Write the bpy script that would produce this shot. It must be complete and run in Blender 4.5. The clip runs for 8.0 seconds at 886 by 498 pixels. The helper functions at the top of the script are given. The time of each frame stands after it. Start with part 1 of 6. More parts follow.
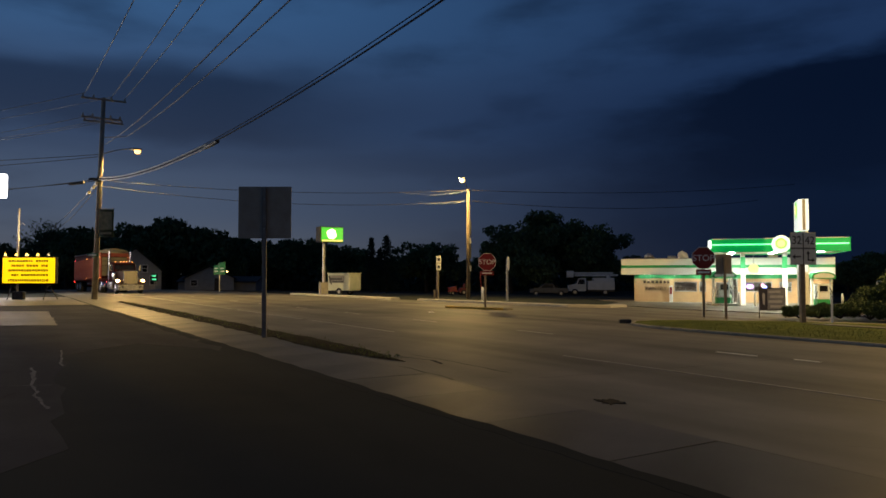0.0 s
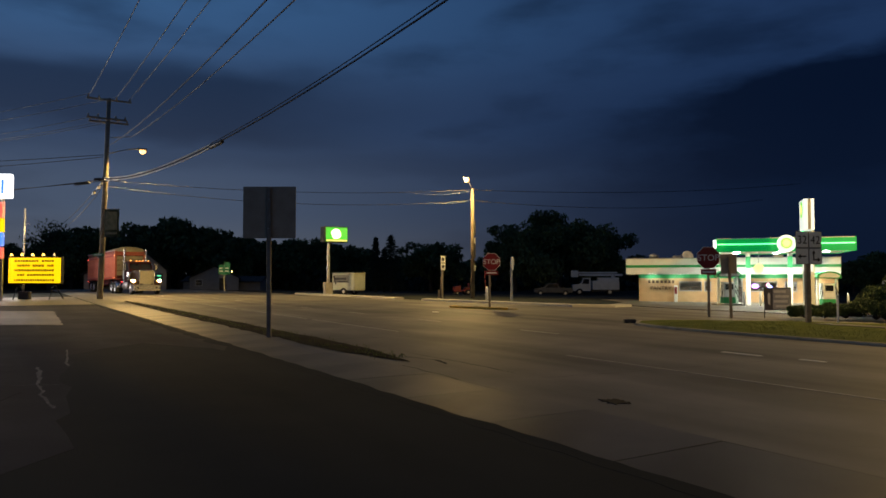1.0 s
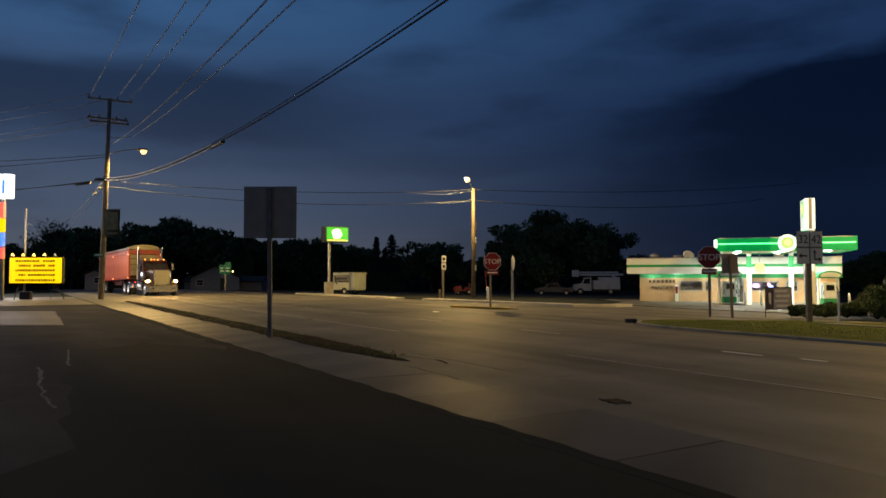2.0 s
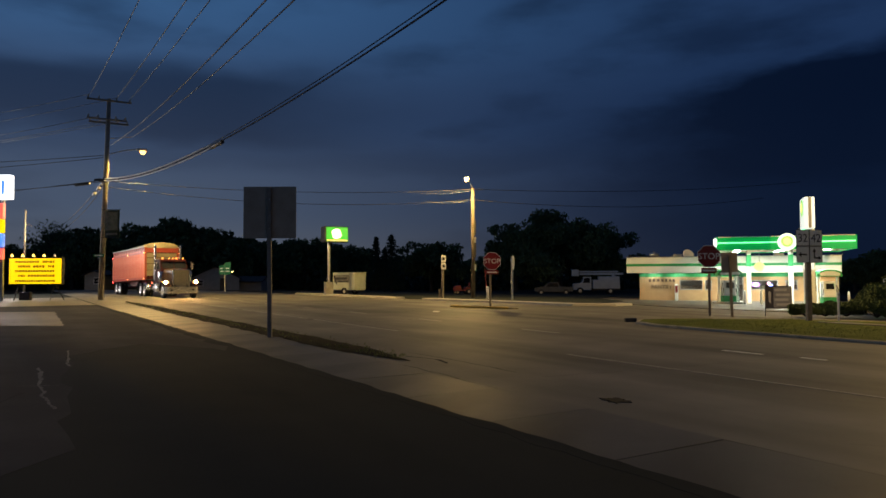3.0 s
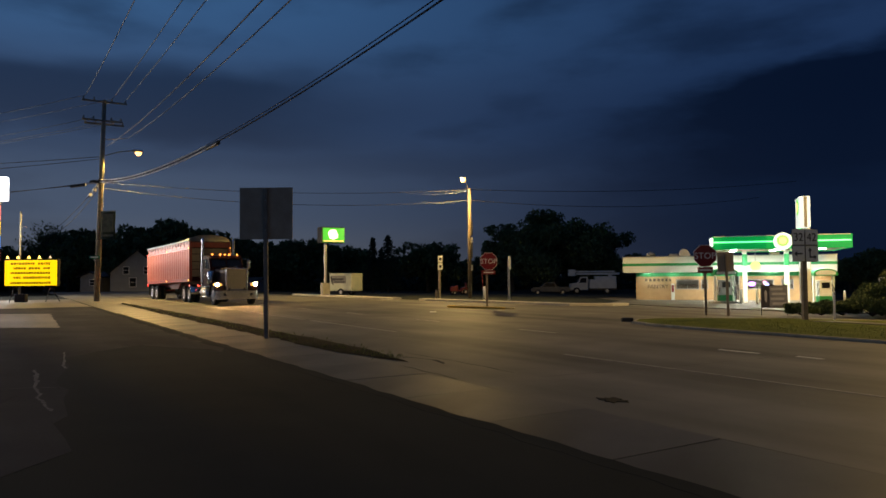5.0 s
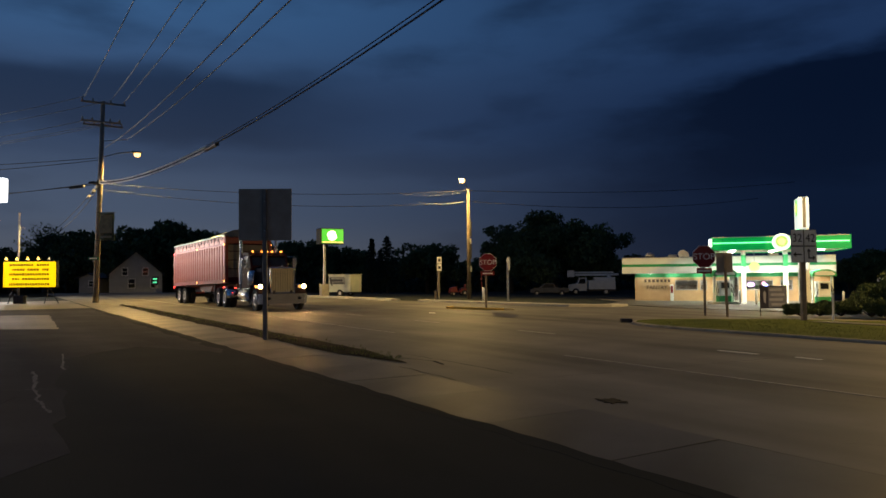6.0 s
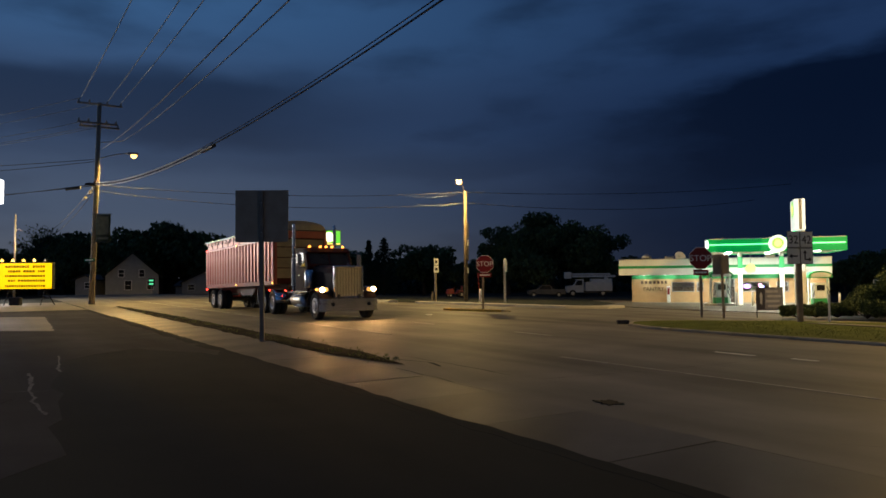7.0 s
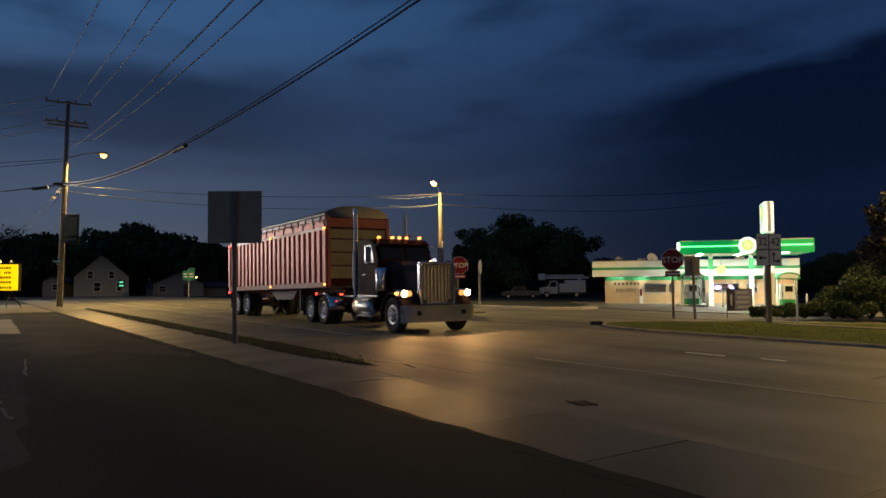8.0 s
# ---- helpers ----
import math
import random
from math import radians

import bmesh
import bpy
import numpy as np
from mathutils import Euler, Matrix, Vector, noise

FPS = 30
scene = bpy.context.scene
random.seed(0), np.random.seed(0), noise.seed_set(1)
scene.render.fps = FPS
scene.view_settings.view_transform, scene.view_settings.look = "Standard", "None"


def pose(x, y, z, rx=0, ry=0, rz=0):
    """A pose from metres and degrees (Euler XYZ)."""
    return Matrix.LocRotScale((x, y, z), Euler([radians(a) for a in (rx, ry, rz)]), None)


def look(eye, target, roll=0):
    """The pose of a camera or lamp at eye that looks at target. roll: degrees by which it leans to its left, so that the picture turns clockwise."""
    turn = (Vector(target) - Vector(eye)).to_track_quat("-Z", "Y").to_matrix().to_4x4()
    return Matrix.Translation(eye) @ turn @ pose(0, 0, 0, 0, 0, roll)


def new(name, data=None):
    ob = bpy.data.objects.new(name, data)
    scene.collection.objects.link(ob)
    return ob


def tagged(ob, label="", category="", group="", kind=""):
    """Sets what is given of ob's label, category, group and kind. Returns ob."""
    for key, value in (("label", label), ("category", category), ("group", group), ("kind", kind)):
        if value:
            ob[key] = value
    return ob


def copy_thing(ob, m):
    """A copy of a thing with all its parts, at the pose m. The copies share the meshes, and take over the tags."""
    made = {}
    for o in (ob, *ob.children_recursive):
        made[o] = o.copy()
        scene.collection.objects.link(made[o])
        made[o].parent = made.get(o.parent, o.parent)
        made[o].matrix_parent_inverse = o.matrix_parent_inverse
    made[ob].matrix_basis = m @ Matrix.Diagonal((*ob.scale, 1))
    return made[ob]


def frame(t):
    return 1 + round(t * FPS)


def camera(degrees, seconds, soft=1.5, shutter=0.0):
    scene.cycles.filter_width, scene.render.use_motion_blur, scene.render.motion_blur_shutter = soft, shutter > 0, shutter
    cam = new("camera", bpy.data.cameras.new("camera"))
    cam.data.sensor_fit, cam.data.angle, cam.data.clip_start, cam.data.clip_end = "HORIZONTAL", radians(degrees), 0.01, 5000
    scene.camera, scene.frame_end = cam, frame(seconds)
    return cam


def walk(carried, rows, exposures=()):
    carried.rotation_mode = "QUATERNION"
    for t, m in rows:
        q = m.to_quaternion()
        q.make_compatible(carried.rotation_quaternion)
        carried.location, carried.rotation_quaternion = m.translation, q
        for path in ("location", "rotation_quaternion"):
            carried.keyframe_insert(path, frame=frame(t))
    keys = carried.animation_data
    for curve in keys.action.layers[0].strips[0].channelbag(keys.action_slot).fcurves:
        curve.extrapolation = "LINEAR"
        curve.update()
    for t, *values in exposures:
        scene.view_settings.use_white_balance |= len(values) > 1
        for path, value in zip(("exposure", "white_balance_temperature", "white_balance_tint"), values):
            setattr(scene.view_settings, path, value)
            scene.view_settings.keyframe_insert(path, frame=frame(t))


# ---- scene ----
# ------------------------------------------------------------------ camera
cam = camera(64.2, 8.0, soft=1.6)
walk(cam, [
    (0.0, pose(0, 0, 1.54, 92.245, 0.000, 0.000)),
    (0.5, pose(0, 0, 1.54, 92.235, 0.000, 0.224)),
    (1.0, pose(0, 0, 1.54, 92.227, 0.015, 0.355)),
    (1.5, pose(0, 0, 1.54, 92.222, 0.030, 0.403)),
    (3.0, pose(0, 0, 1.54, 92.183, 0.206, 0.401)),
    (3.5, pose(0, 0, 1.54, 92.193, 0.316, 0.362)),
    (4.0, pose(0, 0, 1.54, 92.190, 0.346, 0.297)),
    (4.5, pose(0, 0, 1.54, 92.196, 0.377, 0.209)),
    (6.0, pose(0, 0, 1.54, 92.297, 0.464, 0.058)),
    (6.5, pose(0, 0, 1.54, 92.365, 0.471, 0.027)),
    (7.0, pose(0, 0, 1.54, 92.427, 0.467, -0.187)),
    (7.5, pose(0, 0, 1.54, 92.476, 0.506, -0.737)),
    (8.0, pose(0, 0, 1.54, 92.530, 0.491, -2.235)),
], exposures=[(0.0, 0.0), (8.0, 0.0)])

# ------------------------------------------------------------------ dusk sky
world = bpy.data.worlds.new("dusk")
scene.world = world
world.use_nodes = True


def dusk_sky():
    nt = world.node_tree
    n, l = nt.nodes, nt.links
    bg = n["Background"]
    tc = n.new("ShaderNodeTexCoord")
    sep = n.new("ShaderNodeSeparateXYZ")
    l.new(tc.outputs["Generated"], sep.inputs[0])

    def m(op, a, b=None, c=None):
        k = n.new("ShaderNodeMath")
        k.operation = op
        for i, v in enumerate((a, b, c)):
            if v is None:
                continue
            if isinstance(v, (int, float)):
                k.inputs[i].default_value = v
            else:
                l.new(v, k.inputs[i])
        return k.outputs[0]

    def ramp(fac, stops):
        r = n.new("ShaderNodeValToRGB")
        r.color_ramp.interpolation = "EASE"
        e = r.color_ramp.elements
        while len(e) < len(stops):
            e.new(0.5)
        for k, (p, col) in zip(e, stops):
            k.position, k.color = p, (col[0] * 0.96, col[1] * 0.88, col[2] * 0.81, 1)
        l.new(fac, r.inputs[0])
        return r.outputs[0]

    def mix(fac, a, b):
        k = n.new("ShaderNodeMix")
        k.data_type = "RGBA"
        l.new(fac, k.inputs[0])
        l.new(a, k.inputs[6])
        l.new(b, k.inputs[7])
        return k.outputs[2]

    x, y, z = sep.outputs
    up = m("MAXIMUM", z, 0.0)
    # clear dusk air: brightest near the horizon where the sun went down (towards -x)
    west = ramp(up, [(0.0, (0.115, 0.138, 0.180)), (0.10, (0.066, 0.100, 0.174)), (0.22, (0.036, 0.073, 0.168)), (0.36, (0.040, 0.118, 0.290)), (1.0, (0.014, 0.045, 0.13))])
    east = ramp(up, [(0.0, (0.0050, 0.012, 0.038)), (0.2, (0.008, 0.024, 0.078)), (0.32, (0.013, 0.037, 0.112)), (0.6, (0.011, 0.033, 0.102)), (1.0, (0.010, 0.03, 0.09))])
    side = n.new("ShaderNodeMapRange")
    side.interpolation_type = "SMOOTHSTEP"
    l.new(x, side.inputs[0])
    side.inputs[1].default_value, side.inputs[2].default_value = -0.52, 0.50
    clear = mix(side.outputs[0], west, east)
    # cloud banks: long flat masses with torn edges
    cmb = n.new("ShaderNodeCombineXYZ")
    l.new(m("MULTIPLY", x, 2.2), cmb.inputs[0])
    l.new(m("MULTIPLY", y, 2.2), cmb.inputs[1])
    l.new(m("MULTIPLY", z, 7.0), cmb.inputs[2])

    def puff(scale, detail, seed):
        k = n.new("ShaderNodeTexNoise")
        k.noise_dimensions = "4D"
        k.inputs["W"].default_value = seed
        k.inputs["Scale"].default_value, k.inputs["Detail"].default_value = scale, detail
        k.inputs["Roughness"].default_value = 0.5
        l.new(cmb.outputs[0], k.inputs["Vector"])
        return k.outputs["Fac"]

    def soft(v, a, b):
        k = n.new("ShaderNodeMapRange")
        k.interpolation_type = "SMOOTHSTEP"
        l.new(v, k.inputs[0])
        k.inputs[1].default_value, k.inputs[2].default_value = a, b
        return k.outputs[0]

    wob = m("MULTIPLY_ADD", m("SUBTRACT", puff(0.9, 5, 1.3), 0.5), 0.16, m("MULTIPLY", m("SUBTRACT", puff(3.2, 4, 4.0), 0.5), 0.035))
    zd = m("ADD", z, wob)
    # western bank, thinning towards the south
    bank = m("MULTIPLY", m("MULTIPLY", soft(zd, 0.140, 0.185), m("MULTIPLY", soft(zd, 0.285, 0.235), 0.8)), soft(m("ADD", x, m("MULTIPLY", wob, 2.0)), 0.02, -0.34))
    # eastern mass under a slanting edge
    slope = m("SUBTRACT", m("MULTIPLY_ADD", x, 0.138, 0.190), zd)
    torn = m("ADD", x, m("MULTIPLY_ADD", wob, 1.8, m("MULTIPLY", m("SUBTRACT", puff(5.0, 5, 6.5), 0.5), 0.22)))
    floor_of = m("MULTIPLY_ADD", soft(zd, 0.105, 0.150), 0.3, 0.7)
    mass = m("MULTIPLY", m("MULTIPLY", soft(m("ADD", slope, m("MULTIPLY", m("SUBTRACT", puff(4.0, 6, 2.5), 0.5), 0.07)), -0.012, 0.030), soft(torn, 0.03, 0.42)), floor_of)
    low = m("MULTIPLY", m("MULTIPLY", soft(zd, 0.125, 0.150), soft(zd, 0.195, 0.165)), 0.30)
    thin = m("MULTIPLY", soft(puff(1.5, 5, 9.0), 0.46, 0.66), 0.55)
    cloud = m("MINIMUM", m("MAXIMUM", m("MAXIMUM", bank, mass), m("MAXIMUM", low, thin)), 0.92)
    dark = mix(side.outputs[0], ramp(up, [(0.0, (0.042, 0.056, 0.095)), (0.3, (0.010, 0.024, 0.064)), (1.0, (0.007, 0.020, 0.056))]),
               ramp(up, [(0.0, (0.0038, 0.0090, 0.028)), (0.3, (0.0014, 0.0050, 0.020)), (1.0, (0.003, 0.010, 0.034))]))
    l.new(mix(cloud, clear, dark), bg.inputs[0])
    bg.inputs[1].default_value = 1.0


dusk_sky()


def street_light(x, y, z, watts, colour=(1.0, 0.65, 0.20), radius=0.2):
    d = bpy.data.lights.new("street_light", "SPOT")
    d.energy, d.color, d.shadow_soft_size = watts, colour, radius
    d.spot_size, d.spot_blend = radians(174), 0.30
    ob = new("street_light", d)
    ob.matrix_world = look((x, y, z), (x + 0.01, y, 0))
    return ob


street_light(-21.75, 49.2, 9.72, 9800)
street_light(1.30, 54.3, 9.05, 6800, radius=0.6)
# unseen street lamps added past the view's edge, for the verge and sign faces
street_light(25.0, 27.5, 10.5, 13000, (1.0, 0.64, 0.20))
street_light(30.0, -28.0, 13.0, 5200, (1.0, 0.70, 0.33))


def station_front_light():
    """Area lamp added for the pylon station's lit canopy, unseen past the view's edge."""
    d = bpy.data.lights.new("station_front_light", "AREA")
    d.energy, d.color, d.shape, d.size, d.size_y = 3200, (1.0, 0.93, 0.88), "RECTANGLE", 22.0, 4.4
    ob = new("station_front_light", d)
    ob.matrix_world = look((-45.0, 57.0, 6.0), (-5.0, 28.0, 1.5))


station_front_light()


def canopy_light(x, y, z, watts):
    d = bpy.data.lights.new("canopy_light", "AREA")
    d.energy, d.color, d.shape, d.size = watts, (1.0, 0.99, 0.86), "SQUARE", 0.5
    ob = new("canopy_light", d)
    ob.matrix_world = look((x, y, z), (x, y + 0.01, 0))


for ca in (1.35, 4.0, 6.65):
    for cb in (1.9, 5.2):
        canopy_light(17.45 + 0.94 * ca + 0.342 * cb, 46 - 0.342 * ca + 0.94 * cb, 3.08, 200)

# ------------------------------------------------------------------ materials
def noisy(name, c1, c2, scale=6.0, rough=0.7, metal=0.0, bump=0.15, fine=40.0, coat=0.0, island=0.0, detail=4.0):
    """A surface that varies between two colours at a coarse and a fine scale."""
    ma = bpy.data.materials.new(name)
    ma.use_nodes = True
    n, l = ma.node_tree.nodes, ma.node_tree.links
    b = n["Principled BSDF"]
    tc = n.new("ShaderNodeTexCoord")
    big, small = n.new("ShaderNodeTexNoise"), n.new("ShaderNodeTexNoise")
    big.inputs["Scale"].default_value, small.inputs["Scale"].default_value = scale, fine
    big.inputs["Detail"].default_value = detail
    for k in (big, small):
        l.new(tc.outputs["Object"], k.inputs["Vector"])
    add = n.new("ShaderNodeMath")
    add.operation = "MULTIPLY_ADD"
    l.new(small.outputs["Fac"], add.inputs[0])
    add.inputs[1].default_value = 0.45
    l.new(big.outputs["Fac"], add.inputs[2])
    rng = n.new("ShaderNodeMapRange")
    l.new(add.outputs[0], rng.inputs[0])
    rng.inputs[1].default_value, rng.inputs[2].default_value = 0.50, 0.98
    mx = n.new("ShaderNodeMix")
    mx.data_type = "RGBA"
    l.new(rng.outputs[0], mx.inputs[0])
    mx.inputs[6].default_value, mx.inputs[7].default_value = (*c1, 1), (*c2, 1)
    col = mx.outputs[2]
    if island:
        geo = n.new("ShaderNodeNewGeometry")
        hsv = n.new("ShaderNodeHueSaturation")
        v = n.new("ShaderNodeMapRange")
        l.new(geo.outputs["Random Per Island"], v.inputs[0])
        v.inputs[3].default_value, v.inputs[4].default_value = 1 - island, 1 + island
        l.new(v.outputs[0], hsv.inputs["Value"])
        l.new(col, hsv.inputs["Color"])
        col = hsv.outputs[0]
    l.new(col, b.inputs["Base Color"])
    b.inputs["Metallic"].default_value = metal
    b.inputs["Coat Weight"].default_value = coat
    rr = n.new("ShaderNodeMapRange")
    l.new(small.outputs["Fac"], rr.inputs[0])
    rr.inputs[3].default_value, rr.inputs[4].default_value = max(0.02, rough - 0.08), min(1, rough + 0.08)
    l.new(rr.outputs[0], b.inputs["Roughness"])
    if bump:
        bp = n.new("ShaderNodeBump")
        bp.inputs["Strength"].default_value = bump
        bp.inputs["Distance"].default_value = 0.02
        l.new(small.outputs["Fac"], bp.inputs["Height"])
        l.new(bp.outputs[0], b.inputs["Normal"])
    return ma


def glow(name, colour, strength, base=(0.6, 0.6, 0.6)):
    """A lit surface: a lamp glass or a sign face lit from inside."""
    ma = bpy.data.materials.new(name)
    ma.use_nodes = True
    b = ma.node_tree.nodes["Principled BSDF"]
    b.inputs["Base Color"].default_value = (*base, 1)
    b.inputs["Roughness"].default_value = 0.35
    b.inputs["Emission Color"].default_value = (*colour, 1)
    b.inputs["Emission Strength"].default_value = strength
    return ma


def worn_paving(name, c1, c2, stain, scale, rough, gloss=0.12, ang=-58.06):
    """Paving with broad stains, tyre darkening along the road and sawn joints."""
    ma = noisy(name, c1, c2, scale, rough, bump=0.14, fine=70.0)
    n, l = ma.node_tree.nodes, ma.node_tree.links
    b = n["Principled BSDF"]
    src = b.inputs["Base Color"].links[0].from_socket
    tc = n.new("ShaderNodeTexCoord")
    mp = n.new("ShaderNodeMapping")
    mp.inputs["Rotation"].default_value = (0, 0, radians(-ang))
    l.new(tc.outputs["Object"], mp.inputs[0])
    mp2 = n.new("ShaderNodeMapping")
    mp2.inputs["Scale"].default_value = (0.05, 0.75, 1)
    l.new(mp.outputs[0], mp2.inputs[0])
    st = n.new("ShaderNodeTexNoise")
    st.inputs["Scale"].default_value, st.inputs["Detail"].default_value = 1.0, 5
    l.new(mp2.outputs[0], st.inputs["Vector"])
    blot = n.new("ShaderNodeTexNoise")
    blot.inputs["Scale"].default_value, blot.inputs["Detail"].default_value = 0.22, 6
    l.new(tc.outputs["Object"], blot.inputs["Vector"])
    mul = n.new("ShaderNodeMath")
    mul.operation = "MULTIPLY"
    l.new(st.outputs["Fac"], mul.inputs[0])
    l.new(blot.outputs["Fac"], mul.inputs[1])
    rg = n.new("ShaderNodeMapRange")
    rg.inputs[1].default_value, rg.inputs[2].default_value, rg.inputs[4].default_value = 0.14, 0.36, 0.85
    l.new(mul.outputs[0], rg.inputs[0])
    mx = n.new("ShaderNodeMix")
    mx.data_type = "RGBA"
    l.new(rg.outputs[0], mx.inputs[0])
    l.new(src, mx.inputs[6])
    mx.inputs[7].default_value = (*stain, 1)
    l.new(mx.outputs[2], b.inputs["Base Color"])
    b.inputs["Specular IOR Level"].default_value = gloss
    return ma


CONCRETE = worn_paving("road_concrete", (0.175, 0.166, 0.134), (0.24, 0.226, 0.182), (0.082, 0.076, 0.060), 0.8, 0.66, 0.09)
WALKWAY = worn_paving("walkway_concrete", (0.130, 0.122, 0.098), (0.182, 0.170, 0.136), (0.074, 0.069, 0.055), 1.2, 0.55, 0.08)
ASPHALT = worn_paving("lot_asphalt", (0.022, 0.026, 0.024), (0.033, 0.038, 0.035), (0.040, 0.044, 0.040), 0.5, 0.95, 0.03)
KERB = noisy("kerb_concrete", (0.24, 0.225, 0.19), (0.36, 0.34, 0.29), 2.0, 0.85)
DIRT = noisy("dirt", (0.017, 0.015, 0.009), (0.038, 0.033, 0.019), 3.0, 0.95, bump=0.6, fine=20)
TURF = noisy("turf", (0.062, 0.082, 0.016), (0.135, 0.150, 0.038), 1.2, 0.95, bump=0.7, fine=30)
BLADE = noisy("grass_blade", (0.075, 0.110, 0.020), (0.17, 0.195, 0.05), 2.0, 0.8, bump=0, island=0.4)
for ma in (DIRT, TURF):
    ma.node_tree.nodes["Principled BSDF"].inputs["Specular IOR Level"].default_value = 0.03
LANEPAINT = noisy("worn_lane_paint", (0.17, 0.16, 0.13), (0.34, 0.32, 0.27), 7.0, 0.8)
FADED = noisy("faded_paint", (0.045, 0.045, 0.044), (0.14, 0.135, 0.13), 9.0, 0.9)
PAINT = noisy("road_paint", (0.26, 0.245, 0.21), (0.46, 0.44, 0.38), 5.0, 0.7)
PAINTNEW = noisy("fresh_road_paint", (0.55, 0.53, 0.46), (0.74, 0.72, 0.64), 5.0, 0.7)
TAR = noisy("crack_tar", (0.008, 0.008, 0.008), (0.02, 0.02, 0.019), 8.0, 0.95)
TAR.node_tree.nodes["Principled BSDF"].inputs["Specular IOR Level"].default_value = 0.15
WOOD = noisy("weathered_pole", (0.19, 0.165, 0.125), (0.34, 0.30, 0.24), 3.0, 0.9, bump=0.5)
# pole wood toned down, since the lamp close to it overlights it
LAMPWOOD = noisy("dark_pole", (0.075, 0.060, 0.042), (0.15, 0.125, 0.09), 3.0, 0.9, bump=0.5)
STEEL = noisy("galvanised", (0.34, 0.34, 0.33), (0.48, 0.48, 0.46), 9.0, 0.45, 0.85, bump=0.08)
RUSTPOST = noisy("weathered_post", (0.20, 0.16, 0.11), (0.33, 0.28, 0.21), 4.0, 0.7, 0.2)
DARKMETAL = noisy("dark_metal", (0.03, 0.03, 0.03), (0.06, 0.06, 0.06), 6.0, 0.5, 0.6)
CABLE = noisy("cable_sheath", (0.018, 0.018, 0.020), (0.035, 0.035, 0.038), 6.0, 0.8, bump=0)
BAREWIRE = noisy("bare_wire", (0.10, 0.115, 0.145), (0.14, 0.16, 0.20), 6.0, 0.6, 0.0, bump=0)
POSTGREY = noisy("dull_post", (0.15, 0.14, 0.12), (0.25, 0.23, 0.20), 4.0, 0.7, 0.2)
SIGNBACK = noisy("sign_back", (0.30, 0.25, 0.185), (0.40, 0.345, 0.265), 3.0, 0.7, 0.05)
SIGNRED = noisy("sign_red", (0.17, 0.008, 0.010), (0.24, 0.013, 0.015), 2.0, 0.4, bump=0)
SIGNWHITE = noisy("sign_white", (0.78, 0.78, 0.75), (0.86, 0.86, 0.84), 3.0, 0.45, bump=0)
SIGNBLACK = noisy("sign_black", (0.010, 0.010, 0.010), (0.02, 0.02, 0.02), 4.0, 0.5, bump=0)
SIGNGREEN = noisy("sign_green", (0.01, 0.16, 0.07), (0.02, 0.24, 0.11), 2.0, 0.4, bump=0)
BARK = noisy("bark", (0.030, 0.024, 0.018), (0.075, 0.060, 0.045), 4.0, 0.95, bump=0.8, fine=14)
LEAF = noisy("leaf", (0.036, 0.060, 0.015), (0.105, 0.135, 0.040), 0.8, 0.75, bump=0, island=0.45)
BUSHLEAF = noisy("bush_leaf", (0.036, 0.064, 0.016), (0.090, 0.130, 0.036), 0.8, 0.8, bump=0, island=0.25)
NEEDLE = noisy("needle", (0.010, 0.022, 0.010), (0.030, 0.050, 0.022), 0.8, 0.8, bump=0, island=0.4)
WALLWHITE = noisy("painted_siding", (0.25, 0.26, 0.25), (0.32, 0.33, 0.32), 1.5, 0.75)
ROOFING = noisy("roof_shingle", (0.018, 0.018, 0.018), (0.036, 0.035, 0.034), 5.0, 0.9)
GLASS = noisy("window_glass", (0.012, 0.014, 0.016), (0.02, 0.022, 0.025), 2.0, 0.08, bump=0)

# ------------------------------------------------------------------ building blocks
ROAD_DEG = -58.06
AX, AY = math.cos(radians(ROAD_DEG)), math.sin(radians(ROAD_DEG))


def road_xy(u, n):
    """From metres along and across the highway to the world."""
    return AX * u - AY * n, AY * u + AX * n


def gz(x, y):
    """Height of the ground: level round the highway, falling away behind it."""
    n = -AY * x + AX * y
    z = -0.018 * max(0.0, n - 18.0) - 0.03 * min(max(0.0, y - 84.0), 18.0)
    return max(z, -1.15)


def thing(name, label, category, m=None, group="", kind=""):
    ob = new(name)
    ob.empty_display_size = 0.2
    if m is not None:
        ob.matrix_world = m
    return tagged(ob, label, category, group, kind)


def mesh_of(name, bm, material, smooth=False):
    me = bpy.data.meshes.new(name)
    bmesh.ops.recalc_face_normals(bm, faces=bm.faces)
    if smooth:
        for f in bm.faces:
            f.smooth = True
    bm.to_mesh(me)
    bm.free()
    for ma in (material if isinstance(material, (list, tuple)) else (material,)):
        me.materials.append(ma)
    return me


def part(name, bm, material, parent=None, label="", smooth=False, at=None):
    ob = new(name, mesh_of(name, bm, material, smooth))
    if parent is not None:
        ob.parent = parent
    if at is not None:
        ob.matrix_basis = at
    if label:
        ob["label"] = label
    return ob


def box(bm, x0, x1, y0, y1, z0, z1, bev=0.0, m=None):
    r = bmesh.ops.create_cube(bm, size=1)
    vs = r["verts"]
    t = Matrix.Translation(((x0 + x1) / 2, (y0 + y1) / 2, (z0 + z1) / 2)) @ Matrix.Diagonal((x1 - x0, y1 - y0, z1 - z0, 1))
    bmesh.ops.transform(bm, matrix=t, verts=vs)
    if bev:
        es = list({e for v in vs for e in v.link_edges})
        out = bmesh.ops.bevel(bm, geom=es, offset=bev, segments=2, profile=0.5, affect="EDGES")
        vs = list({v for f in out["faces"] for v in f.verts} | {v for v in vs if v.is_valid})
    if m is not None:
        bmesh.ops.transform(bm, matrix=m, verts=vs)
    return bm


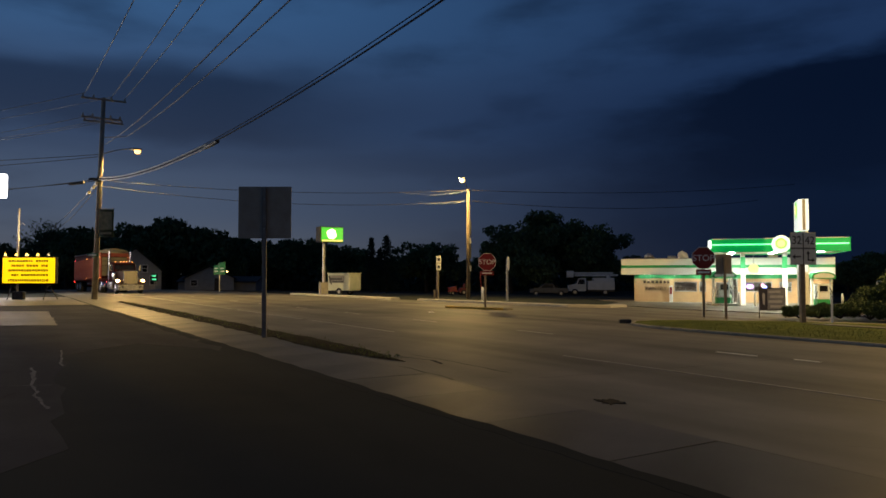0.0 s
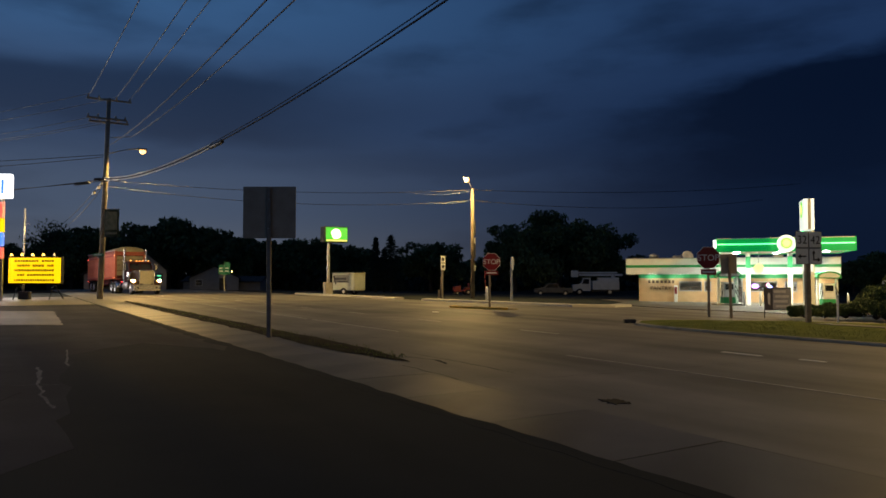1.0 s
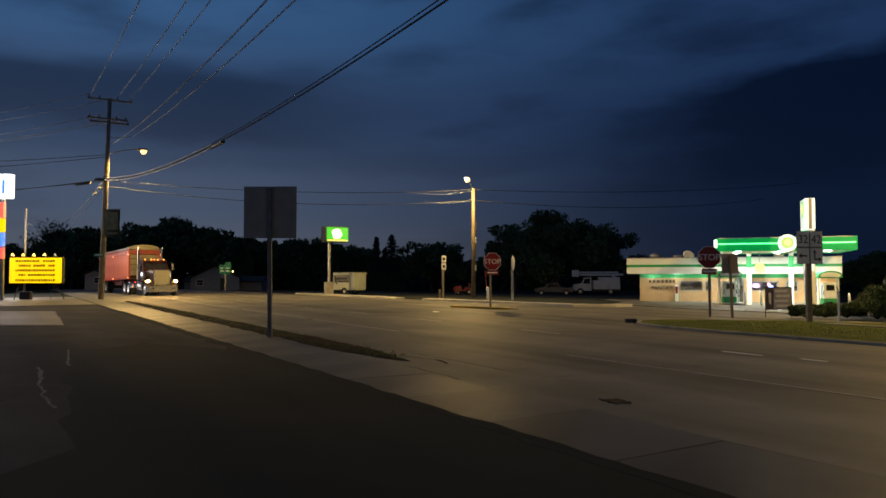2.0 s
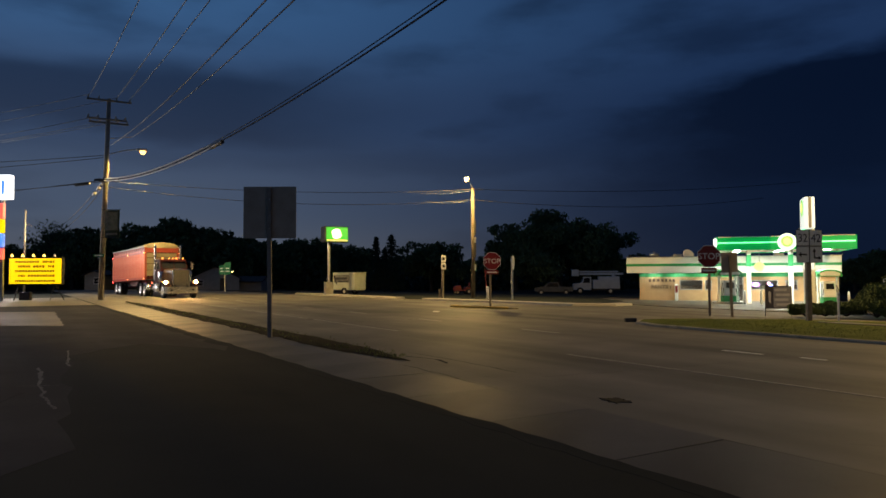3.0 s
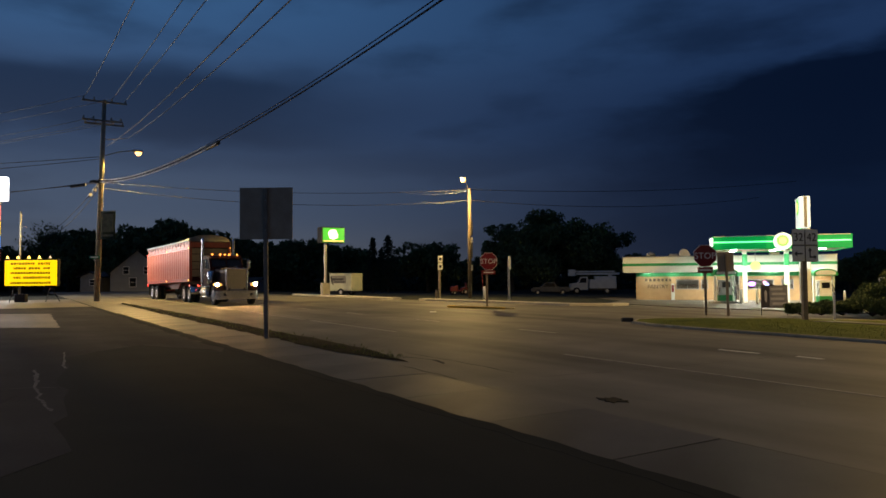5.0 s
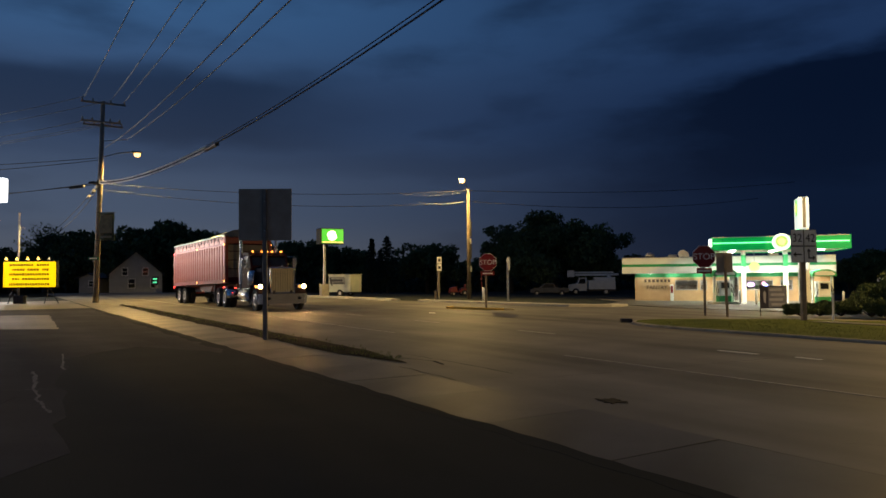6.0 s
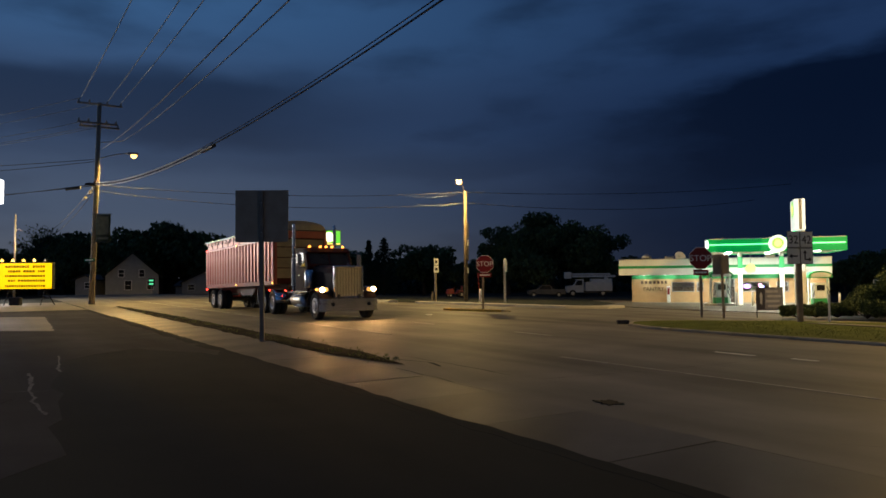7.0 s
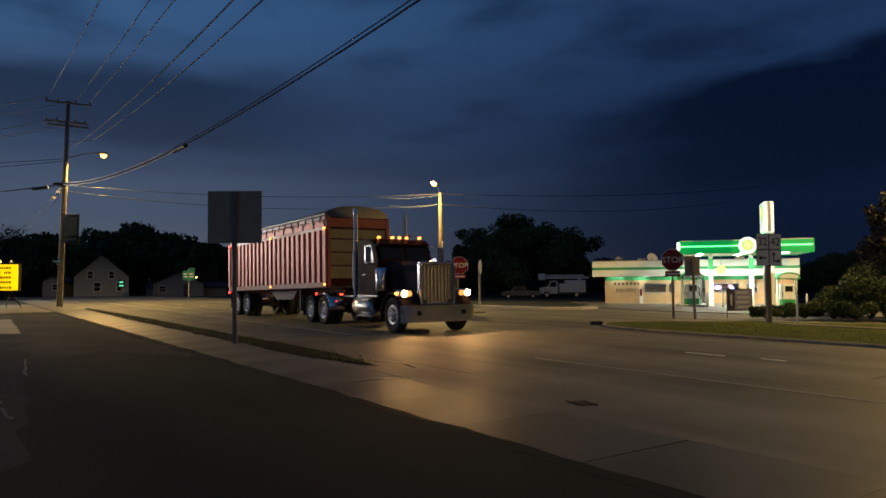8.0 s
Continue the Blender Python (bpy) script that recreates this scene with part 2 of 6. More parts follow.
def rod(bm, a, b, r0, r1=None, seg=10):
    a, b = Vector(a), Vector(b)
    d = b - a
    q = d.to_track_quat("Z", "Y").to_matrix().to_4x4()
    bmesh.ops.create_cone(bm, cap_ends=True, segments=seg, radius1=r0, radius2=r0 if r1 is None else r1, depth=d.length,
                          matrix=Matrix.Translation((a + b) / 2) @ q)
    return bm


def prism(bm, pts, axis, a, b):
    """A polygon, drawn in the plane across the axis, pulled from a to b along it."""
    def put(p, k):
        return {"x": (k, p[0], p[1]), "y": (p[0], k, p[1]), "z": (p[0], p[1], k)}[axis]
    lo = [bm.verts.new(put(p, a)) for p in pts]
    hi = [bm.verts.new(put(p, b)) for p in pts]
    bm.faces.new(lo)
    bm.faces.new(hi[::-1])
    for i in range(len(pts)):
        j = (i + 1) % len(pts)
        bm.faces.new((lo[i], lo[j], hi[j], hi[i]))
    return bm


def lathe(bm, prof, axis="y", seg=28, c=(0, 0, 0)):
    """A closed profile of (radius, along) turned about an axis."""
    rings = []
    for i in range(seg):
        a = 2 * math.pi * i / seg
        ring = []
        for r, k in prof:
            p, q = r * math.cos(a), r * math.sin(a)
            co = {"y": (p, k, q), "x": (k, p, q), "z": (p, q, k)}[axis]
            ring.append(bm.verts.new((co[0] + c[0], co[1] + c[1], co[2] + c[2])))
        rings.append(ring)
    k = len(prof)
    for i in range(seg):
        A, B = rings[i], rings[(i + 1) % seg]
        for j in range(k):
            bm.faces.new((A[j], A[(j + 1) % k], B[(j + 1) % k], B[j]))
    return bm


def tube(name, pts, r, material, parent=None, label="", res=2):
    """A cable along points, as a mesh tube."""
    bm = bmesh.new()
    pts = [Vector(p) for p in pts]
    seg, prev = 5 + res, None
    for i, p in enumerate(pts):
        d = (pts[min(i + 1, len(pts) - 1)] - pts[max(i - 1, 0)]).normalized()
        q = d.to_track_quat("Z", "Y").to_matrix()
        ring = [bm.verts.new(p + q @ Vector((r * math.cos(6.2832 * k / seg), r * math.sin(6.2832 * k / seg), 0))) for k in range(seg)]
        if prev:
            for k in range(seg):
                bm.faces.new((prev[k], prev[(k + 1) % seg], ring[(k + 1) % seg], ring[k]))
        prev = ring
    return part(name, bm, material, parent, label, smooth=True)


def sag(a, b, drop, n=24):
    a, b = Vector(a), Vector(b)
    return [a.lerp(b, i / n) - Vector((0, 0, 4 * drop * (i / n) * (1 - i / n))) for i in range(n + 1)]


def words(name, text, size, material, parent, at, depth=0.01, align="CENTER"):
    """Raised lettering, turned into a mesh."""
    cu = bpy.data.curves.new(name, "FONT")
    cu.body, cu.size, cu.extrude, cu.align_x, cu.align_y = text, size, depth, align, "CENTER"
    tmp = bpy.data.objects.new(name, cu)
    me = bpy.data.meshes.new_from_object(tmp)
    bpy.data.objects.remove(tmp)
    me.name = name
    me.materials.clear()
    me.materials.append(material)
    ob = new(name, me)
    if parent is not None:
        ob.parent = parent
    ob.matrix_basis = at
    return ob


def sheet(name, u0, u1, n0, n1, lift, material, step=4.0, label="", edge=0.0):
    """A paved strip in road metres that lies on the ground."""
    bm = bmesh.new()
    nu, nn = max(1, round((u1 - u0) / step)), max(1, round((n1 - n0) / step))
    g = []
    for i in range(nu + 1):
        row = []
        for j in range(nn + 1):
            x, y = road_xy(u0 + (u1 - u0) * i / nu, n0 + (n1 - n0) * j / nn)
            row.append(bm.verts.new((x, y, gz(x, y) + lift)))
        g.append(row)
    for i in range(nu):
        for j in range(nn):
            bm.faces.new((g[i][j], g[i + 1][j], g[i + 1][j + 1], g[i][j + 1]))
    ob = part(name, bm, material)
    return tagged(ob, label, "", "", "structure")


def slab(name, outline, lift, material, label, thick=0.3, kind="structure", bev=0.02):
    """A raised or flush slab with this outline in the world (x, y), top above the ground by lift."""
    bm = bmesh.new()
    top = [bm.verts.new((x, y, gz(x, y) + lift)) for x, y in outline]
    f = bm.faces.new(top)
    r = bmesh.ops.extrude_face_region(bm, geom=[f])
    for v in r["geom"]:
        if isinstance(v, bmesh.types.BMVert):
            v.co.z -= thick
    bmesh.ops.triangulate(bm, faces=[q for q in bm.faces if len(q.verts) > 4])
    ob = part(name, bm, material)
    return tagged(ob, label, "", "", kind)


def kerb_line(name, pts, w, h, material=None, label="worn concrete kerb along the road", m=None):
    """A kerb along points in the world, with a rounded nose."""
    bm = bmesh.new()
    prof = [(-w / 2, -0.2), (-w / 2, h - 0.03), (-w / 2 + 0.03, h), (w / 2 - 0.03, h), (w / 2, h - 0.03), (w / 2, -0.2)]
    prev = None
    for i, p in enumerate(pts):
        a, b = Vector(pts[max(i - 1, 0)]), Vector(pts[min(i + 1, len(pts) - 1)])
        d = (b - a).normalized()
        nrm = Vector((-d.y, d.x))
        ring = [bm.verts.new((p[0] + nrm.x * k, p[1] + nrm.y * k, gz(*p) + z)) for k, z in prof]
        if prev:
            for k in range(len(prof) - 1):
                bm.faces.new((prev[k], prev[k + 1], ring[k + 1], ring[k]))
        else:
            bm.faces.new(ring)
        prev = ring
    bm.faces.new(prev[::-1])
    return tagged(part(name, bm, material or KERB), label, "", "", "structure")

# ------------------------------------------------------------------ ground and paving
def ground():
    bm = bmesh.new()
    xs = [-2500, -900, -400, -200, -120, -80, -60, -45, -30, -20, -10, 0, 10, 20, 30, 40, 55, 75, 110, 200, 400, 900, 2500]
    ys = [-2500, -900, -300, -100, -50, -20, 0, 10, 20, 30, 40, 50, 60, 70, 80, 84, 90, 96, 102, 120, 160, 260, 500, 1000, 2500]
    g = [[bm.verts.new((x, y, gz(x, y) - 0.10)) for y in ys] for x in xs]
    for i in range(len(xs) - 1):
        for j in range(len(ys) - 1):
            bm.faces.new((g[i][j], g[i + 1][j], g[i + 1][j + 1], g[i][j + 1]))
    tagged(part("ground", bm, DIRT), "dark grassy ground that reaches the far trees", "", "", "structure")


ground()
sheet("road", -110, 45, 4.2, 46, 0.0, CONCRETE, 2.0, "worn pale concrete highway and junction under street lamps")
sheet("parking_lot", -75, 45, -45, 4.2, 0.012, ASPHALT, 4.0, "dark patched asphalt forecourt in the foreground")


def ragged(u0, u1, n0, n1, wob, step=0.7, freq=0.6):
    """An outline in road metres whose edges wander."""
    k = max(2, int((u1 - u0) / step))
    lo = [road_xy(u0 + (u1 - u0) * i / k, n0 + wob * noise.noise((i * freq, n0, 3.1))) for i in range(k + 1)]
    hi = [road_xy(u0 + (u1 - u0) * i / k, n1 + wob * noise.noise((i * freq, n1, 7.7))) for i in range(k + 1)]
    return lo + hi[::-1]


ASPHALT_OLD = worn_paving("old_asphalt", (0.056, 0.056, 0.056), (0.084, 0.083, 0.082), (0.040, 0.040, 0.041), 0.9, 0.95, 0.03)


def wavy(pts, wob, step=0.6):
    """A closed outline in the world whose edges wander."""
    out = []
    for (x0, y0), (x1, y1) in zip(pts, pts[1:] + pts[:1]):
        k = max(1, int(math.hypot(x1 - x0, y1 - y0) / step))
        for i in range(k):
            x, y = x0 + (x1 - x0) * i / k, y0 + (y1 - y0) * i / k
            out.append((x + wob * noise.noise((x * 1.3, y * 1.3, 2.0)), y + wob * noise.noise((x * 1.3, y * 1.3, 8.0))))
    return out


slab("asphalt_patch", wavy([road_xy(-14.7, 3.95), (-5.7, 15.6), (-7.0, 16.2), (-7.4, 13.6), (-5.9, 11.0), (-4.9, 9.1), (-4.0, 7.4), (-3.4, 6.2), (-3.7, 3.5), (-30, 3), (-30, 40), road_xy(-43, 3.95)], 0.35),
     0.0145, ASPHALT_OLD, "older grey asphalt with a broken edge", 0.01)
slab("concrete_apron", wavy([(-34, 31), (-17.3, 31), (-12.0, 22.1), (-34, 22.4)], 0.12), 0.024, WALKWAY, "pale concrete driveway apron across the lot", 0.06)
slab("concrete_apron", ragged(-60, -43.2, -3, 4.1, 0.1), 0.020, WALKWAY, "pale concrete driveway by the utility pole", 0.06)

# walk: poured panels with open joints
walk_base = sheet("pavement", -62, 22, 4.22, 5.72, 0.004, DIRT, 3.0, "pale concrete walk between the lot and the highway")


def panel_mesh(lu, ln):
    bm = bmesh.new()
    box(bm, -lu / 2, lu / 2, -ln / 2, ln / 2, 0, 0.06, 0.005)
    return mesh_of("panel", bm, WALKWAY)


PANEL = panel_mesh(1.792, 1.48)
for k in range(46):
    u = -61 + 1.8 * k
    x, y = road_xy(u, 4.97)
    o = new("panel", PANEL)
    o.parent = walk_base
    o.matrix_basis = pose(x, y, gz(x, y) - 0.051 + 0.002 * math.sin(k * 2.3), 0.1 * math.sin(k * 1.7), 0.08 * math.sin(k * 3.1), ROAD_DEG)


slab("asphalt_edge", ragged(-34, 24, 4.10, 4.30, 0.07, 0.25, 0.55), 0.0135, ASPHALT, "crumbling asphalt edge along the walk", 0.02)


def dirt_strip():
    bm = bmesh.new()
    rows = []
    for i in range(121):
        u = -47 + 35.8 * i / 120
        w = 0.42 * (0.35 + 0.65 * min(1, i / 50)) * min(1, (120 - i) / 9 + 0.05)
        c = 6.18 + 0.10 * noise.noise((u * 0.5, 0, 0))
        row = []
        for j in range(7):
            s = j / 3 - 1
            x, y = road_xy(u, c + w * s * (1 + 0.35 * noise.noise((u * 1.7, s * 3, 2))))
            row.append(bm.verts.new((x, y, 0.010 + (1 - s * s) * (0.045 + 0.05 * noise.noise((u * 2.3, s * 2, 5))) * min(1, (120 - i) / 14))))
        rows.append(row)
    for A, B in zip(rows, rows[1:]):
        for k in range(6):
            bm.faces.new((A[k], A[k + 1], B[k + 1], B[k]))
    tagged(part("verge", bm, DIRT, smooth=True), "narrow strip of bare soil and weeds beside the walk", "", "", "structure")


dirt_strip()


def blades(name, label, spots, h0, h1, material=None):
    """Many small grass blades, joined."""
    vs, fs = [], []
    for x, y, z in spots:
        h, a = random.uniform(h0, h1), random.uniform(0, 6.283)
        w = h * 0.16
        lean = random.uniform(0.1, 0.7) * h
        dx, dy = math.cos(a), math.sin(a)
        b = len(vs)
        vs += [(x - dy * w, y + dx * w, z), (x + dy * w, y - dx * w, z), (x + dx * lean * 0.4, y + dy * lean * 0.4, z + h * 0.7), (x + dx * lean, y + dy * lean, z + h)]
        fs += [(b, b + 1, b + 2), (b, b + 2, b + 3)]
    me = bpy.data.meshes.new(name)
    me.from_pydata(vs, [], fs)
    me.materials.append(material or BLADE)
    return tagged(new(name, me), label, "grass", "", "stuff")


spots = []
for k in range(3200):
    u = -46 + 34.5 * random.random() ** 0.7
    n = 6.18 + random.gauss(0, 0.17)
    if noise.noise((u * 1.1, n * 2, 0)) > -0.1:
        x, y = road_xy(u, n)
        spots.append((x, y, 0.03))
blades("weeds", "short dry weeds on the soil strip", spots, 0.02, 0.07)

# highway markings, cracks and the broken joint
def stripe(name, u0, u1, n, w, label, paint=None):
    o = slab(name, ragged(u0, u1, n - w / 2, n + w / 2, 0.015, 0.8), 0.006, paint or PAINT, label, 0.005)
    return o


for a, b in ((-60, -34), (-33, -24.6), (-24.0, -17.5), (-10.5, -3.5), (-3.0, 9)):
    stripe("lane_line", a, b, 9.3, 0.08, "worn white lane line", LANEPAINT if a > -12 else None)
for k in range(8):
    stripe("centre_dash", -58 + 5.2 * k * 1.15, -58 + 5.2 * k * 1.15 + 1.6, 12.55, 0.11, "worn pale centre dash")
stripe("centre_dash", -9.35, -8.45, 12.43, 0.10, "bright white centre dash", PAINTNEW)
stripe("centre_dash", -7.75, -7.25, 12.53, 0.10, "bright white centre dash", PAINTNEW)


def crack(pts, w, label="tar-filled crack in the concrete", name="crack", lift=0.005, paint=None):
    """A thin wandering crack through points in road metres."""
    bm = bmesh.new()
    prev = None
    fine = []
    for (a, b), (c, d) in zip(pts, pts[1:]):
        for i in range(8):
            fine.append((a + (c - a) * i / 8, b + (d - b) * i / 8))
    fine.append(pts[-1])
    for i, (u, n) in enumerate(fine):
        j = 0.05 * noise.noise((u * 3, n * 3, 1))
        ww = 0.7 * w * (0.5 + abs(noise.noise((u * 5, n * 5, 9))) * 1.6) / 2
        x0, y0 = road_xy(u + j - ww, n + j - ww)
        x1, y1 = road_xy(u + j + ww, n + j + ww)
        e = (bm.verts.new((x0, y0, gz(x0, y0) + lift)), bm.verts.new((x1, y1, gz(x1, y1) + lift)))
        if prev:
            bm.faces.new((prev[0], prev[1], e[1], e[0]))
        prev = e
    return tagged(part(name, bm, paint or TAR), label, "", "", "structure")


crack([(-12.0, 6.5), (-11.2, 6.75), (-10.6, 6.6)], 0.10)
crack([(-12.5, 6.9), (-10.5, 6.95), (-9.0, 6.9)], 0.035)
crack([(-10.8, 5.85), (-9.6, 5.8), (-8.9, 5.75)], 0.035)
crack([(-9.2, 5.8), (-8.4, 6.9), (-8.1, 9.2), (-7.9, 12.4)], 0.018)
crack([(-16.3, 5.75), (-16.0, 9.2), (-16.1, 12.4)], 0.03)
crack([(-5.6, 11.0), (-5.2, 11.3), (-5.25, 11.8), (-4.9, 12.2)], 0.05)
crack([(-3.6, 6.5), (-3.3, 6.75)], 0.05)
crack([(-1.9, 7.4), (-1.7, 7.5)], 0.06)
for k in range(7):
    crack([(-22 - 5.2 * k, 6.7), (-21.9 - 5.2 * k, 10), (-22 - 5.2 * k, 15.8)], 0.025, "sawn joint across the highway")

# worn white traces on the lot


def to_road(x, y):
    return AX * x + AY * y, -AY * x + AX * y


for path, w in (([(-7.9, 14.7), (-7.1, 13.2), (-6.5, 12.1)], 0.06), ([(-6.9, 11.9), (-6.5, 11.3), (-6.1, 10.6), (-5.84, 10.1)], 0.10), ([(-5.84, 10.1), (-5.5, 9.6), (-5.2, 9.1), (-4.8, 8.5), (-4.55, 8.2)], 0.07),
                ([(-6.6, 10.0), (-6.0, 9.9), (-5.5, 10.0)], 0.06), ([(-8.6, 12.0), (-7.6, 12.2), (-6.8, 12.0)], 0.07)):
    crack([to_road(*p) for p in path], w, "worn trace of white paint on asphalt", "paint_trace", 0.019, FADED)
for path in ([(-9.5, 9.5), (-7.6, 9.0), (-5.6, 9.3), (-4.4, 8.9)], [(-12, 14.0), (-9.4, 13.6), (-7.2, 14.0)], [(-6.3, 7.0), (-5.4, 8.2), (-5.6, 9.3)]):
    crack([to_road(*p) for p in path], 0.035, "open crack in the old asphalt", lift=0.0185)

# pothole plate in the road
bm = bmesh.new()
for k in range(22):
    a = 2 * math.pi * k / 22
    r = 0.115 + 0.035 * math.sin(k * 2.7) + 0.03 * math.sin(k * 1.1)
    x, y = road_xy(-6.35 + 1.5 * r * math.cos(a), 6.38 + 1.15 * r * math.sin(a))
    bm.verts.new((x, y, 0.009))
bm.verts.ensure_lookup_table()
f = bm.faces.new(bm.verts)
ex = bmesh.ops.extrude_face_region(bm, geom=[f])
for v in ex["geom"]:
    if isinstance(v, bmesh.types.BMVert):
        v.co.z -= 0.02
pt = part("tar_patch", bm, TAR)
tagged(pt, "small black tar patch on the concrete road", "patch", "", "structure")

# verge with grass on the far side of the highway
VERGEKERB = noisy("verge_kerb", (0.20, 0.18, 0.12), (0.34, 0.31, 0.23), 2.5, 0.9)
corner = [(-16.6, 20.5), (-16.9, 19.2), (-16.7, 18.0), (-16.0, 17.1), (-14.8, 16.65), (-13.2, 16.45)]
front = [(-9, 16.4), (-4, 16.4), (2, 16.4), (12, 16.4), (40, 16.4)]
back = [(40, 27.5), (12, 27.0), (2, 26.8), (-6, 26.5), (-12, 25.6), (-15.4, 23.0)]
slab("verge", [road_xy(*p) for p in corner + front + back], 0.066, TURF, "mown grass verge at the corner of the station", 0.3)
kerb_line("kerb", [road_xy(*p) for p in [(-15.0, 23.2)] + corner + front], 0.16, 0.07, VERGEKERB, label="low worn concrete kerb round the verge")
wb = slab("pavement", [road_xy(*p) for p in ((-13.5, 22.5), (-5, 22.2), (12, 22.1), (40, 22.1), (40, 23.5), (12, 23.5), (-5, 23.4), (-13.0, 23.4))], 0.078, WALKWAY, "narrow concrete walk through the verge", 0.05)
spots = []
for k in range(26000):
    u, n = -16 + 22 * random.random(), 16.7 + 9.6 * random.random()
    if 22.0 < n < 23.6 and u > -13.5 or (n > 24 and u < -13) or (u < -15.2 and (n < 18.5 or n > 21)):
        continue
    x, y = road_xy(u, n)
    spots.append((x, y, gz(x, y) + 0.06))
blades("grass", "mown grass on the corner verge", spots, 0.015, 0.05)
# storm inlet at the corner kerb
x, y = road_xy(-16.75, 17.6)
tagged(part("storm_inlet", box(bmesh.new(), x - 0.22, x + 0.16, y - 0.10, y + 0.12, -0.02, 0.125, 0.02), DARKMETAL), "dark iron storm inlet in the kerb", "drain")

# far side of the junction: kerbs and the dark lot behind them
FARK = [(-13.5, 64.0), (-10.3, 60.2), (-6.8, 55.2), (-3.4, 50.3)]
FARK2 = [(-1.5, 48.4), (1.2, 45.8), (4.0, 42.8), (7.1, 39.6), (9.2, 39.9), (10.4, 41.4)]
lot = [(-60, 150), (-58, 118), (-30, 84), (-13.5, 64.3), (-10.3, 60.5), (-3.4, 50.6), (-1.5, 48.7), (4.0, 43.1), (7.1, 40.0), (9.2, 40.3), (10.2, 42), (12.6, 48.5), (13.2, 62), (30, 66), (48, 70), (60, 150)]


def flat_lot():
    bm = bmesh.new()
    f = bm.faces.new([bm.verts.new((x, y, 0)) for x, y in lot])
    bmesh.ops.triangulate(bm, faces=[f])
    for k in range(4):
        bmesh.ops.subdivide_edges(bm, edges=[e for e in bm.edges if e.calc_length() > 9], cuts=1)
        bmesh.ops.triangulate(bm, faces=[q for q in bm.faces if len(q.verts) > 3])
    for v in bm.verts:
        v.co.z = gz(v.co.x, v.co.y) + 0.03
    tagged(part("rear_lot", bm, ASPHALT), "dark asphalt lot behind the far kerb", "", "", "structure")


FARKERB = noisy("pale_kerb", (0.38, 0.355, 0.29), (0.50, 0.47, 0.39), 2.0, 0.85)
flat_lot()
for pts in (FARK, FARK2):
    kerb_line("kerb", pts, 0.75, 0.15, FARKERB, label="pale concrete kerb along the far lot")
slab("forecourt", [(10.6, 45.5), (12.4, 38.5), (16.5, 33.0), (25.5, 27.0), (48, 30), (48, 62), (14.0, 62), (13.0, 52)], 0.035, WALKWAY, "bright concrete forecourt under the station canopy", 0.1)


def island():
    pts = []
    c = (1.75, 34.65)
    for k in range(24):
        a = 2 * math.pi * k / 24
        lx = 1.75 * math.copysign(abs(math.cos(a)) ** 0.7, math.cos(a))
        ly = 0.62 * math.copysign(abs(math.sin(a)) ** 0.7, math.sin(a))
        q = radians(-34)
        pts.append((c[0] + lx * math.cos(q) - ly * math.sin(q), c[1] + lx * math.sin(q) + ly * math.cos(q)))
    slab("traffic_island", pts, 0.05, DIRT, "small worn island of soil with a yellow painted kerb", 0.2)
    kerb_line("kerb", pts + pts[:1], 0.14, 0.075, noisy("stained_kerb", (0.22, 0.19, 0.12), (0.36, 0.32, 0.22), 3.0, 0.9), label="broken concrete kerb of the island")
    yel = noisy("kerb_yellow", (0.50, 0.30, 0.03), (0.62, 0.42, 0.06), 4.0, 0.8)
    kerb_line("kerb", pts[11:23], 0.18, 0.10, yel, "yellow painted kerb end of the island")


island()

bm = bmesh.new()
prism(bm, [(-0.14, -0.08), (0.12, -0.10), (0.16, 0.07), (-0.10, 0.10)], "z", 0.0, 0.02)
lit = part("paper_scrap", bm, SIGNWHITE, at=pose(-0.52, 30.4, 0.006, 3, 2, 20))
tagged(lit, "crumpled scrap of white paper on the road", "litter")

# ------------------------------------------------------------------ poles, wires, signs
POLE = (-23.65, 48.0)


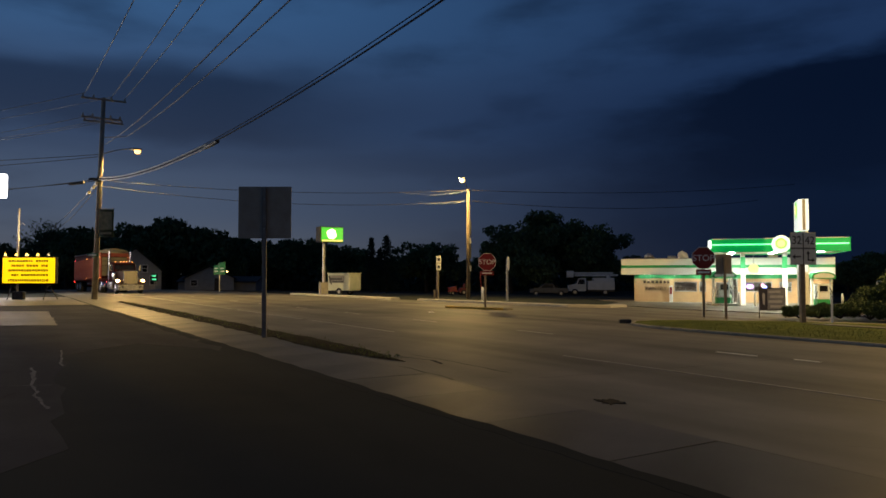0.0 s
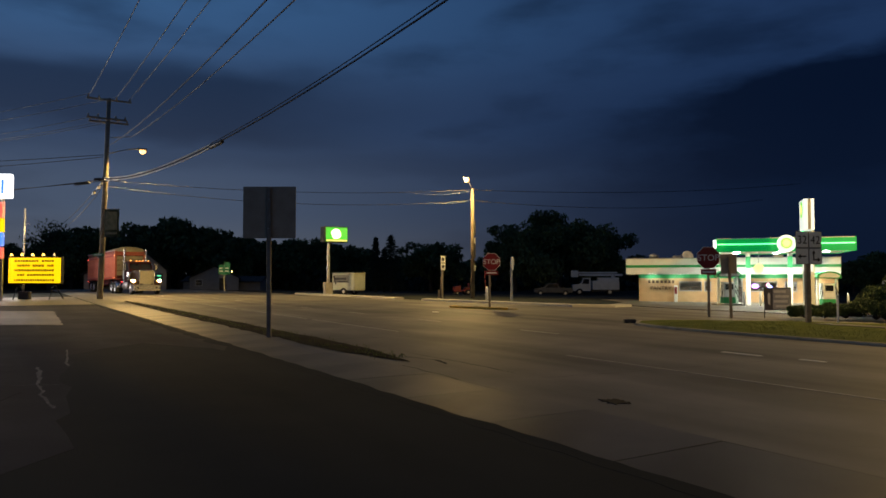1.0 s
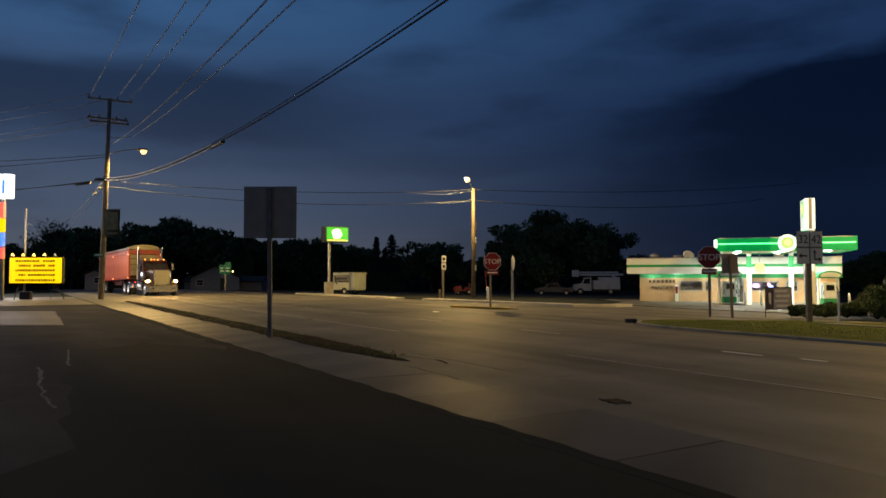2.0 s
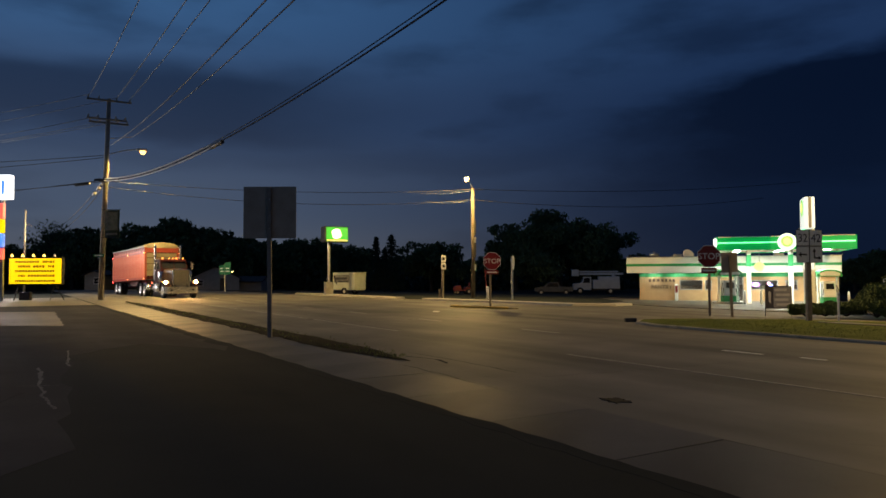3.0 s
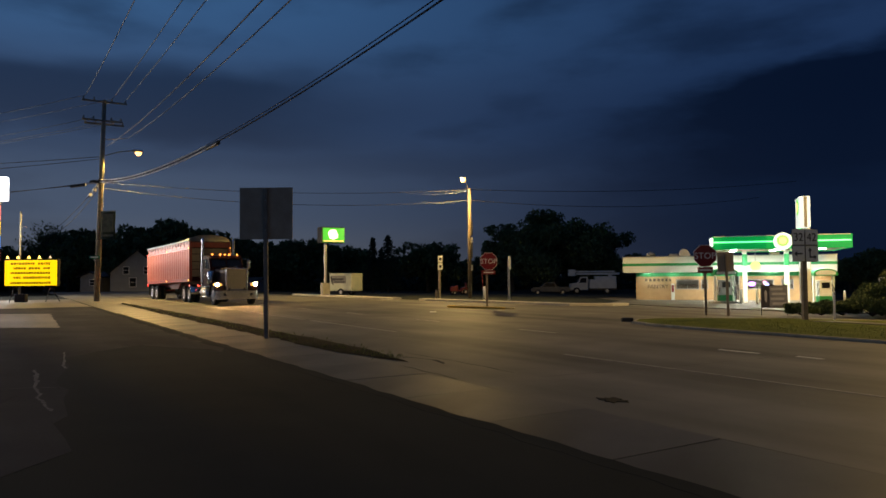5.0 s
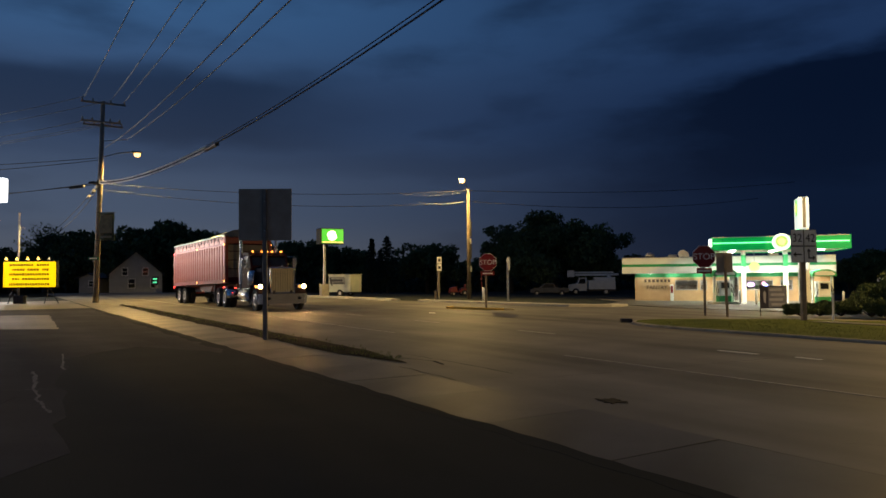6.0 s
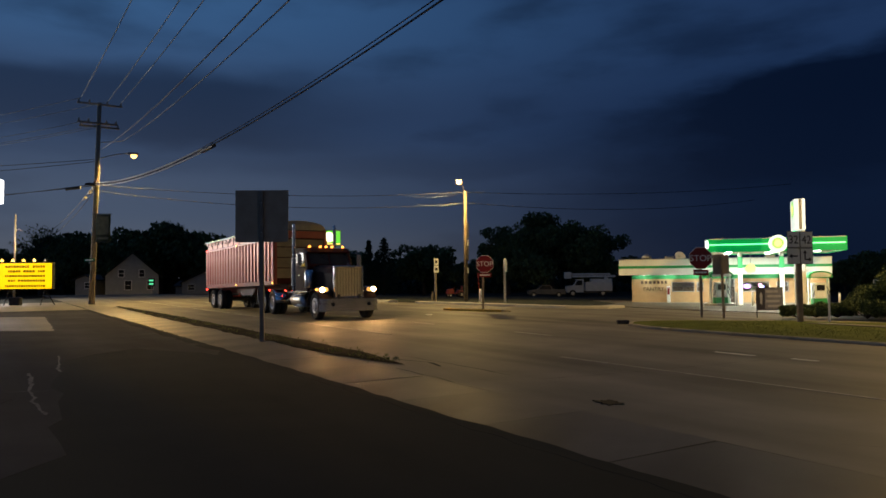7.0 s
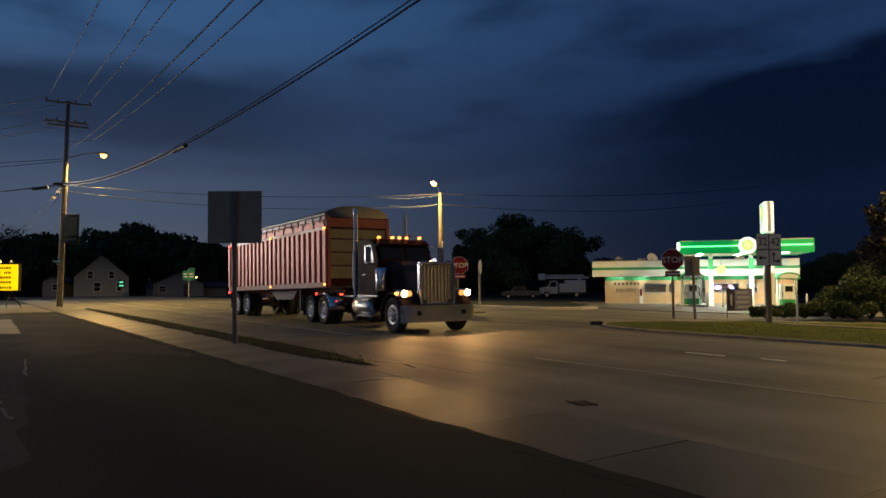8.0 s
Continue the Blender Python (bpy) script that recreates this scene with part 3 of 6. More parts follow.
def utility_pole():
    t = thing("utility_pole", "tall weathered wooden utility pole with two crossarms and street lamp", "utility pole", pose(POLE[0], POLE[1], 0.0))
    bm = bmesh.new()
    rod(bm, (0, 0, -0.2), (0.38, 0, 13.8), 0.20, 0.13, 14)
    part("shaft", bm, WOOD, t, smooth=True)
    d = Vector((-AY, AX, 0))
    for z, w0, w1 in ((13.65, -1.3, 1.5), (12.35, -1.25, 1.25), (12.15, -1.25, 1.25)):
        c = Vector((0.37 * z / 13.8, -0.14 if z > 12.2 else 0.14, z))
        a = part("crossarm", rod(bmesh.new(), c + d * w0, c + d * w1, 0.065, seg=6), WOOD, t)
        for k in (w0 + 0.1, -0.55, 0.55, w1 - 0.1):
            p = c + d * k
            part("insulator", lathe(bmesh.new(), [(0, 0.02), (0.03, 0.02), (0.06, 0.10), (0.035, 0.14), (0.06, 0.18), (0.03, 0.26), (0, 0.26)], "z", 10, p), SIGNBACK, a, smooth=True)
    part("pole_band", rod(bmesh.new(), (0.22, 0, 8.0), (0.23, 0, 8.35), 0.21, seg=14), DARKMETAL, t)
    for k in range(3):
        part("splice_case", rod(bmesh.new(), (0.2 + 0.3 * k - 0.6, -0.24, 8.15 - 0.05 * k), (0.2 + 0.3 * k - 0.2, -0.24, 8.2), 0.09, seg=10), DARKMETAL, t)
    part("bracket", rod(bmesh.new(), (0.30, 0, 11.05), Vector((0.37, 0, 11.3)) + d * 1.5, 0.03, seg=6), STEEL, t)
    # lamp arm
    e = d * 2.05
    pts = [Vector((0.28, 0, 9.9)) + e * (i / 8) + Vector((0, 0, 0.55 * math.sin(math.pi / 2 * i / 8))) for i in range(9)]
    arm = tube("lamp_arm", pts, 0.035, STEEL, t)
    bm = bmesh.new()
    c = pts[-1]
    box(bm, -0.35, 0.35, -0.16, 0.16, -0.06, 0.10, 0.05, Matrix.Translation(c + Vector((0.15, 0.1, 0))) @ pose(0, 0, 0, 0, 0, ROAD_DEG + 90))
    hd = part("lamp_head", bm, STEEL, t, "cobra-head street lamp, burning")
    bm = bmesh.new()
    lathe(bm, [(0, -0.065), (0.21, -0.065), (0.20, -0.18), (0.12, -0.28), (0, -0.31)], "z", 16, c + Vector((0.2, 0.15, 0)))
    part("lens", bm, STREETGLOW, hd)
    # conduit up the shaft
    part("conduit", rod(bmesh.new(), (0.19, -0.12, 0), (0.45, -0.06, 9.6), 0.03, seg=8), WOOD, t)
    return t


STREETGLOW = glow("street_lamp_glow", (1.0, 0.52, 0.13), 5.0)
utility_pole()


def pole_banner():
    t = thing("pole_banner", "dark green printed banner on two arms of the utility pole", "banner", pose(POLE[0] + 0.2, POLE[1] - 0.22, 0))
    BAN = noisy("banner_cloth", (0.012, 0.030, 0.014), (0.03, 0.055, 0.028), 1.5, 0.8)
    bm = bmesh.new()
    prev = None
    for i in range(13):
        z = 4.25 + 1.85 * i / 12
        y = 0.03 * math.sin(i * 0.8)
        r = [bm.verts.new((x, y + o, z)) for x, o in ((0.12, 0), (0.62, 0.025 * math.sin(i)), (1.12, 0), (1.12, 0.012), (0.62, 0.012), (0.12, 0.012))]
        if prev:
            for k in range(6):
                bm.faces.new((prev[k], prev[(k + 1) % 6], r[(k + 1) % 6], r[k]))
        prev = r
    part("cloth", bm, BAN, t, smooth=True)
    part("print", box(bmesh.new(), 0.22, 1.02, -0.055, -0.045, 4.72, 5.95, 0.004), noisy("banner_print", (0.07, 0.10, 0.07), (0.20, 0.22, 0.17), 4.0, 0.8), t)
    part("print", box(bmesh.new(), 0.25, 1.0, -0.055, -0.045, 4.40, 4.54, 0.004), noisy("banner_bar", (0.14, 0.16, 0.13), (0.2, 0.22, 0.18), 3.0, 0.8), t)
    for z in (4.22, 6.13):
        part("arm", rod(bmesh.new(), (-0.15, 0, z), (1.2, 0, z), 0.018, seg=8), DARKMETAL, t)


pole_banner()
t = thing("street_name_sign", "small green street name sign fixed to the pole", "street sign", pose(POLE[0] - 0.06, POLE[1] - 0.24, 3.0))
part("blade", box(bmesh.new(), -0.36, 0.36, -0.012, 0.012, -0.09, 0.11, 0.004), SIGNGREEN, t)
part("letter_bar", box(bmesh.new(), -0.27, 0.27, -0.019, -0.013, -0.03, 0.05), SIGNWHITE, t)
part("bracket", box(bmesh.new(), -0.05, 0.05, 0.0, 0.10, -0.22, -0.09, 0.006), STEEL, t)

# wires along the highway, from the pole over the camera
W0 = Vector((POLE[0] + 0.37, POLE[1], 13.75))
ALONG, ACROSS = Vector((AX, AY, 0)), Vector((-AY, AX, 0))
for k, z, drop in ((-1.15, 14.0, 0.9), (0.55, 14.0, 0.9), (1.4, 14.0, 0.9), (0.15, 10.6, 1.6), (1.5, 11.3, 1.5)):
    a = Vector((W0.x, W0.y, z)) + ACROSS * k
    tagged(tube("power_line", sag(a, a + ALONG * 74, drop, 40), 0.025, BAREWIRE), "bare overhead power line", "cable", "power lines along the highway")
for k, z in ((-1.15, 14.0), (0.55, 13.95), (-0.6, 12.55), (0.6, 12.5), (1.1, 12.5)):
    a = Vector((W0.x, W0.y, z)) + ACROSS * k
    tagged(tube("power_line", sag(a, a + Vector((-38, 14, -0.3)), 0.8, 20), 0.020, BAREWIRE), "bare overhead power line", "cable", "power lines to the far side")
for z, q in ((9.9, (-36, 3, 0.0)), (9.75, (-36, 6, -0.4)), (8.2, (-34, 8, -0.8)), (8.1, (-30, -2, -1.6))):
    a = Vector((POLE[0] + 0.2, POLE[1], z))
    tagged(tube("telephone_cable", sag(a, a + Vector(q), 0.5, 18), 0.022, CABLE), "black telephone cable from the pole", "cable", "telephone cables")
# the span to the next pole behind, hung with splice cases
C0, C1 = Vector((POLE[0] + 0.2, POLE[1] - 0.1, 8.12)), Vector((-50.0, 88.0, 7.0))
for dz, drop in ((0.0, 0.5), (-0.35, 0.9)):
    tagged(tube("telephone_cable", sag(C0 + Vector((0, 0, dz)), C1, drop, 20), 0.024, CABLE), "black telephone cable from the pole", "cable", "telephone cables")
span = sag(C0, C1, 0.5, 60)
for k in (1, 3, 6):
    tagged(part("splice_case", rod(bmesh.new(), span[k] - Vector((0, 0, 0.06)), span[k + 1] - Vector((0, 0, 0.06)), 0.11, seg=12), DARKMETAL), "black cable splice case near the utility pole", "splice case")
tagged(part("splice_case", rod(bmesh.new(), (POLE[0] - 1.75, POLE[1] - 0.2, 7.84), (POLE[0] - 0.75, POLE[1] - 0.2, 7.95), 0.11, seg=12), DARKMETAL), "black cable splice case near the utility pole", "splice case")
# the heavy bundle that swings low towards the camera
B0, B1 = Vector((POLE[0] + 0.2, POLE[1] - 0.1, 8.24)), Vector((12.55, -6.1, 8.73))
for off, r, ma in (((0, 0, 0), 0.022, CABLE), ((0.03, 0.02, 0.17), 0.014, CABLE), ((-0.09, -0.07, -0.10), 0.014, CABLE)):
    o = Vector(off)
    tagged(tube("telephone_cable", sag(B0 + o * 0.3, B1 + o, 2.16, 44), r, ma), "thick black telephone cable bundle", "cable", "cable bundle over the road")
pts = sag(B0, B1, 2.16, 44)
bm = bmesh.new()
rod(bm, pts[18] - Vector((0, 0, 0.05)), pts[19] - Vector((0, 0, 0.05)), 0.08, seg=12)
tagged(part("splice_case", bm, DARKMETAL, smooth=False), "black cable splice case hung on the bundle", "splice case")
# strands up to the splice repeat the bundle in pale, painting in lamplight
LITCABLE = noisy("lamplit_cable", (0.55, 0.53, 0.50), (0.70, 0.68, 0.65), 6.0, 0.5, bump=0)
for o in ((0, 0, 0.06), (-0.03, -0.03, -0.10)):
    tagged(tube("telephone_cable", [p + Vector(o) for p in pts[0:19]], 0.028, LITCABLE), "cable strand painted pale for the lamplight on it", "cable", "cable bundle over the road")
for a, b in ((1, 2), (3, 4)):
    bm = rod(bmesh.new(), pts[a] - Vector((0, 0, 0.1)), pts[b] - Vector((0, 0, 0.1)), 0.07, seg=10)
    tagged(part("splice_case", bm, DARKMETAL), "black cable splice case near the utility pole", "splice case")
# lines on to the lamp pole and past it
LP = (2.0, 56.0)
for z0, z1, q, drop in ((8.15, 8.45, (36, 72, 11.0), 0.5), (7.75, 7.6, (34, 76, 9.8), 0.75)):
    a, b = Vector((POLE[0] + 0.2, POLE[1] + 0.2, z0)), Vector((LP[0], LP[1] + 0.2, z1))
    tagged(tube("telephone_cable", sag(a, b, drop, 22), 0.018, CABLE), "black cable across the junction", "cable", "cables across the junction")
    if q:
        tagged(tube("telephone_cable", sag(b, q, drop, 22), 0.022, CABLE), "black cable across the junction", "cable", "cables across the junction")
# short wires added at the pole for the stretches of cable its lamp brightens
for dz, dx in ((0.35, -5.2), (-0.35, -3.8)):
    tagged(tube("lamplit_wire", sag((LP[0], LP[1] - 0.1, 8.0 + dz), (LP[0] + dx, LP[1] - 3, 7.55 + dz), 0.25, 12), 0.009, BAREWIRE), "short added wire standing for a lamplit stretch of cable", "cable", "service drops")


def lamp_pole():
    x, y = LP
    z = gz(x, y)
    t = thing("street_lamp", "wooden lamp pole with a burning sodium lamp", "street lamp", pose(x, y, z))
    part("shaft", rod(bmesh.new(), (0, 0, -0.1), (0, 0, 8.75), 0.17, 0.12, 14), LAMPWOOD, t, smooth=True)
    pts = [Vector((0, -0.05, 8.5)) + Vector((-0.50 * i / 6, -1.40 * i / 6, 0.85 * math.sin(math.pi / 2 * i / 6))) for i in range(7)]
    tube("lamp_arm", pts, 0.03, STEEL, t)
    c = pts[-1]
    h = part("lamp_head", box(bmesh.new(), -0.28, 0.20, -0.13, 0.13, -0.02, 0.12, 0.05, Matrix.Translation(c)), STEEL, t)
    part("lens", lathe(bmesh.new(), [(0, -0.03), (0.20, -0.03), (0.19, -0.16), (0.11, -0.26), (0, -0.29)], "z", 16, c), STREETGLOW, h)
    for k, zz in enumerate((3.2, 4.4, 5.0, 2.2)):
        part("meter_box" if k % 2 else "conduit", box(bmesh.new(), 0.10, 0.24, -0.16, -0.05, zz, zz + (0.45 if k % 2 else 1.2), 0.01), STEEL if k % 2 else DARKMETAL, t)
    return t


lamp_pole()

BLUELIT = glow("blue_sign_glow", (0.05, 0.20, 0.85), 1.6)
WHITELIT = glow("white_sign_glow", (0.95, 0.98, 1.0), 2.6)
REDLIT = glow("red_sign_glow", (0.9, 0.10, 0.06), 1.2)
YELLIT = glow("yellow_sign_glow", (1.0, 0.66, 0.0), 1.25, (0.7, 0.5, 0.02))
YELLITLAMP = glow("marquee_lamp_glow", (1.0, 0.56, 0.05), 4.5)


def fuel_pylon():
    t = thing("pylon_sign", "tall lit fuel pylon sign, white head over coloured panels", "sign", pose(-29.7, 45, 0))
    part("head", box(bmesh.new(), -1.75, 1.75, -0.22, 0.22, 6.55, 8.12, 0.10), WHITELIT, t, "white lit sign head with blue shapes")
    for x0, x1 in ((1.18, 1.36), (0.86, 1.02), (0.2, 0.62), (-0.6, -0.1), (-1.3, -0.85)):
        part("letter_shape", box(bmesh.new(), x0, x1, -0.245, -0.225, 6.85, 7.75, 0.01), BLUELIT, t)
    for k, (ma, z0, z1) in enumerate(((REDLIT, 5.3, 6.3), (YELLIT, 4.4, 5.25), (BLUELIT, 3.5, 4.35), (REDLIT, 2.7, 3.4))):
        part("price_panel", box(bmesh.new(), -1.25, 1.24, -0.15, 0.15, z0, z1, 0.03), ma, t)
    for x in (-1.0, 1.0):
        part("post", box(bmesh.new(), x - 0.1, x + 0.1, 0.17, 0.33, -0.1, 6.8, 0.01), STEEL, t)


fuel_pylon()
t = thing("flag_pole", "slim white steel pole with a small lamp bracket", "pole", pose(-28.35, 47.1, 0))
part("shaft", rod(bmesh.new(), (0, 0, -0.1), (0, 0, 6.1), 0.075, 0.055, 12), STEEL, t, smooth=True)
tube("bracket", [(0.05, 0, 4.95), (0.25, 0, 5.12), (0.42, 0, 4.98)], 0.025, STEEL, t)


def marquee():
    t = thing("marquee_sign", "yellow lit portable message board on splayed legs", "sign", pose(-27.55, 47.0, 0))
    part("frame", box(bmesh.new(), -1.80, 1.80, 0.0, 0.30, 1.06, 2.86, 0.03), DARKMETAL, t)
    f = part("face", box(bmesh.new(), -1.74, 1.74, -0.03, 0.0, 1.12, 2.80, 0.004), YELLIT, t, "glowing yellow message face")
    for r, zc in enumerate((2.58, 2.27, 1.96, 1.65, 1.30)):
        x = -1.35 + 0.2 * (r % 2)
        while x < 1.25:
            w = random.choice((0.10, 0.14, 0.17))
            if random.random() < 0.95:
                part("letter_bar", box(bmesh.new(), x, x + w, -0.040, -0.031, zc - 0.085, zc + 0.085), glow("letter_ink", (0.30, 0.17, 0.0), 0.7, (0.12, 0.07, 0.0)) if "letter_ink" not in bpy.data.materials else bpy.data.materials["letter_ink"], f)
            x += w + 0.035
    for k in range(5):
        x = -1.42 + 0.71 * k
        a = part("lamp_arm", rod(bmesh.new(), (x, 0.1, 2.86), (x, -0.24, 3.08), 0.02, seg=8), DARKMETAL, t)
        part("lamp", lathe(bmesh.new(), [(0, 2.92), (0.10, 2.92), (0.06, 3.02), (0.02, 3.10), (0, 3.10)], "z", 12, (x, -0.26, 0)), YELLITLAMP if k < 4 else SIGNWHITE, a)
    for x in (-1.2, 1.2):
        for y in (-0.45, 0.75):
            part("leg", rod(bmesh.new(), (x + 0.05, 0.15, 1.1), (x + 0.25 * (1 if y > 0 else -0.2) + 0.1, y, 0.0), 0.035, seg=8), DARKMETAL, t)
    part("wheel_box", box(bmesh.new(), -1.1, -0.4, 0.0, 0.4, 0.0, 0.55, 0.04), DARKMETAL, t)


marquee()


def sign_rear():
    t = thing("highway_sign", "large square road sign seen from its bare back, steel post", "road sign", pose(-4.50, 17.9, 0))
    part("panel", box(bmesh.new(), -0.70, 0.645, -0.006, 0.006, 2.51, 3.83, 0.003), SIGNBACK, t, "bare dull aluminium back")
    bm = bmesh.new()
    box(bm, -0.055, 0.055, -0.085, -0.012, 0.0, 3.80, 0.012)
    bmesh.ops.transform(bm, matrix=pose(0, 0, 0, 0, -0.55, 0), verts=bm.verts)
    part("post", bm, POSTGREY, t, "weathered steel post")
    for z in (2.75, 3.5):
        part("bolt", rod(bmesh.new(), (-0.02, -0.10, z), (-0.02, -0.08, z), 0.014, seg=6), STEEL, t)
    return t


sign_rear()


def octagon(bm, r, y0, y1, cz):
    pts = [(r * math.cos(math.pi / 8 + math.pi / 4 * k) / math.cos(math.pi / 8), cz + r * math.sin(math.pi / 8 + math.pi / 4 * k) / math.cos(math.pi / 8)) for k in range(8)]
    return prism(bm, pts, "y", y0, y1)


def stop_sign(x, y, zc, r, turn, label, dx=0.0, plate=(0.32, 0.10, 0.52)):
    z = gz(x, y)
    t = thing("stop_sign", label, "road sign", pose(x, y, 0, 0, 0, turn), "stop signs")
    part("rim", octagon(bmesh.new(), r, -0.004, 0.004, zc), SIGNWHITE, t, "white border")
    part("face", octagon(bmesh.new(), r * 0.955, -0.009, -0.0045, zc), SIGNRED, t, "red octagonal face")
    words("lettering", "STOP", r * 0.80, SIGNWHITE, t, pose(0, -0.012, zc - r * 0.02, 90, 0, 0), 0.002)
    pl = part("plate", box(bmesh.new(), -plate[0], plate[0], -0.006, 0.004, zc - r - 0.02 - 2 * plate[1], zc - r - 0.02, 0.003), SIGNRED, t, "small red plate with pale writing")
    part("letter_bar", box(bmesh.new(), -plate[0] * 0.78, plate[0] * 0.78, -0.011, -0.007, zc - r - 0.02 - 1.3 * plate[1], zc - r - 0.02 - 0.7 * plate[1]), SIGNWHITE, pl)
    part("post", box(bmesh.new(), -0.05, 0.05, 0.006, 0.06, z - 0.1, zc + r * 0.8, 0.01, pose(dx, 0, 0)), RUSTPOST, t, "weathered post")
    return t


stop_sign(2.17, 34.75, 2.26, 0.425, 3, "red stop sign on a pale post in the island", dx=-0.09)
stop_sign(10.62, 28.8, 2.30, 0.445, -8, "red stop sign with a plate on the grass verge", plate=(0.30, 0.115, 0.5))


def sign_small_back():
    t = thing("road_sign", "small road sign turned away, bare grey back, leaning post", "road sign", pose(11.22, 28.1, gz(11.2, 28.1), 0, -1.2, 0))
    part("panel", box(bmesh.new(), -0.33, 0.31, -0.006, 0.006, 1.76, 2.54, 0.003), SIGNBACK, t)
    part("post", box(bmesh.new(), -0.05, 0.05, -0.07, -0.008, -0.05, 2.45, 0.01), RUSTPOST, t)


sign_small_back()


def route_signs():
    x, y = 12.3, 24.1
    z = gz(x, y) + 0.1
    t = thing("route_sign", "white highway route signs 32 and 42 with arrows on a post", "road sign", pose(x, y, 0, 0, 0, 15))
    for i, num in enumerate(("32", "42")):
        cx = -0.27 + 0.535 * i
        for j, cz in enumerate((2.79, 2.22)):
            p = part("plate", box(bmesh.new(), cx - 0.26, cx + 0.26, -0.006, 0.004, cz - 0.275, cz + 0.275, 0.003), SIGNBLACK, t)
            part("face", box(bmesh.new(), cx - 0.245, cx + 0.245, -0.011, -0.0065, cz - 0.26, cz + 0.26, 0.002), SIGNWHITE, p)
            if j == 0:
                words("number", num, 0.40, SIGNBLACK, p, pose(cx, -0.014, cz - 0.02, 90, 0, 0), 0.002)
            else:
                bm = bmesh.new()
                if i == 0:
                    box(bm, cx - 0.12, cx + 0.16, -0.016, -0.012, cz - 0.025, cz + 0.025)
                    prism(bm, [(cx - 0.19, cz), (cx - 0.07, cz + 0.085), (cx - 0.07, cz - 0.085)], "y", -0.016, -0.012)
                else:
                    box(bm, cx - 0.10, cx - 0.05, -0.016, -0.012, cz - 0.14, cz + 0.13)
                    box(bm, cx - 0.05, cx + 0.11, -0.016, -0.012, cz - 0.14, cz - 0.09)
                    prism(bm, [(cx - 0.075, cz + 0.21), (cx - 0.15, cz + 0.10), (cx, cz + 0.10)], "y", -0.016, -0.012)
                    prism(bm, [(cx + 0.20, cz - 0.115), (cx + 0.09, cz - 0.04), (cx + 0.09, cz - 0.19)], "y", -0.016, -0.012)
                part("arrow", bm, SIGNBLACK, p)
    part("post", box(bmesh.new(), -0.09, 0.09, 0.02, 0.14, z - 0.2, 3.0, 0.012), RUSTPOST, t)
    for cz in (2.5, 2.95, 2.1):
        part("crossbar", box(bmesh.new(), -0.5, 0.5, 0.005, 0.02, cz - 0.03, cz + 0.03), STEEL, t)


route_signs()


def yard_sign():
    x, y = 13.5, 29.0
    z = gz(x, y) + 0.10
    t = thing("yard_sign", "dark printed yard sign on two stakes in the grass", "sign", pose(x, y, z, 0, 0, 4))
    NAVY = noisy("yard_navy", (0.035, 0.035, 0.06), (0.06, 0.055, 0.085), 3, 0.6)
    part("board", box(bmesh.new(), -0.55, 0.55, -0.012, 0.012, 0.22, 1.14, 0.004), NAVY, t)
    pale = noisy("yard_print", (0.50, 0.50, 0.53), (0.62, 0.62, 0.66), 5, 0.7)
    part("panel", box(bmesh.new(), -0.22, 0.52, -0.018, -0.013, 0.26, 1.10), noisy("yard_grey", (0.24, 0.24, 0.28), (0.34, 0.34, 0.39), 4, 0.7), t)
    for k, (a, b, zc) in enumerate(((-0.18, 0.34, 0.98), (-0.12, 0.46, 0.78), (-0.18, 0.40, 0.58), (-0.1, 0.48, 0.38))):
        part("letter_bar", box(bmesh.new(), a, b, -0.023, -0.019, zc - 0.05, zc + 0.05), pale, t)
    part("print", prism(bmesh.new(), [(-0.42, 0.5), (-0.34, 0.42), (-0.32, 0.85), (-0.38, 0.95), (-0.44, 0.85)], "y", -0.018, -0.013), pale, t)
    for x0 in (-0.55, 0.55):
        part("stake", rod(bmesh.new(), (x0, 0.02, -0.1), (x0, 0.02, 1.16), 0.018, seg=8), DARKMETAL, t)


yard_sign()
t = thing("marker_post", "slim pale marker post with a round reflector", "post", pose(13.62, 24.8, gz(13.6, 24.8) + 0.1, 0, 1, 0))
part("post", box(bmesh.new(), -0.03, 0.03, -0.02, 0.02, -0.1, 0.95, 0.006), SIGNWHITE, t)
part("reflector", rod(bmesh.new(), (0, -0.03, 0.86), (0, -0.02, 0.86), 0.04, seg=12), STEEL, t)


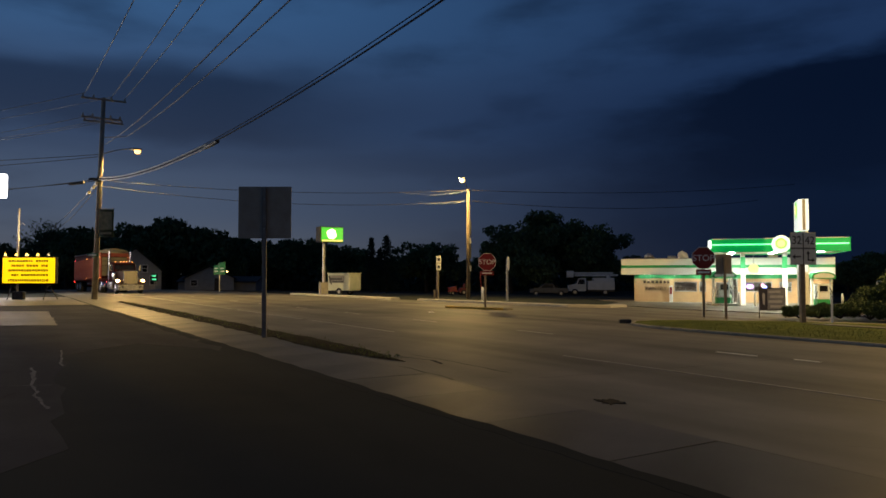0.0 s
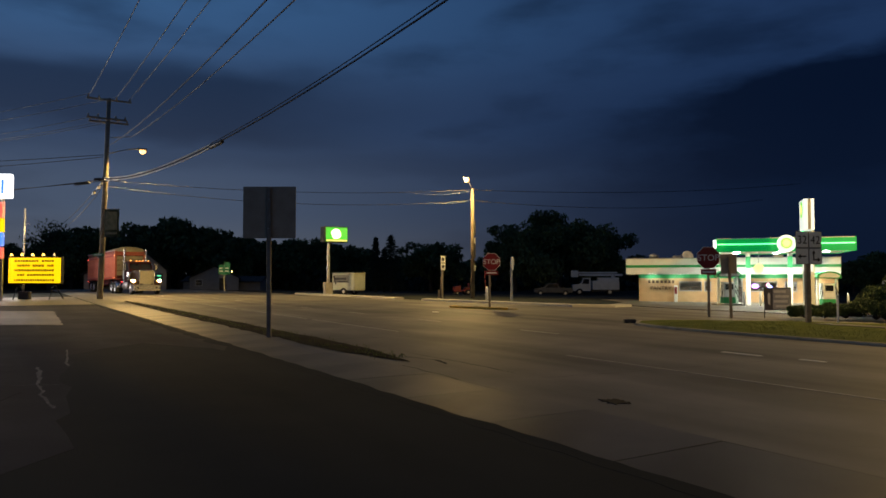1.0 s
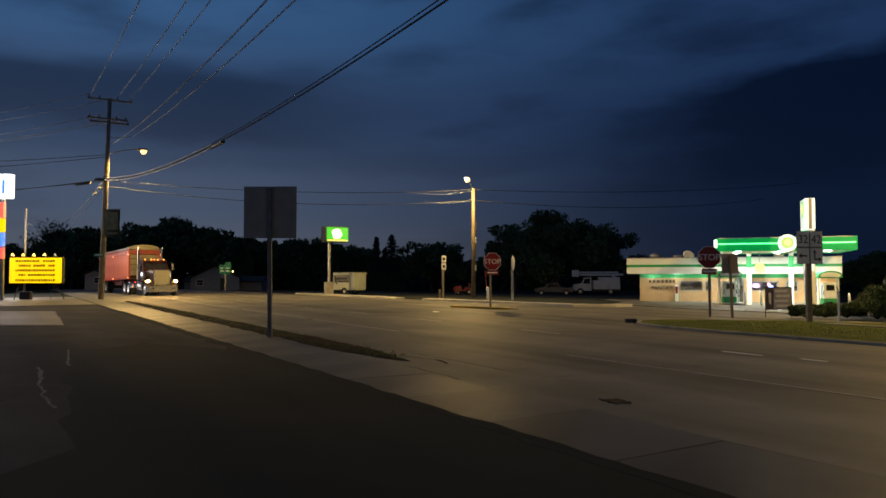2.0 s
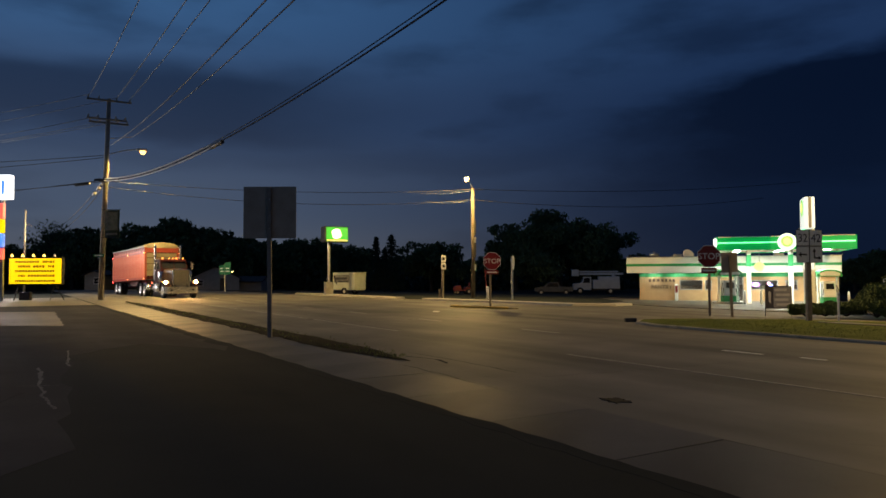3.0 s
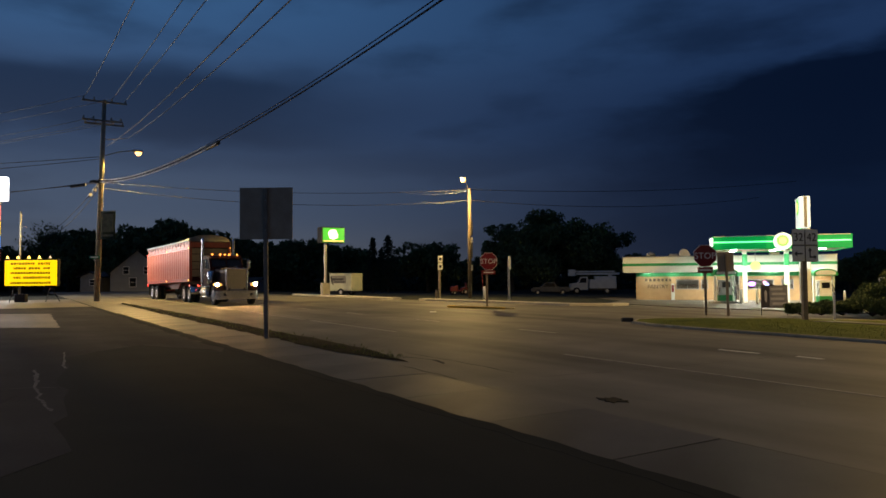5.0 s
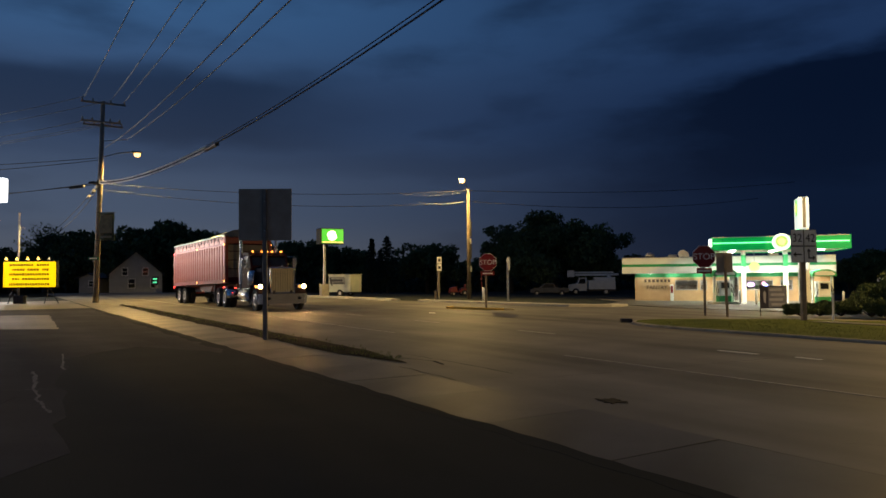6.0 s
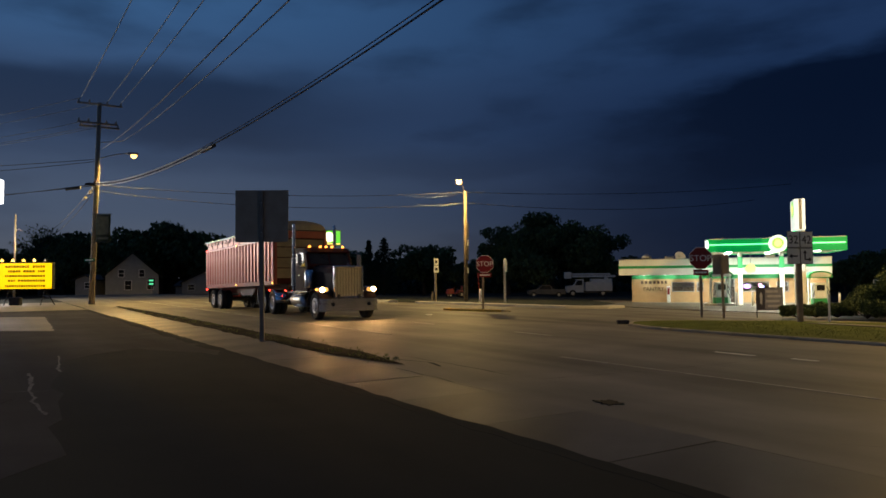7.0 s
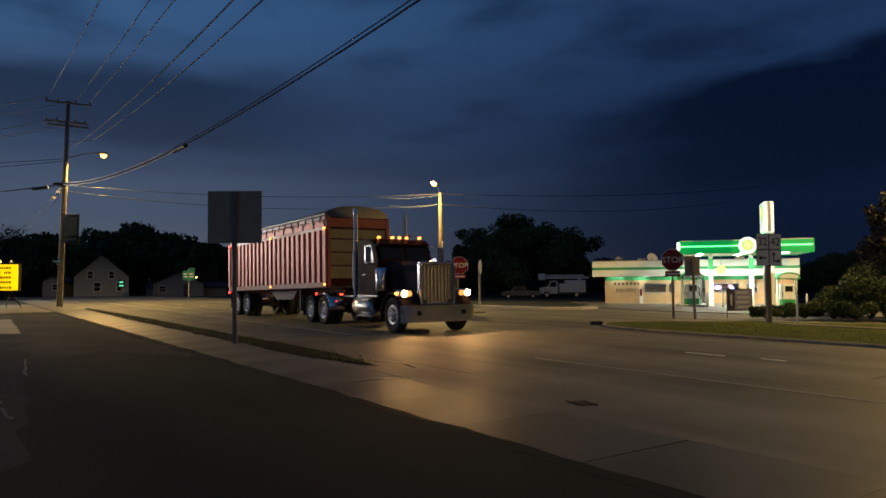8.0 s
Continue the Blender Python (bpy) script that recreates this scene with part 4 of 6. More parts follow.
def far_signs():
    # pole sign lit green
    x, y = -9.75, 60.0
    z = gz(x, y)
    t = thing("pole_sign", "lit green and white cabinet sign on a steel pole", "sign", pose(x, y, z, 0, 0, 28))
    part("cabinet", box(bmesh.new(), -0.75, 1.35, 0.0, 1.1, 4.55, 5.90, 0.03), DARKMETAL, t)
    f = part("face", box(bmesh.new(), -0.62, 1.30, -0.03, 0.0, 4.62, 5.83, 0.01), glow("green_sign_glow", (0.06, 0.62, 0.04), 1.0, (0.04, 0.22, 0.03)), t, "glowing green sign face")
    white = glow("cream_sign_glow", (0.95, 1.0, 0.62), 2.6)
    prt = [(0.28 + 0.42 * math.cos(2 * math.pi * k / 20) * (1 + 0.12 * math.sin(5 * k)), 5.27 + 0.42 * math.sin(2 * math.pi * k / 20)) for k in range(20)]
    part("emblem", prism(bmesh.new(), prt, "y", -0.042, -0.031), white, f)
    part("stripe", box(bmesh.new(), -0.58, 1.26, -0.042, -0.031, 4.66, 4.76), glow("red_stripe_glow", (0.9, 0.35, 0.08), 1.6), f)
    part("pole", rod(bmesh.new(), (-0.2, 0.55, 0), (-0.2, 0.55, 4.6), 0.13, seg=14), STEEL, t)
    part("base_box", box(bmesh.new(), -0.55, 0.1, 0.2, 0.9, 0, 1.15, 0.03), KERB, t)
    # route marker by the far kerb, seen at a slant
    x, y = -0.35, 54.1
    z = gz(x, y)
    t = thing("route_sign", "pale route marker with arrow plate on a post", "road sign", pose(x, y, z, 0, 0, 48))
    for k, zz in enumerate((2.22, 2.78)):
        p = part("plate", box(bmesh.new(), -0.26, 0.26, -0.03, -0.015, zz, zz + 0.52, 0.006), SIGNWHITE, t)
        part("letter_bar", box(bmesh.new(), -0.13, 0.13, -0.036, -0.031, zz + 0.16, zz + 0.36), SIGNBLACK, p)
    part("post", box(bmesh.new(), -0.10, 0.06, -0.01, 0.12, -0.1, 3.2, 0.01), RUSTPOST, t)
    t = thing("wooden_stake", "short pale wooden stake beside the route marker", "post", pose(x - 0.28, y, z))
    part("stake", box(bmesh.new(), -0.10, 0.07, -0.06, 0.06, -0.1, 0.72, 0.01), RUSTPOST, t)
    # sign seen nearly edge-on
    x, y = 4.78, 52.1
    z = gz(x, y)
    t = thing("road_sign", "tall pale road sign seen nearly edge-on", "road sign", pose(x, y, z, 0, 0, 68))
    pts = [(0.32 * math.cos(2 * math.pi * k / 24), 2.75 + 0.52 * math.sin(2 * math.pi * k / 24)) for k in range(24)]
    part("panel", prism(bmesh.new(), pts, "y", -0.05, -0.02), SIGNWHITE, t)
    part("post", box(bmesh.new(), -0.06, 0.06, -0.02, 0.13, -0.1, 3.2, 0.01), STEEL, t)
    # bollard and leaning rod
    x, y = 2.94, 52.6
    t = thing("bollard", "short pale steel bollard by the far kerb", "bollard", pose(x, y, gz(x, y)))
    part("post", lathe(bmesh.new(), [(0, 0), (0.10, 0), (0.10, 0.92), (0.06, 0.99), (0, 1.0)], "z", 16), SIGNWHITE, t, smooth=True)
    t = thing("marker_rod", "thin red marker rod leaning by the bollard", "marker", pose(x - 0.02, y + 0.15, gz(x, y), 0, -4, 0))
    part("rod", rod(bmesh.new(), (0, 0, 0), (0, 0, 2.2), 0.03, seg=8), SIGNRED, t)
    # guide signs across the highway
    x, y = -23.4, 74.0
    t = thing("guide_sign", "green guide signs on a post under a small lamp", "road sign", pose(x, y, 0))
    for x0, x1, z0, z1 in ((-0.62, -0.05, 1.75, 2.75), (-0.02, 0.60, 1.75, 3.05)):
        p = part("panel", box(bmesh.new(), x0, x1, -0.02, 0.0, z0, z1, 0.006), SIGNGREEN, t)
        part("letter_bar", box(bmesh.new(), x0 + 0.1, x1 - 0.1, -0.027, -0.021, z0 + 0.3, z0 + 0.42), SIGNWHITE, p)
        part("letter_bar", box(bmesh.new(), x0 + 0.1, x1 - 0.15, -0.027, -0.021, z0 + 0.6, z0 + 0.72), SIGNWHITE, p)
    part("post", box(bmesh.new(), -0.06, 0.06, 0.005, 0.09, -0.1, 2.9, 0.01), STEEL, t)
    part("lamp", lathe(bmesh.new(), [(0, 1.99), (0.06, 2.0), (0.075, 2.07), (0.05, 2.13), (0, 2.15)], "z", 12, (0.78, 0, 0)), glow("porch_glow", (1.0, 0.62, 0.2), 7.0), t)
    part("lamp_arm", rod(bmesh.new(), (0.05, 0.05, 2.2), (0.78, 0, 2.2), 0.02, seg=6), STEEL, t)


far_signs()

# ------------------------------------------------------------------ filling station
BRICKTAN = noisy("tan_wall", (0.46, 0.29, 0.14), (0.56, 0.37, 0.19), 2.0, 0.85, bump=0.3)
FASCIA = noisy("fascia_white", (0.66, 0.68, 0.64), (0.76, 0.78, 0.73), 1.5, 0.6, bump=0.03)
FASCIAGREEN = noisy("fascia_green", (0.02, 0.26, 0.08), (0.03, 0.34, 0.11), 2.0, 0.5, bump=0.03)
GREENLIT = glow("green_fascia_glow", (0.0, 0.36, 0.07), 0.62, (0.0, 0.25, 0.06))
GREENTUBE = glow("green_tube_glow", (0.10, 1.0, 0.30), 2.4)
CANOPYLIT = glow("canopy_lens_glow", (0.9, 1.0, 0.9), 30.0)
LOGOWHITE = glow("logo_white_glow", (0.85, 1.0, 0.80), 1.25)
LOGOGREEN = glow("logo_green_glow", (0.16, 0.72, 0.04), 0.9)
LOGOYELLOW = glow("logo_yellow_glow", (0.95, 1.0, 0.20), 1.3)
INTERIOR = glow("interior_glow", (1.0, 0.86, 0.62), 0.55)
NEONPURPLE = glow("neon_purple_glow", (0.45, 0.12, 1.0), 5.0)
NEONBLUE = glow("neon_blue_glow", (0.15, 0.25, 1.0), 5.0)
NEONPINK = glow("neon_pink_glow", (1.0, 0.15, 0.45), 4.0)
LETTERBROWN = noisy("letter_brown", (0.06, 0.030, 0.015), (0.09, 0.045, 0.02), 4, 0.6, bump=0)
SX0, SX1, SY, SZ = 15.15, 29.05, 56.0, -0.56
STORE_AT = pose(15.15, 56.0, SZ, 0, 0, -18) @ pose(-15.15, -56.0, 0)


def along(x):
    """Place along the store's front."""
    return SX0 + (x - SX0) * 0.883


def store():
    t = thing("store", "low tan convenience store with a white and green fascia", "shop", STORE_AT)
    D = 9.0
    # front wall, built round its openings
    openings = [(18.55, 20.45, 0.95, 1.72), (20.62, 21.20, 0.95, 1.72), (22.95, 23.75, 0.05, 2.05), (24.25, 26.45, 0.95, 1.72), (27.0, 27.95, 0.95, 1.72), (28.6, 29.6, 0.05, 2.05)]
    openings = [(along(a), along(b), c, d) for a, b, c, d in openings]
    edges = [SX0] + [v for o in openings for v in o[:2]] + [SX1]
    w = None
    for k in range(0, len(edges), 2):
        p = part("front_wall", box(bmesh.new(), edges[k], edges[k + 1], SY, SY + 0.25, 0, 2.3), BRICKTAN, t)
    for x0, x1, z0, z1 in openings:
        if z0 > 0.1:
            part("front_wall", box(bmesh.new(), x0, x1, SY + 0.001, SY + 0.249, 0, z0), BRICKTAN, t)
        part("front_wall", box(bmesh.new(), x0, x1, SY + 0.001, SY + 0.249, z1, 2.3), BRICKTAN, t)
        name = "door" if z0 < 0.1 else "window"
        bm = bmesh.new()
        for a, b, c, d in ((x0, x0 + 0.06, z0, z1), (x1 - 0.06, x1, z0, z1), (x0, x1, z1 - 0.06, z1), (x0, x1, z0, z0 + 0.06)):
            box(bm, a, b, SY + 0.06, SY + 0.14, c, d, 0.004)
        fr = part(name, bm, STEEL, t, "aluminium framed shop " + name)
        n = max(1, round((x1 - x0) / 0.75))
        for k in range(n):
            a, b = x0 + 0.06 + (x1 - x0 - 0.12) * k / n, x0 + 0.06 + (x1 - x0 - 0.12) * (k + 1) / n
            g = part("pane", box(bmesh.new(), a + 0.012, b - 0.012, SY + 0.095, SY + 0.105, z0 + 0.06, z1 - 0.06), SHOPGLASS, fr)
            g.visible_shadow = False
            if k:
                part("mullion", box(bmesh.new(), a - 0.02, a + 0.02, SY + 0.07, SY + 0.13, z0 + 0.06, z1 - 0.06), STEEL, fr)
    part("side_wall", box(bmesh.new(), SX0, SX0 + 0.25, SY + 0.25, SY + D, 0, 2.3), BRICKTAN, t)
    part("side_wall", box(bmesh.new(), SX1 - 0.25, SX1, SY + 0.25, SY + D, 0, 2.3), BRICKTAN, t)
    part("rear_wall", box(bmesh.new(), SX0 + 0.25, SX1 - 0.25, SY + D - 0.25, SY + D, 0, 2.3), BRICKTAN, t)
    part("plinth", box(bmesh.new(), SX0 - 0.02, SX1 + 0.02, SY - 0.03, SY - 0.002, 0, 0.14, 0.006), KERB, t)
    part("soffit", box(bmesh.new(), SX0 - 0.9, SX1 + 0.1, SY - 0.95, SY + D, 2.3, 2.34), FASCIA, t)
    f = part("fascia", box(bmesh.new(), SX0 - 0.92, SX1 + 0.12, SY - 1.0, SY - 0.9, 2.26, 3.46, 0.02), FASCIA, t, "white fascia with a green band")
    part("band", box(bmesh.new(), SX0 - 0.92, SX1 + 0.12, SY - 1.012, SY - 1.003, 2.78, 2.98), FASCIAGREEN, f)
    part("coping", box(bmesh.new(), SX0 - 0.95, SX1 + 0.15, SY - 1.03, SY - 0.86, 3.46, 3.52, 0.01), STEEL, f)
    part("side_fascia", box(bmesh.new(), SX0 - 0.92, SX0 - 0.82, SY - 0.89, SY + D, 2.26, 3.46, 0.02), FASCIA, t)
    part("side_fascia", box(bmesh.new(), SX1 + 0.02, SX1 + 0.12, SY - 0.89, SY + D, 2.26, 3.46, 0.02), FASCIA, t)
    part("roof", box(bmesh.new(), SX0 - 0.8, SX1, SY - 0.88, SY + D, 3.0, 3.1), ROOFING, t)
    part("wall_band", box(bmesh.new(), SX0, SX1, SY - 0.014, SY - 0.003, 1.96, 2.29), FASCIAGREEN, t, "green painted band under the eaves")
    # lettering: one line of blocks, one readable line
    x = 15.85
    for k, wd in enumerate((0.24, 0.26, 0.28, 0.26, 0.24, 0.24, 0.22)):
        part("letter_bar", box(bmesh.new(), x, x + wd - 0.06, SY - 0.04, SY - 0.003, 1.58, 1.80), LETTERBROWN, t)
        x += wd + 0.045
    words("lettering", "PANTRY", 0.42, LETTERBROWN, t, pose(16.80, SY - 0.02, 1.16, 90, 0, 0), 0.02)
    # lit interior
    part("back_shelf", box(bmesh.new(), SX0 + 2.5, SX1 - 0.6, SY + 2.4, SY + 2.7, 0.0, 1.3, 0.02), noisy("goods", (0.10, 0.08, 0.07), (0.40, 0.34, 0.26), 9.0, 0.6, fine=14), t)
    part("inner_wall", box(bmesh.new(), SX0 + 0.4, SX1 - 0.4, SY + 5.2, SY + 5.3, 0.0, 2.28), FASCIA, t)
    for k in range(4):
        part("ceiling_lamp", box(bmesh.new(), 17.5 + 2.8 * k, 18.9 + 2.8 * k, SY + 1.4, SY + 1.7, 2.22, 2.27), glow("shop_tube_glow", (1.0, 0.93, 0.8), 7.0) if "shop_tube_glow" not in bpy.data.materials else bpy.data.materials["shop_tube_glow"], t)
    # neon in the window
    for x0, x1, z0, z1, ma in ((24.42, 24.98, 1.20, 1.52, NEONPURPLE), (25.58, 25.86, 1.36, 1.56, NEONPINK), (25.70, 26.05, 1.22, 1.40, NEONBLUE)):
        x0, x1 = along(x0), along(x1)
        bm = bmesh.new()
        lathe(bm, [(0.0, -0.02), (0.5, -0.02), (0.5, 0.0), (0.0, 0.0)], "y", 18)
        bmesh.ops.transform(bm, matrix=Matrix.Translation(((x0 + x1) / 2, SY + 0.07, (z0 + z1) / 2)) @ Matrix.Diagonal((x1 - x0, 1, z1 - z0, 1)), verts=bm.verts)
        part("neon_sign", bm, ma, t)
    # lamps added under the eaves to brighten the store front
    for x in (16.2, 18.0, 20.0, 22.4, 25.0, 27.6):
        part("soffit_fill_lamp", box(bmesh.new(), x - 0.35, x + 0.35, SY - 0.6, SY - 0.42, 2.26, 2.299, 0.005), CANOPYLIT, t)


SHOPGLASS = bpy.data.materials.new("shop_glass")
SHOPGLASS.use_nodes = True
_b = SHOPGLASS.node_tree.nodes["Principled BSDF"]
_b.inputs["Transmission Weight"].default_value, _b.inputs["Roughness"].default_value, _b.inputs["IOR"].default_value = 1.0, 0.03, 1.45
store()
for x, y, kind in ((16.3, 60.5, 0), (18.4, 59.6, 1), (19.3, 58.4, 2), (20.9, 58.4, 2), (27.0, 59.5, 1)):
    t = thing("roof_vent", "small metal vent unit on the store roof", "vent", STORE_AT @ pose(along(x), y, 3.08), "roof vents")
    if kind == 0:
        part("stack", lathe(bmesh.new(), [(0, 0), (0.22, 0), (0.22, 0.55), (0.40, 0.62), (0.40, 0.80), (0.1, 0.98), (0, 0.98)], "z", 16), STEEL, t, smooth=True)
    elif kind == 2:
        part("mast", rod(bmesh.new(), (0, 0, 0), (0, 0, 0.55), 0.04, seg=8), STEEL, t)
        bm = lathe(bmesh.new(), [(0, 0), (0.25, 0.03), (0.46, 0.12), (0.44, 0.15), (0.24, 0.06), (0, 0.03)], "y", 22)
        part("dish", bm, SIGNWHITE, t, "white satellite dish", smooth=True, at=pose(0, 0.05, 0.62, 155, 0, 25))
    else:
        part("housing", box(bmesh.new(), -0.35 * kind, 0.35 * kind, -0.4, 0.4, 0, 0.62 + 0.12 * kind, 0.05), STEEL, t)
t = thing("ice_chest", "white notice case fixed by the store wall", "cabinet", STORE_AT @ pose(along(18.28), SY - 0.22, 0.0))
part("body", box(bmesh.new(), -0.13, 0.13, -0.15, 0.18, 0.14, 1.40, 0.03), FASCIA, t)
part("panel", box(bmesh.new(), -0.09, 0.09, -0.162, -0.152, 0.75, 1.3), SIGNRED, t)


def canopy():
    z = -0.42
    t = thing("fuel_canopy", "flat station canopy with lit green fascia on white columns", "canopy", pose(17.45, 46.0, 0, 0, 0, -20) @ pose(-17.45, -46.0, 0))
    X0, X1, Y0, Y1, Z0, Z1 = 17.45, 25.49, 46.0, 53.0, 3.18, 3.99
    part("deck", box(bmesh.new(), X0 + 0.1, X1 - 0.1, Y0 + 0.1, Y1 - 0.1, Z0, Z0 + 0.12), FASCIA, t, "white metal soffit")
    for a in ((X0, X1, Y0, Y0 + 0.09), (X0, X1, Y1 - 0.09, Y1), (X0, X0 + 0.09, Y0 + 0.1, Y1 - 0.1), (X1 - 0.09, X1, Y0 + 0.1, Y1 - 0.1)):
        f = part("fascia", box(bmesh.new(), a[0], a[1], a[2], a[3], Z0 - 0.05, Z1, 0.012), GREENLIT, t, "glowing green fascia")
    part("light_tube", rod(bmesh.new(), (X0 + 0.1, Y0 - 0.05, 3.60), (X1 - 0.1, Y0 - 0.05, 3.60), 0.045, seg=8), GREENTUBE, t)
    part("light_tube", rod(bmesh.new(), (X0 + 0.1, Y0 - 0.03, Z1 - 0.02), (X1 - 0.1, Y0 - 0.03, Z1 - 0.02), 0.03, seg=8), FASCIA, t)
    part("corner_lamp", box(bmesh.new(), X0 - 0.16, X0 + 0.05, Y0 - 0.1, Y0 + 0.3, 3.35, 3.9, 0.05), glow("corner_glow", (0.9, 1.0, 0.9), 1.6), t)
    cx = 21.6
    lg = part("emblem", rod(bmesh.new(), (cx, Y0 - 0.01, 3.60), (cx, Y0 - 0.16, 3.60), 0.54, seg=36), LOGOWHITE, t, "round lit emblem, white, green and yellow")
    for r, yy, ma, n in ((0.34, 0.175, LOGOGREEN, 36), (0.20, 0.19, LOGOYELLOW, 30)):
        pts = [(cx + r * (1 + 0.10 * (k % 2)) * math.cos(2 * math.pi * k / n), 3.63 + r * (1 + 0.10 * (k % 2)) * math.sin(2 * math.pi * k / n)) for k in range(n)]
        part("petal", prism(bmesh.new(), pts, "y", Y0 - yy, Y0 - 0.155), ma, lg)
    for x in (19.55, 22.15):
        c = part("column", box(bmesh.new(), x - 0.14, x + 0.14, 49.36, 49.64, z, Z0, 0.02), FASCIA, t)
        part("column_band", box(bmesh.new(), x - 0.15, x + 0.15, 49.35, 49.65, 2.1, 2.9, 0.01), FASCIAGREEN, c)
    for cx2 in (18.8, 21.45, 24.1):
        for cy in (47.9, 51.2):
            part("canopy_lamp", box(bmesh.new(), cx2 - 0.17, cx2 + 0.17, cy - 0.17, cy + 0.17, Z0 - 0.06, Z0 - 0.002, 0.01), CANOPYLIT, t)
    bm = bmesh.new()
    rod(bm, (20.05, 46.9, 2.05), (20.05, 46.83, 2.05), 0.30, seg=24)
    part("hanging_emblem", bm, LOGOYELLOW, t)
    part("hanger", rod(bmesh.new(), (20.05, 46.9, 2.3), (20.05, 46.9, 3.2), 0.02, seg=6), STEEL, t)


canopy()


def pump(x, y, label):
    z = gz(x, y) + 0.03
    t = thing("fuel_pump", label, "fuel pump", pose(x, y, z), "fuel pumps")
    part("kerb_base", box(bmesh.new(), -0.95, 0.95, -0.5, 0.5, 0, 0.15, 0.04), KERB, t)
    part("body", box(bmesh.new(), -0.40, 0.40, -0.26, 0.26, 0.15, 1.55, 0.03), FASCIA, t, "white pump body")
    part("skirt", box(bmesh.new(), -0.41, 0.41, -0.272, 0.272, 0.16, 0.55, 0.01), FASCIAGREEN, t)
    part("screen", box(bmesh.new(), -0.26, 0.26, -0.285, -0.262, 1.05, 1.42, 0.01), GLASS, t)
    part("price_panel", box(bmesh.new(), -0.30, 0.30, -0.285, -0.262, 0.65, 0.95, 0.006), SIGNWHITE, t)
    for s in (-1, 1):
        part("side_post", box(bmesh.new(), s * 0.62 - 0.06, s * 0.62 + 0.06, -0.1, 0.1, 0.15, 2.0, 0.02), FASCIA, t)
        tube("hose", [(s * 0.42, -0.1, 1.4), (s * 0.56, -0.25, 1.0), (s * 0.55, -0.28, 0.5), (s * 0.46, -0.28, 0.8), (s * 0.42, -0.27, 1.05)], 0.025, RUBBER_HOSE, t)
    pts = [(0.78 * math.cos(math.pi * k / 10), 2.0 + 0.32 * math.sin(math.pi * k / 10)) for k in range(11)]
    part("valance", prism(bmesh.new(), pts + [(-0.78, 1.86), (0.78, 1.86)], "y", -0.32, 0.32), FASCIAGREEN, t, "green arched valance")
    part("valance_face", prism(bmesh.new(), [(0.66 * a / 0.78, 2.0 + (b - 2.0) * 0.7) for a, b in pts] + [(-0.60, 1.92), (0.60, 1.92)], "y", -0.335, -0.321), FASCIA, t)
    return t


RUBBER_HOSE = noisy("hose_rubber", (0.012, 0.012, 0.012), (0.025, 0.025, 0.025), 4, 0.6)
pump(18.55, 46.9, "green and white fuel pump with arched valance")
pump(19.6, 49.6, "green and white fuel pump with arched valance")
pump(24.4, 45.6, "green and white fuel pump with arched valance")
for x, y, r in ((19.2, 45.9, 0.07), (20.3, 46.0, 0.07), (23.3, 45.0, 0.07), (25.4, 45.0, 0.07)):
    t = thing("bollard", "slim white bollard beside the pumps", "bollard", pose(x, y, gz(x, y) + 0.03), "pump bollards")
    part("post", lathe(bmesh.new(), [(0, 0), (r, 0), (r, 0.85), (r * 0.6, 0.92), (0, 0.93)], "z", 12), FASCIA, t, smooth=True)
t = thing("trash_bin", "pale square litter bin on the forecourt", "bin", pose(22.6, 47.6, gz(22.6, 47.6) + 0.03))
part("body", box(bmesh.new(), -0.27, 0.27, -0.27, 0.27, 0, 0.85, 0.04), FASCIA, t)
part("lid", box(bmesh.new(), -0.29, 0.29, -0.29, 0.29, 0.85, 1.1, 0.06), FASCIAGREEN, t)


def station_pylon():
    x, y = 20.75, 40.8
    z = gz(x, y)
    t = thing("pylon_sign", "tall white station pylon sign with lit green edge", "sign", pose(x, y, z, 0, 0, 70))
    part("head", box(bmesh.new(), -0.95, 0.95, -0.27, 0.27, 4.55, 6.32, 0.04), WHITELIT2, t, "white lit sign head")
    part("emblem", rod(bmesh.new(), (-0.1, 0.272, 5.75), (-0.1, 0.30, 5.75), 0.48, seg=24), LOGOGREEN, t)
    part("emblem", rod(bmesh.new(), (-0.1, 0.301, 5.75), (-0.1, 0.32, 5.75), 0.28, seg=24), LOGOYELLOW, t)
    part("seam", box(bmesh.new(), -0.962, -0.952, -0.10, 0.06, 4.57, 6.3), STEEL, t)
    part("green_strip", box(bmesh.new(), -0.50, -0.42, 0.22, 0.32, 2.9, 4.55), GREENTUBE, t)
    part("column", box(bmesh.new(), -0.42, 0.42, -0.30, 0.22, 0, 4.55, 0.02), FASCIA, t)
    part("price_panel", box(bmesh.new(), -0.60, -0.43, -0.2, 0.3, 2.2, 2.85, 0.02), WHITELIT2, t)


WHITELIT2 = glow("pylon_glow", (0.92, 1.0, 0.90), 0.85)
station_pylon()

# ------------------------------------------------------------------ vehicles and houses beyond
VANWHITE = noisy("van_white", (0.42, 0.43, 0.41), (0.54, 0.55, 0.52), 1.5, 0.45, bump=0.05)


VENDWHITE = noisy("vending_white", (0.33, 0.36, 0.30), (0.44, 0.47, 0.40), 1.5, 0.5, bump=0.05)


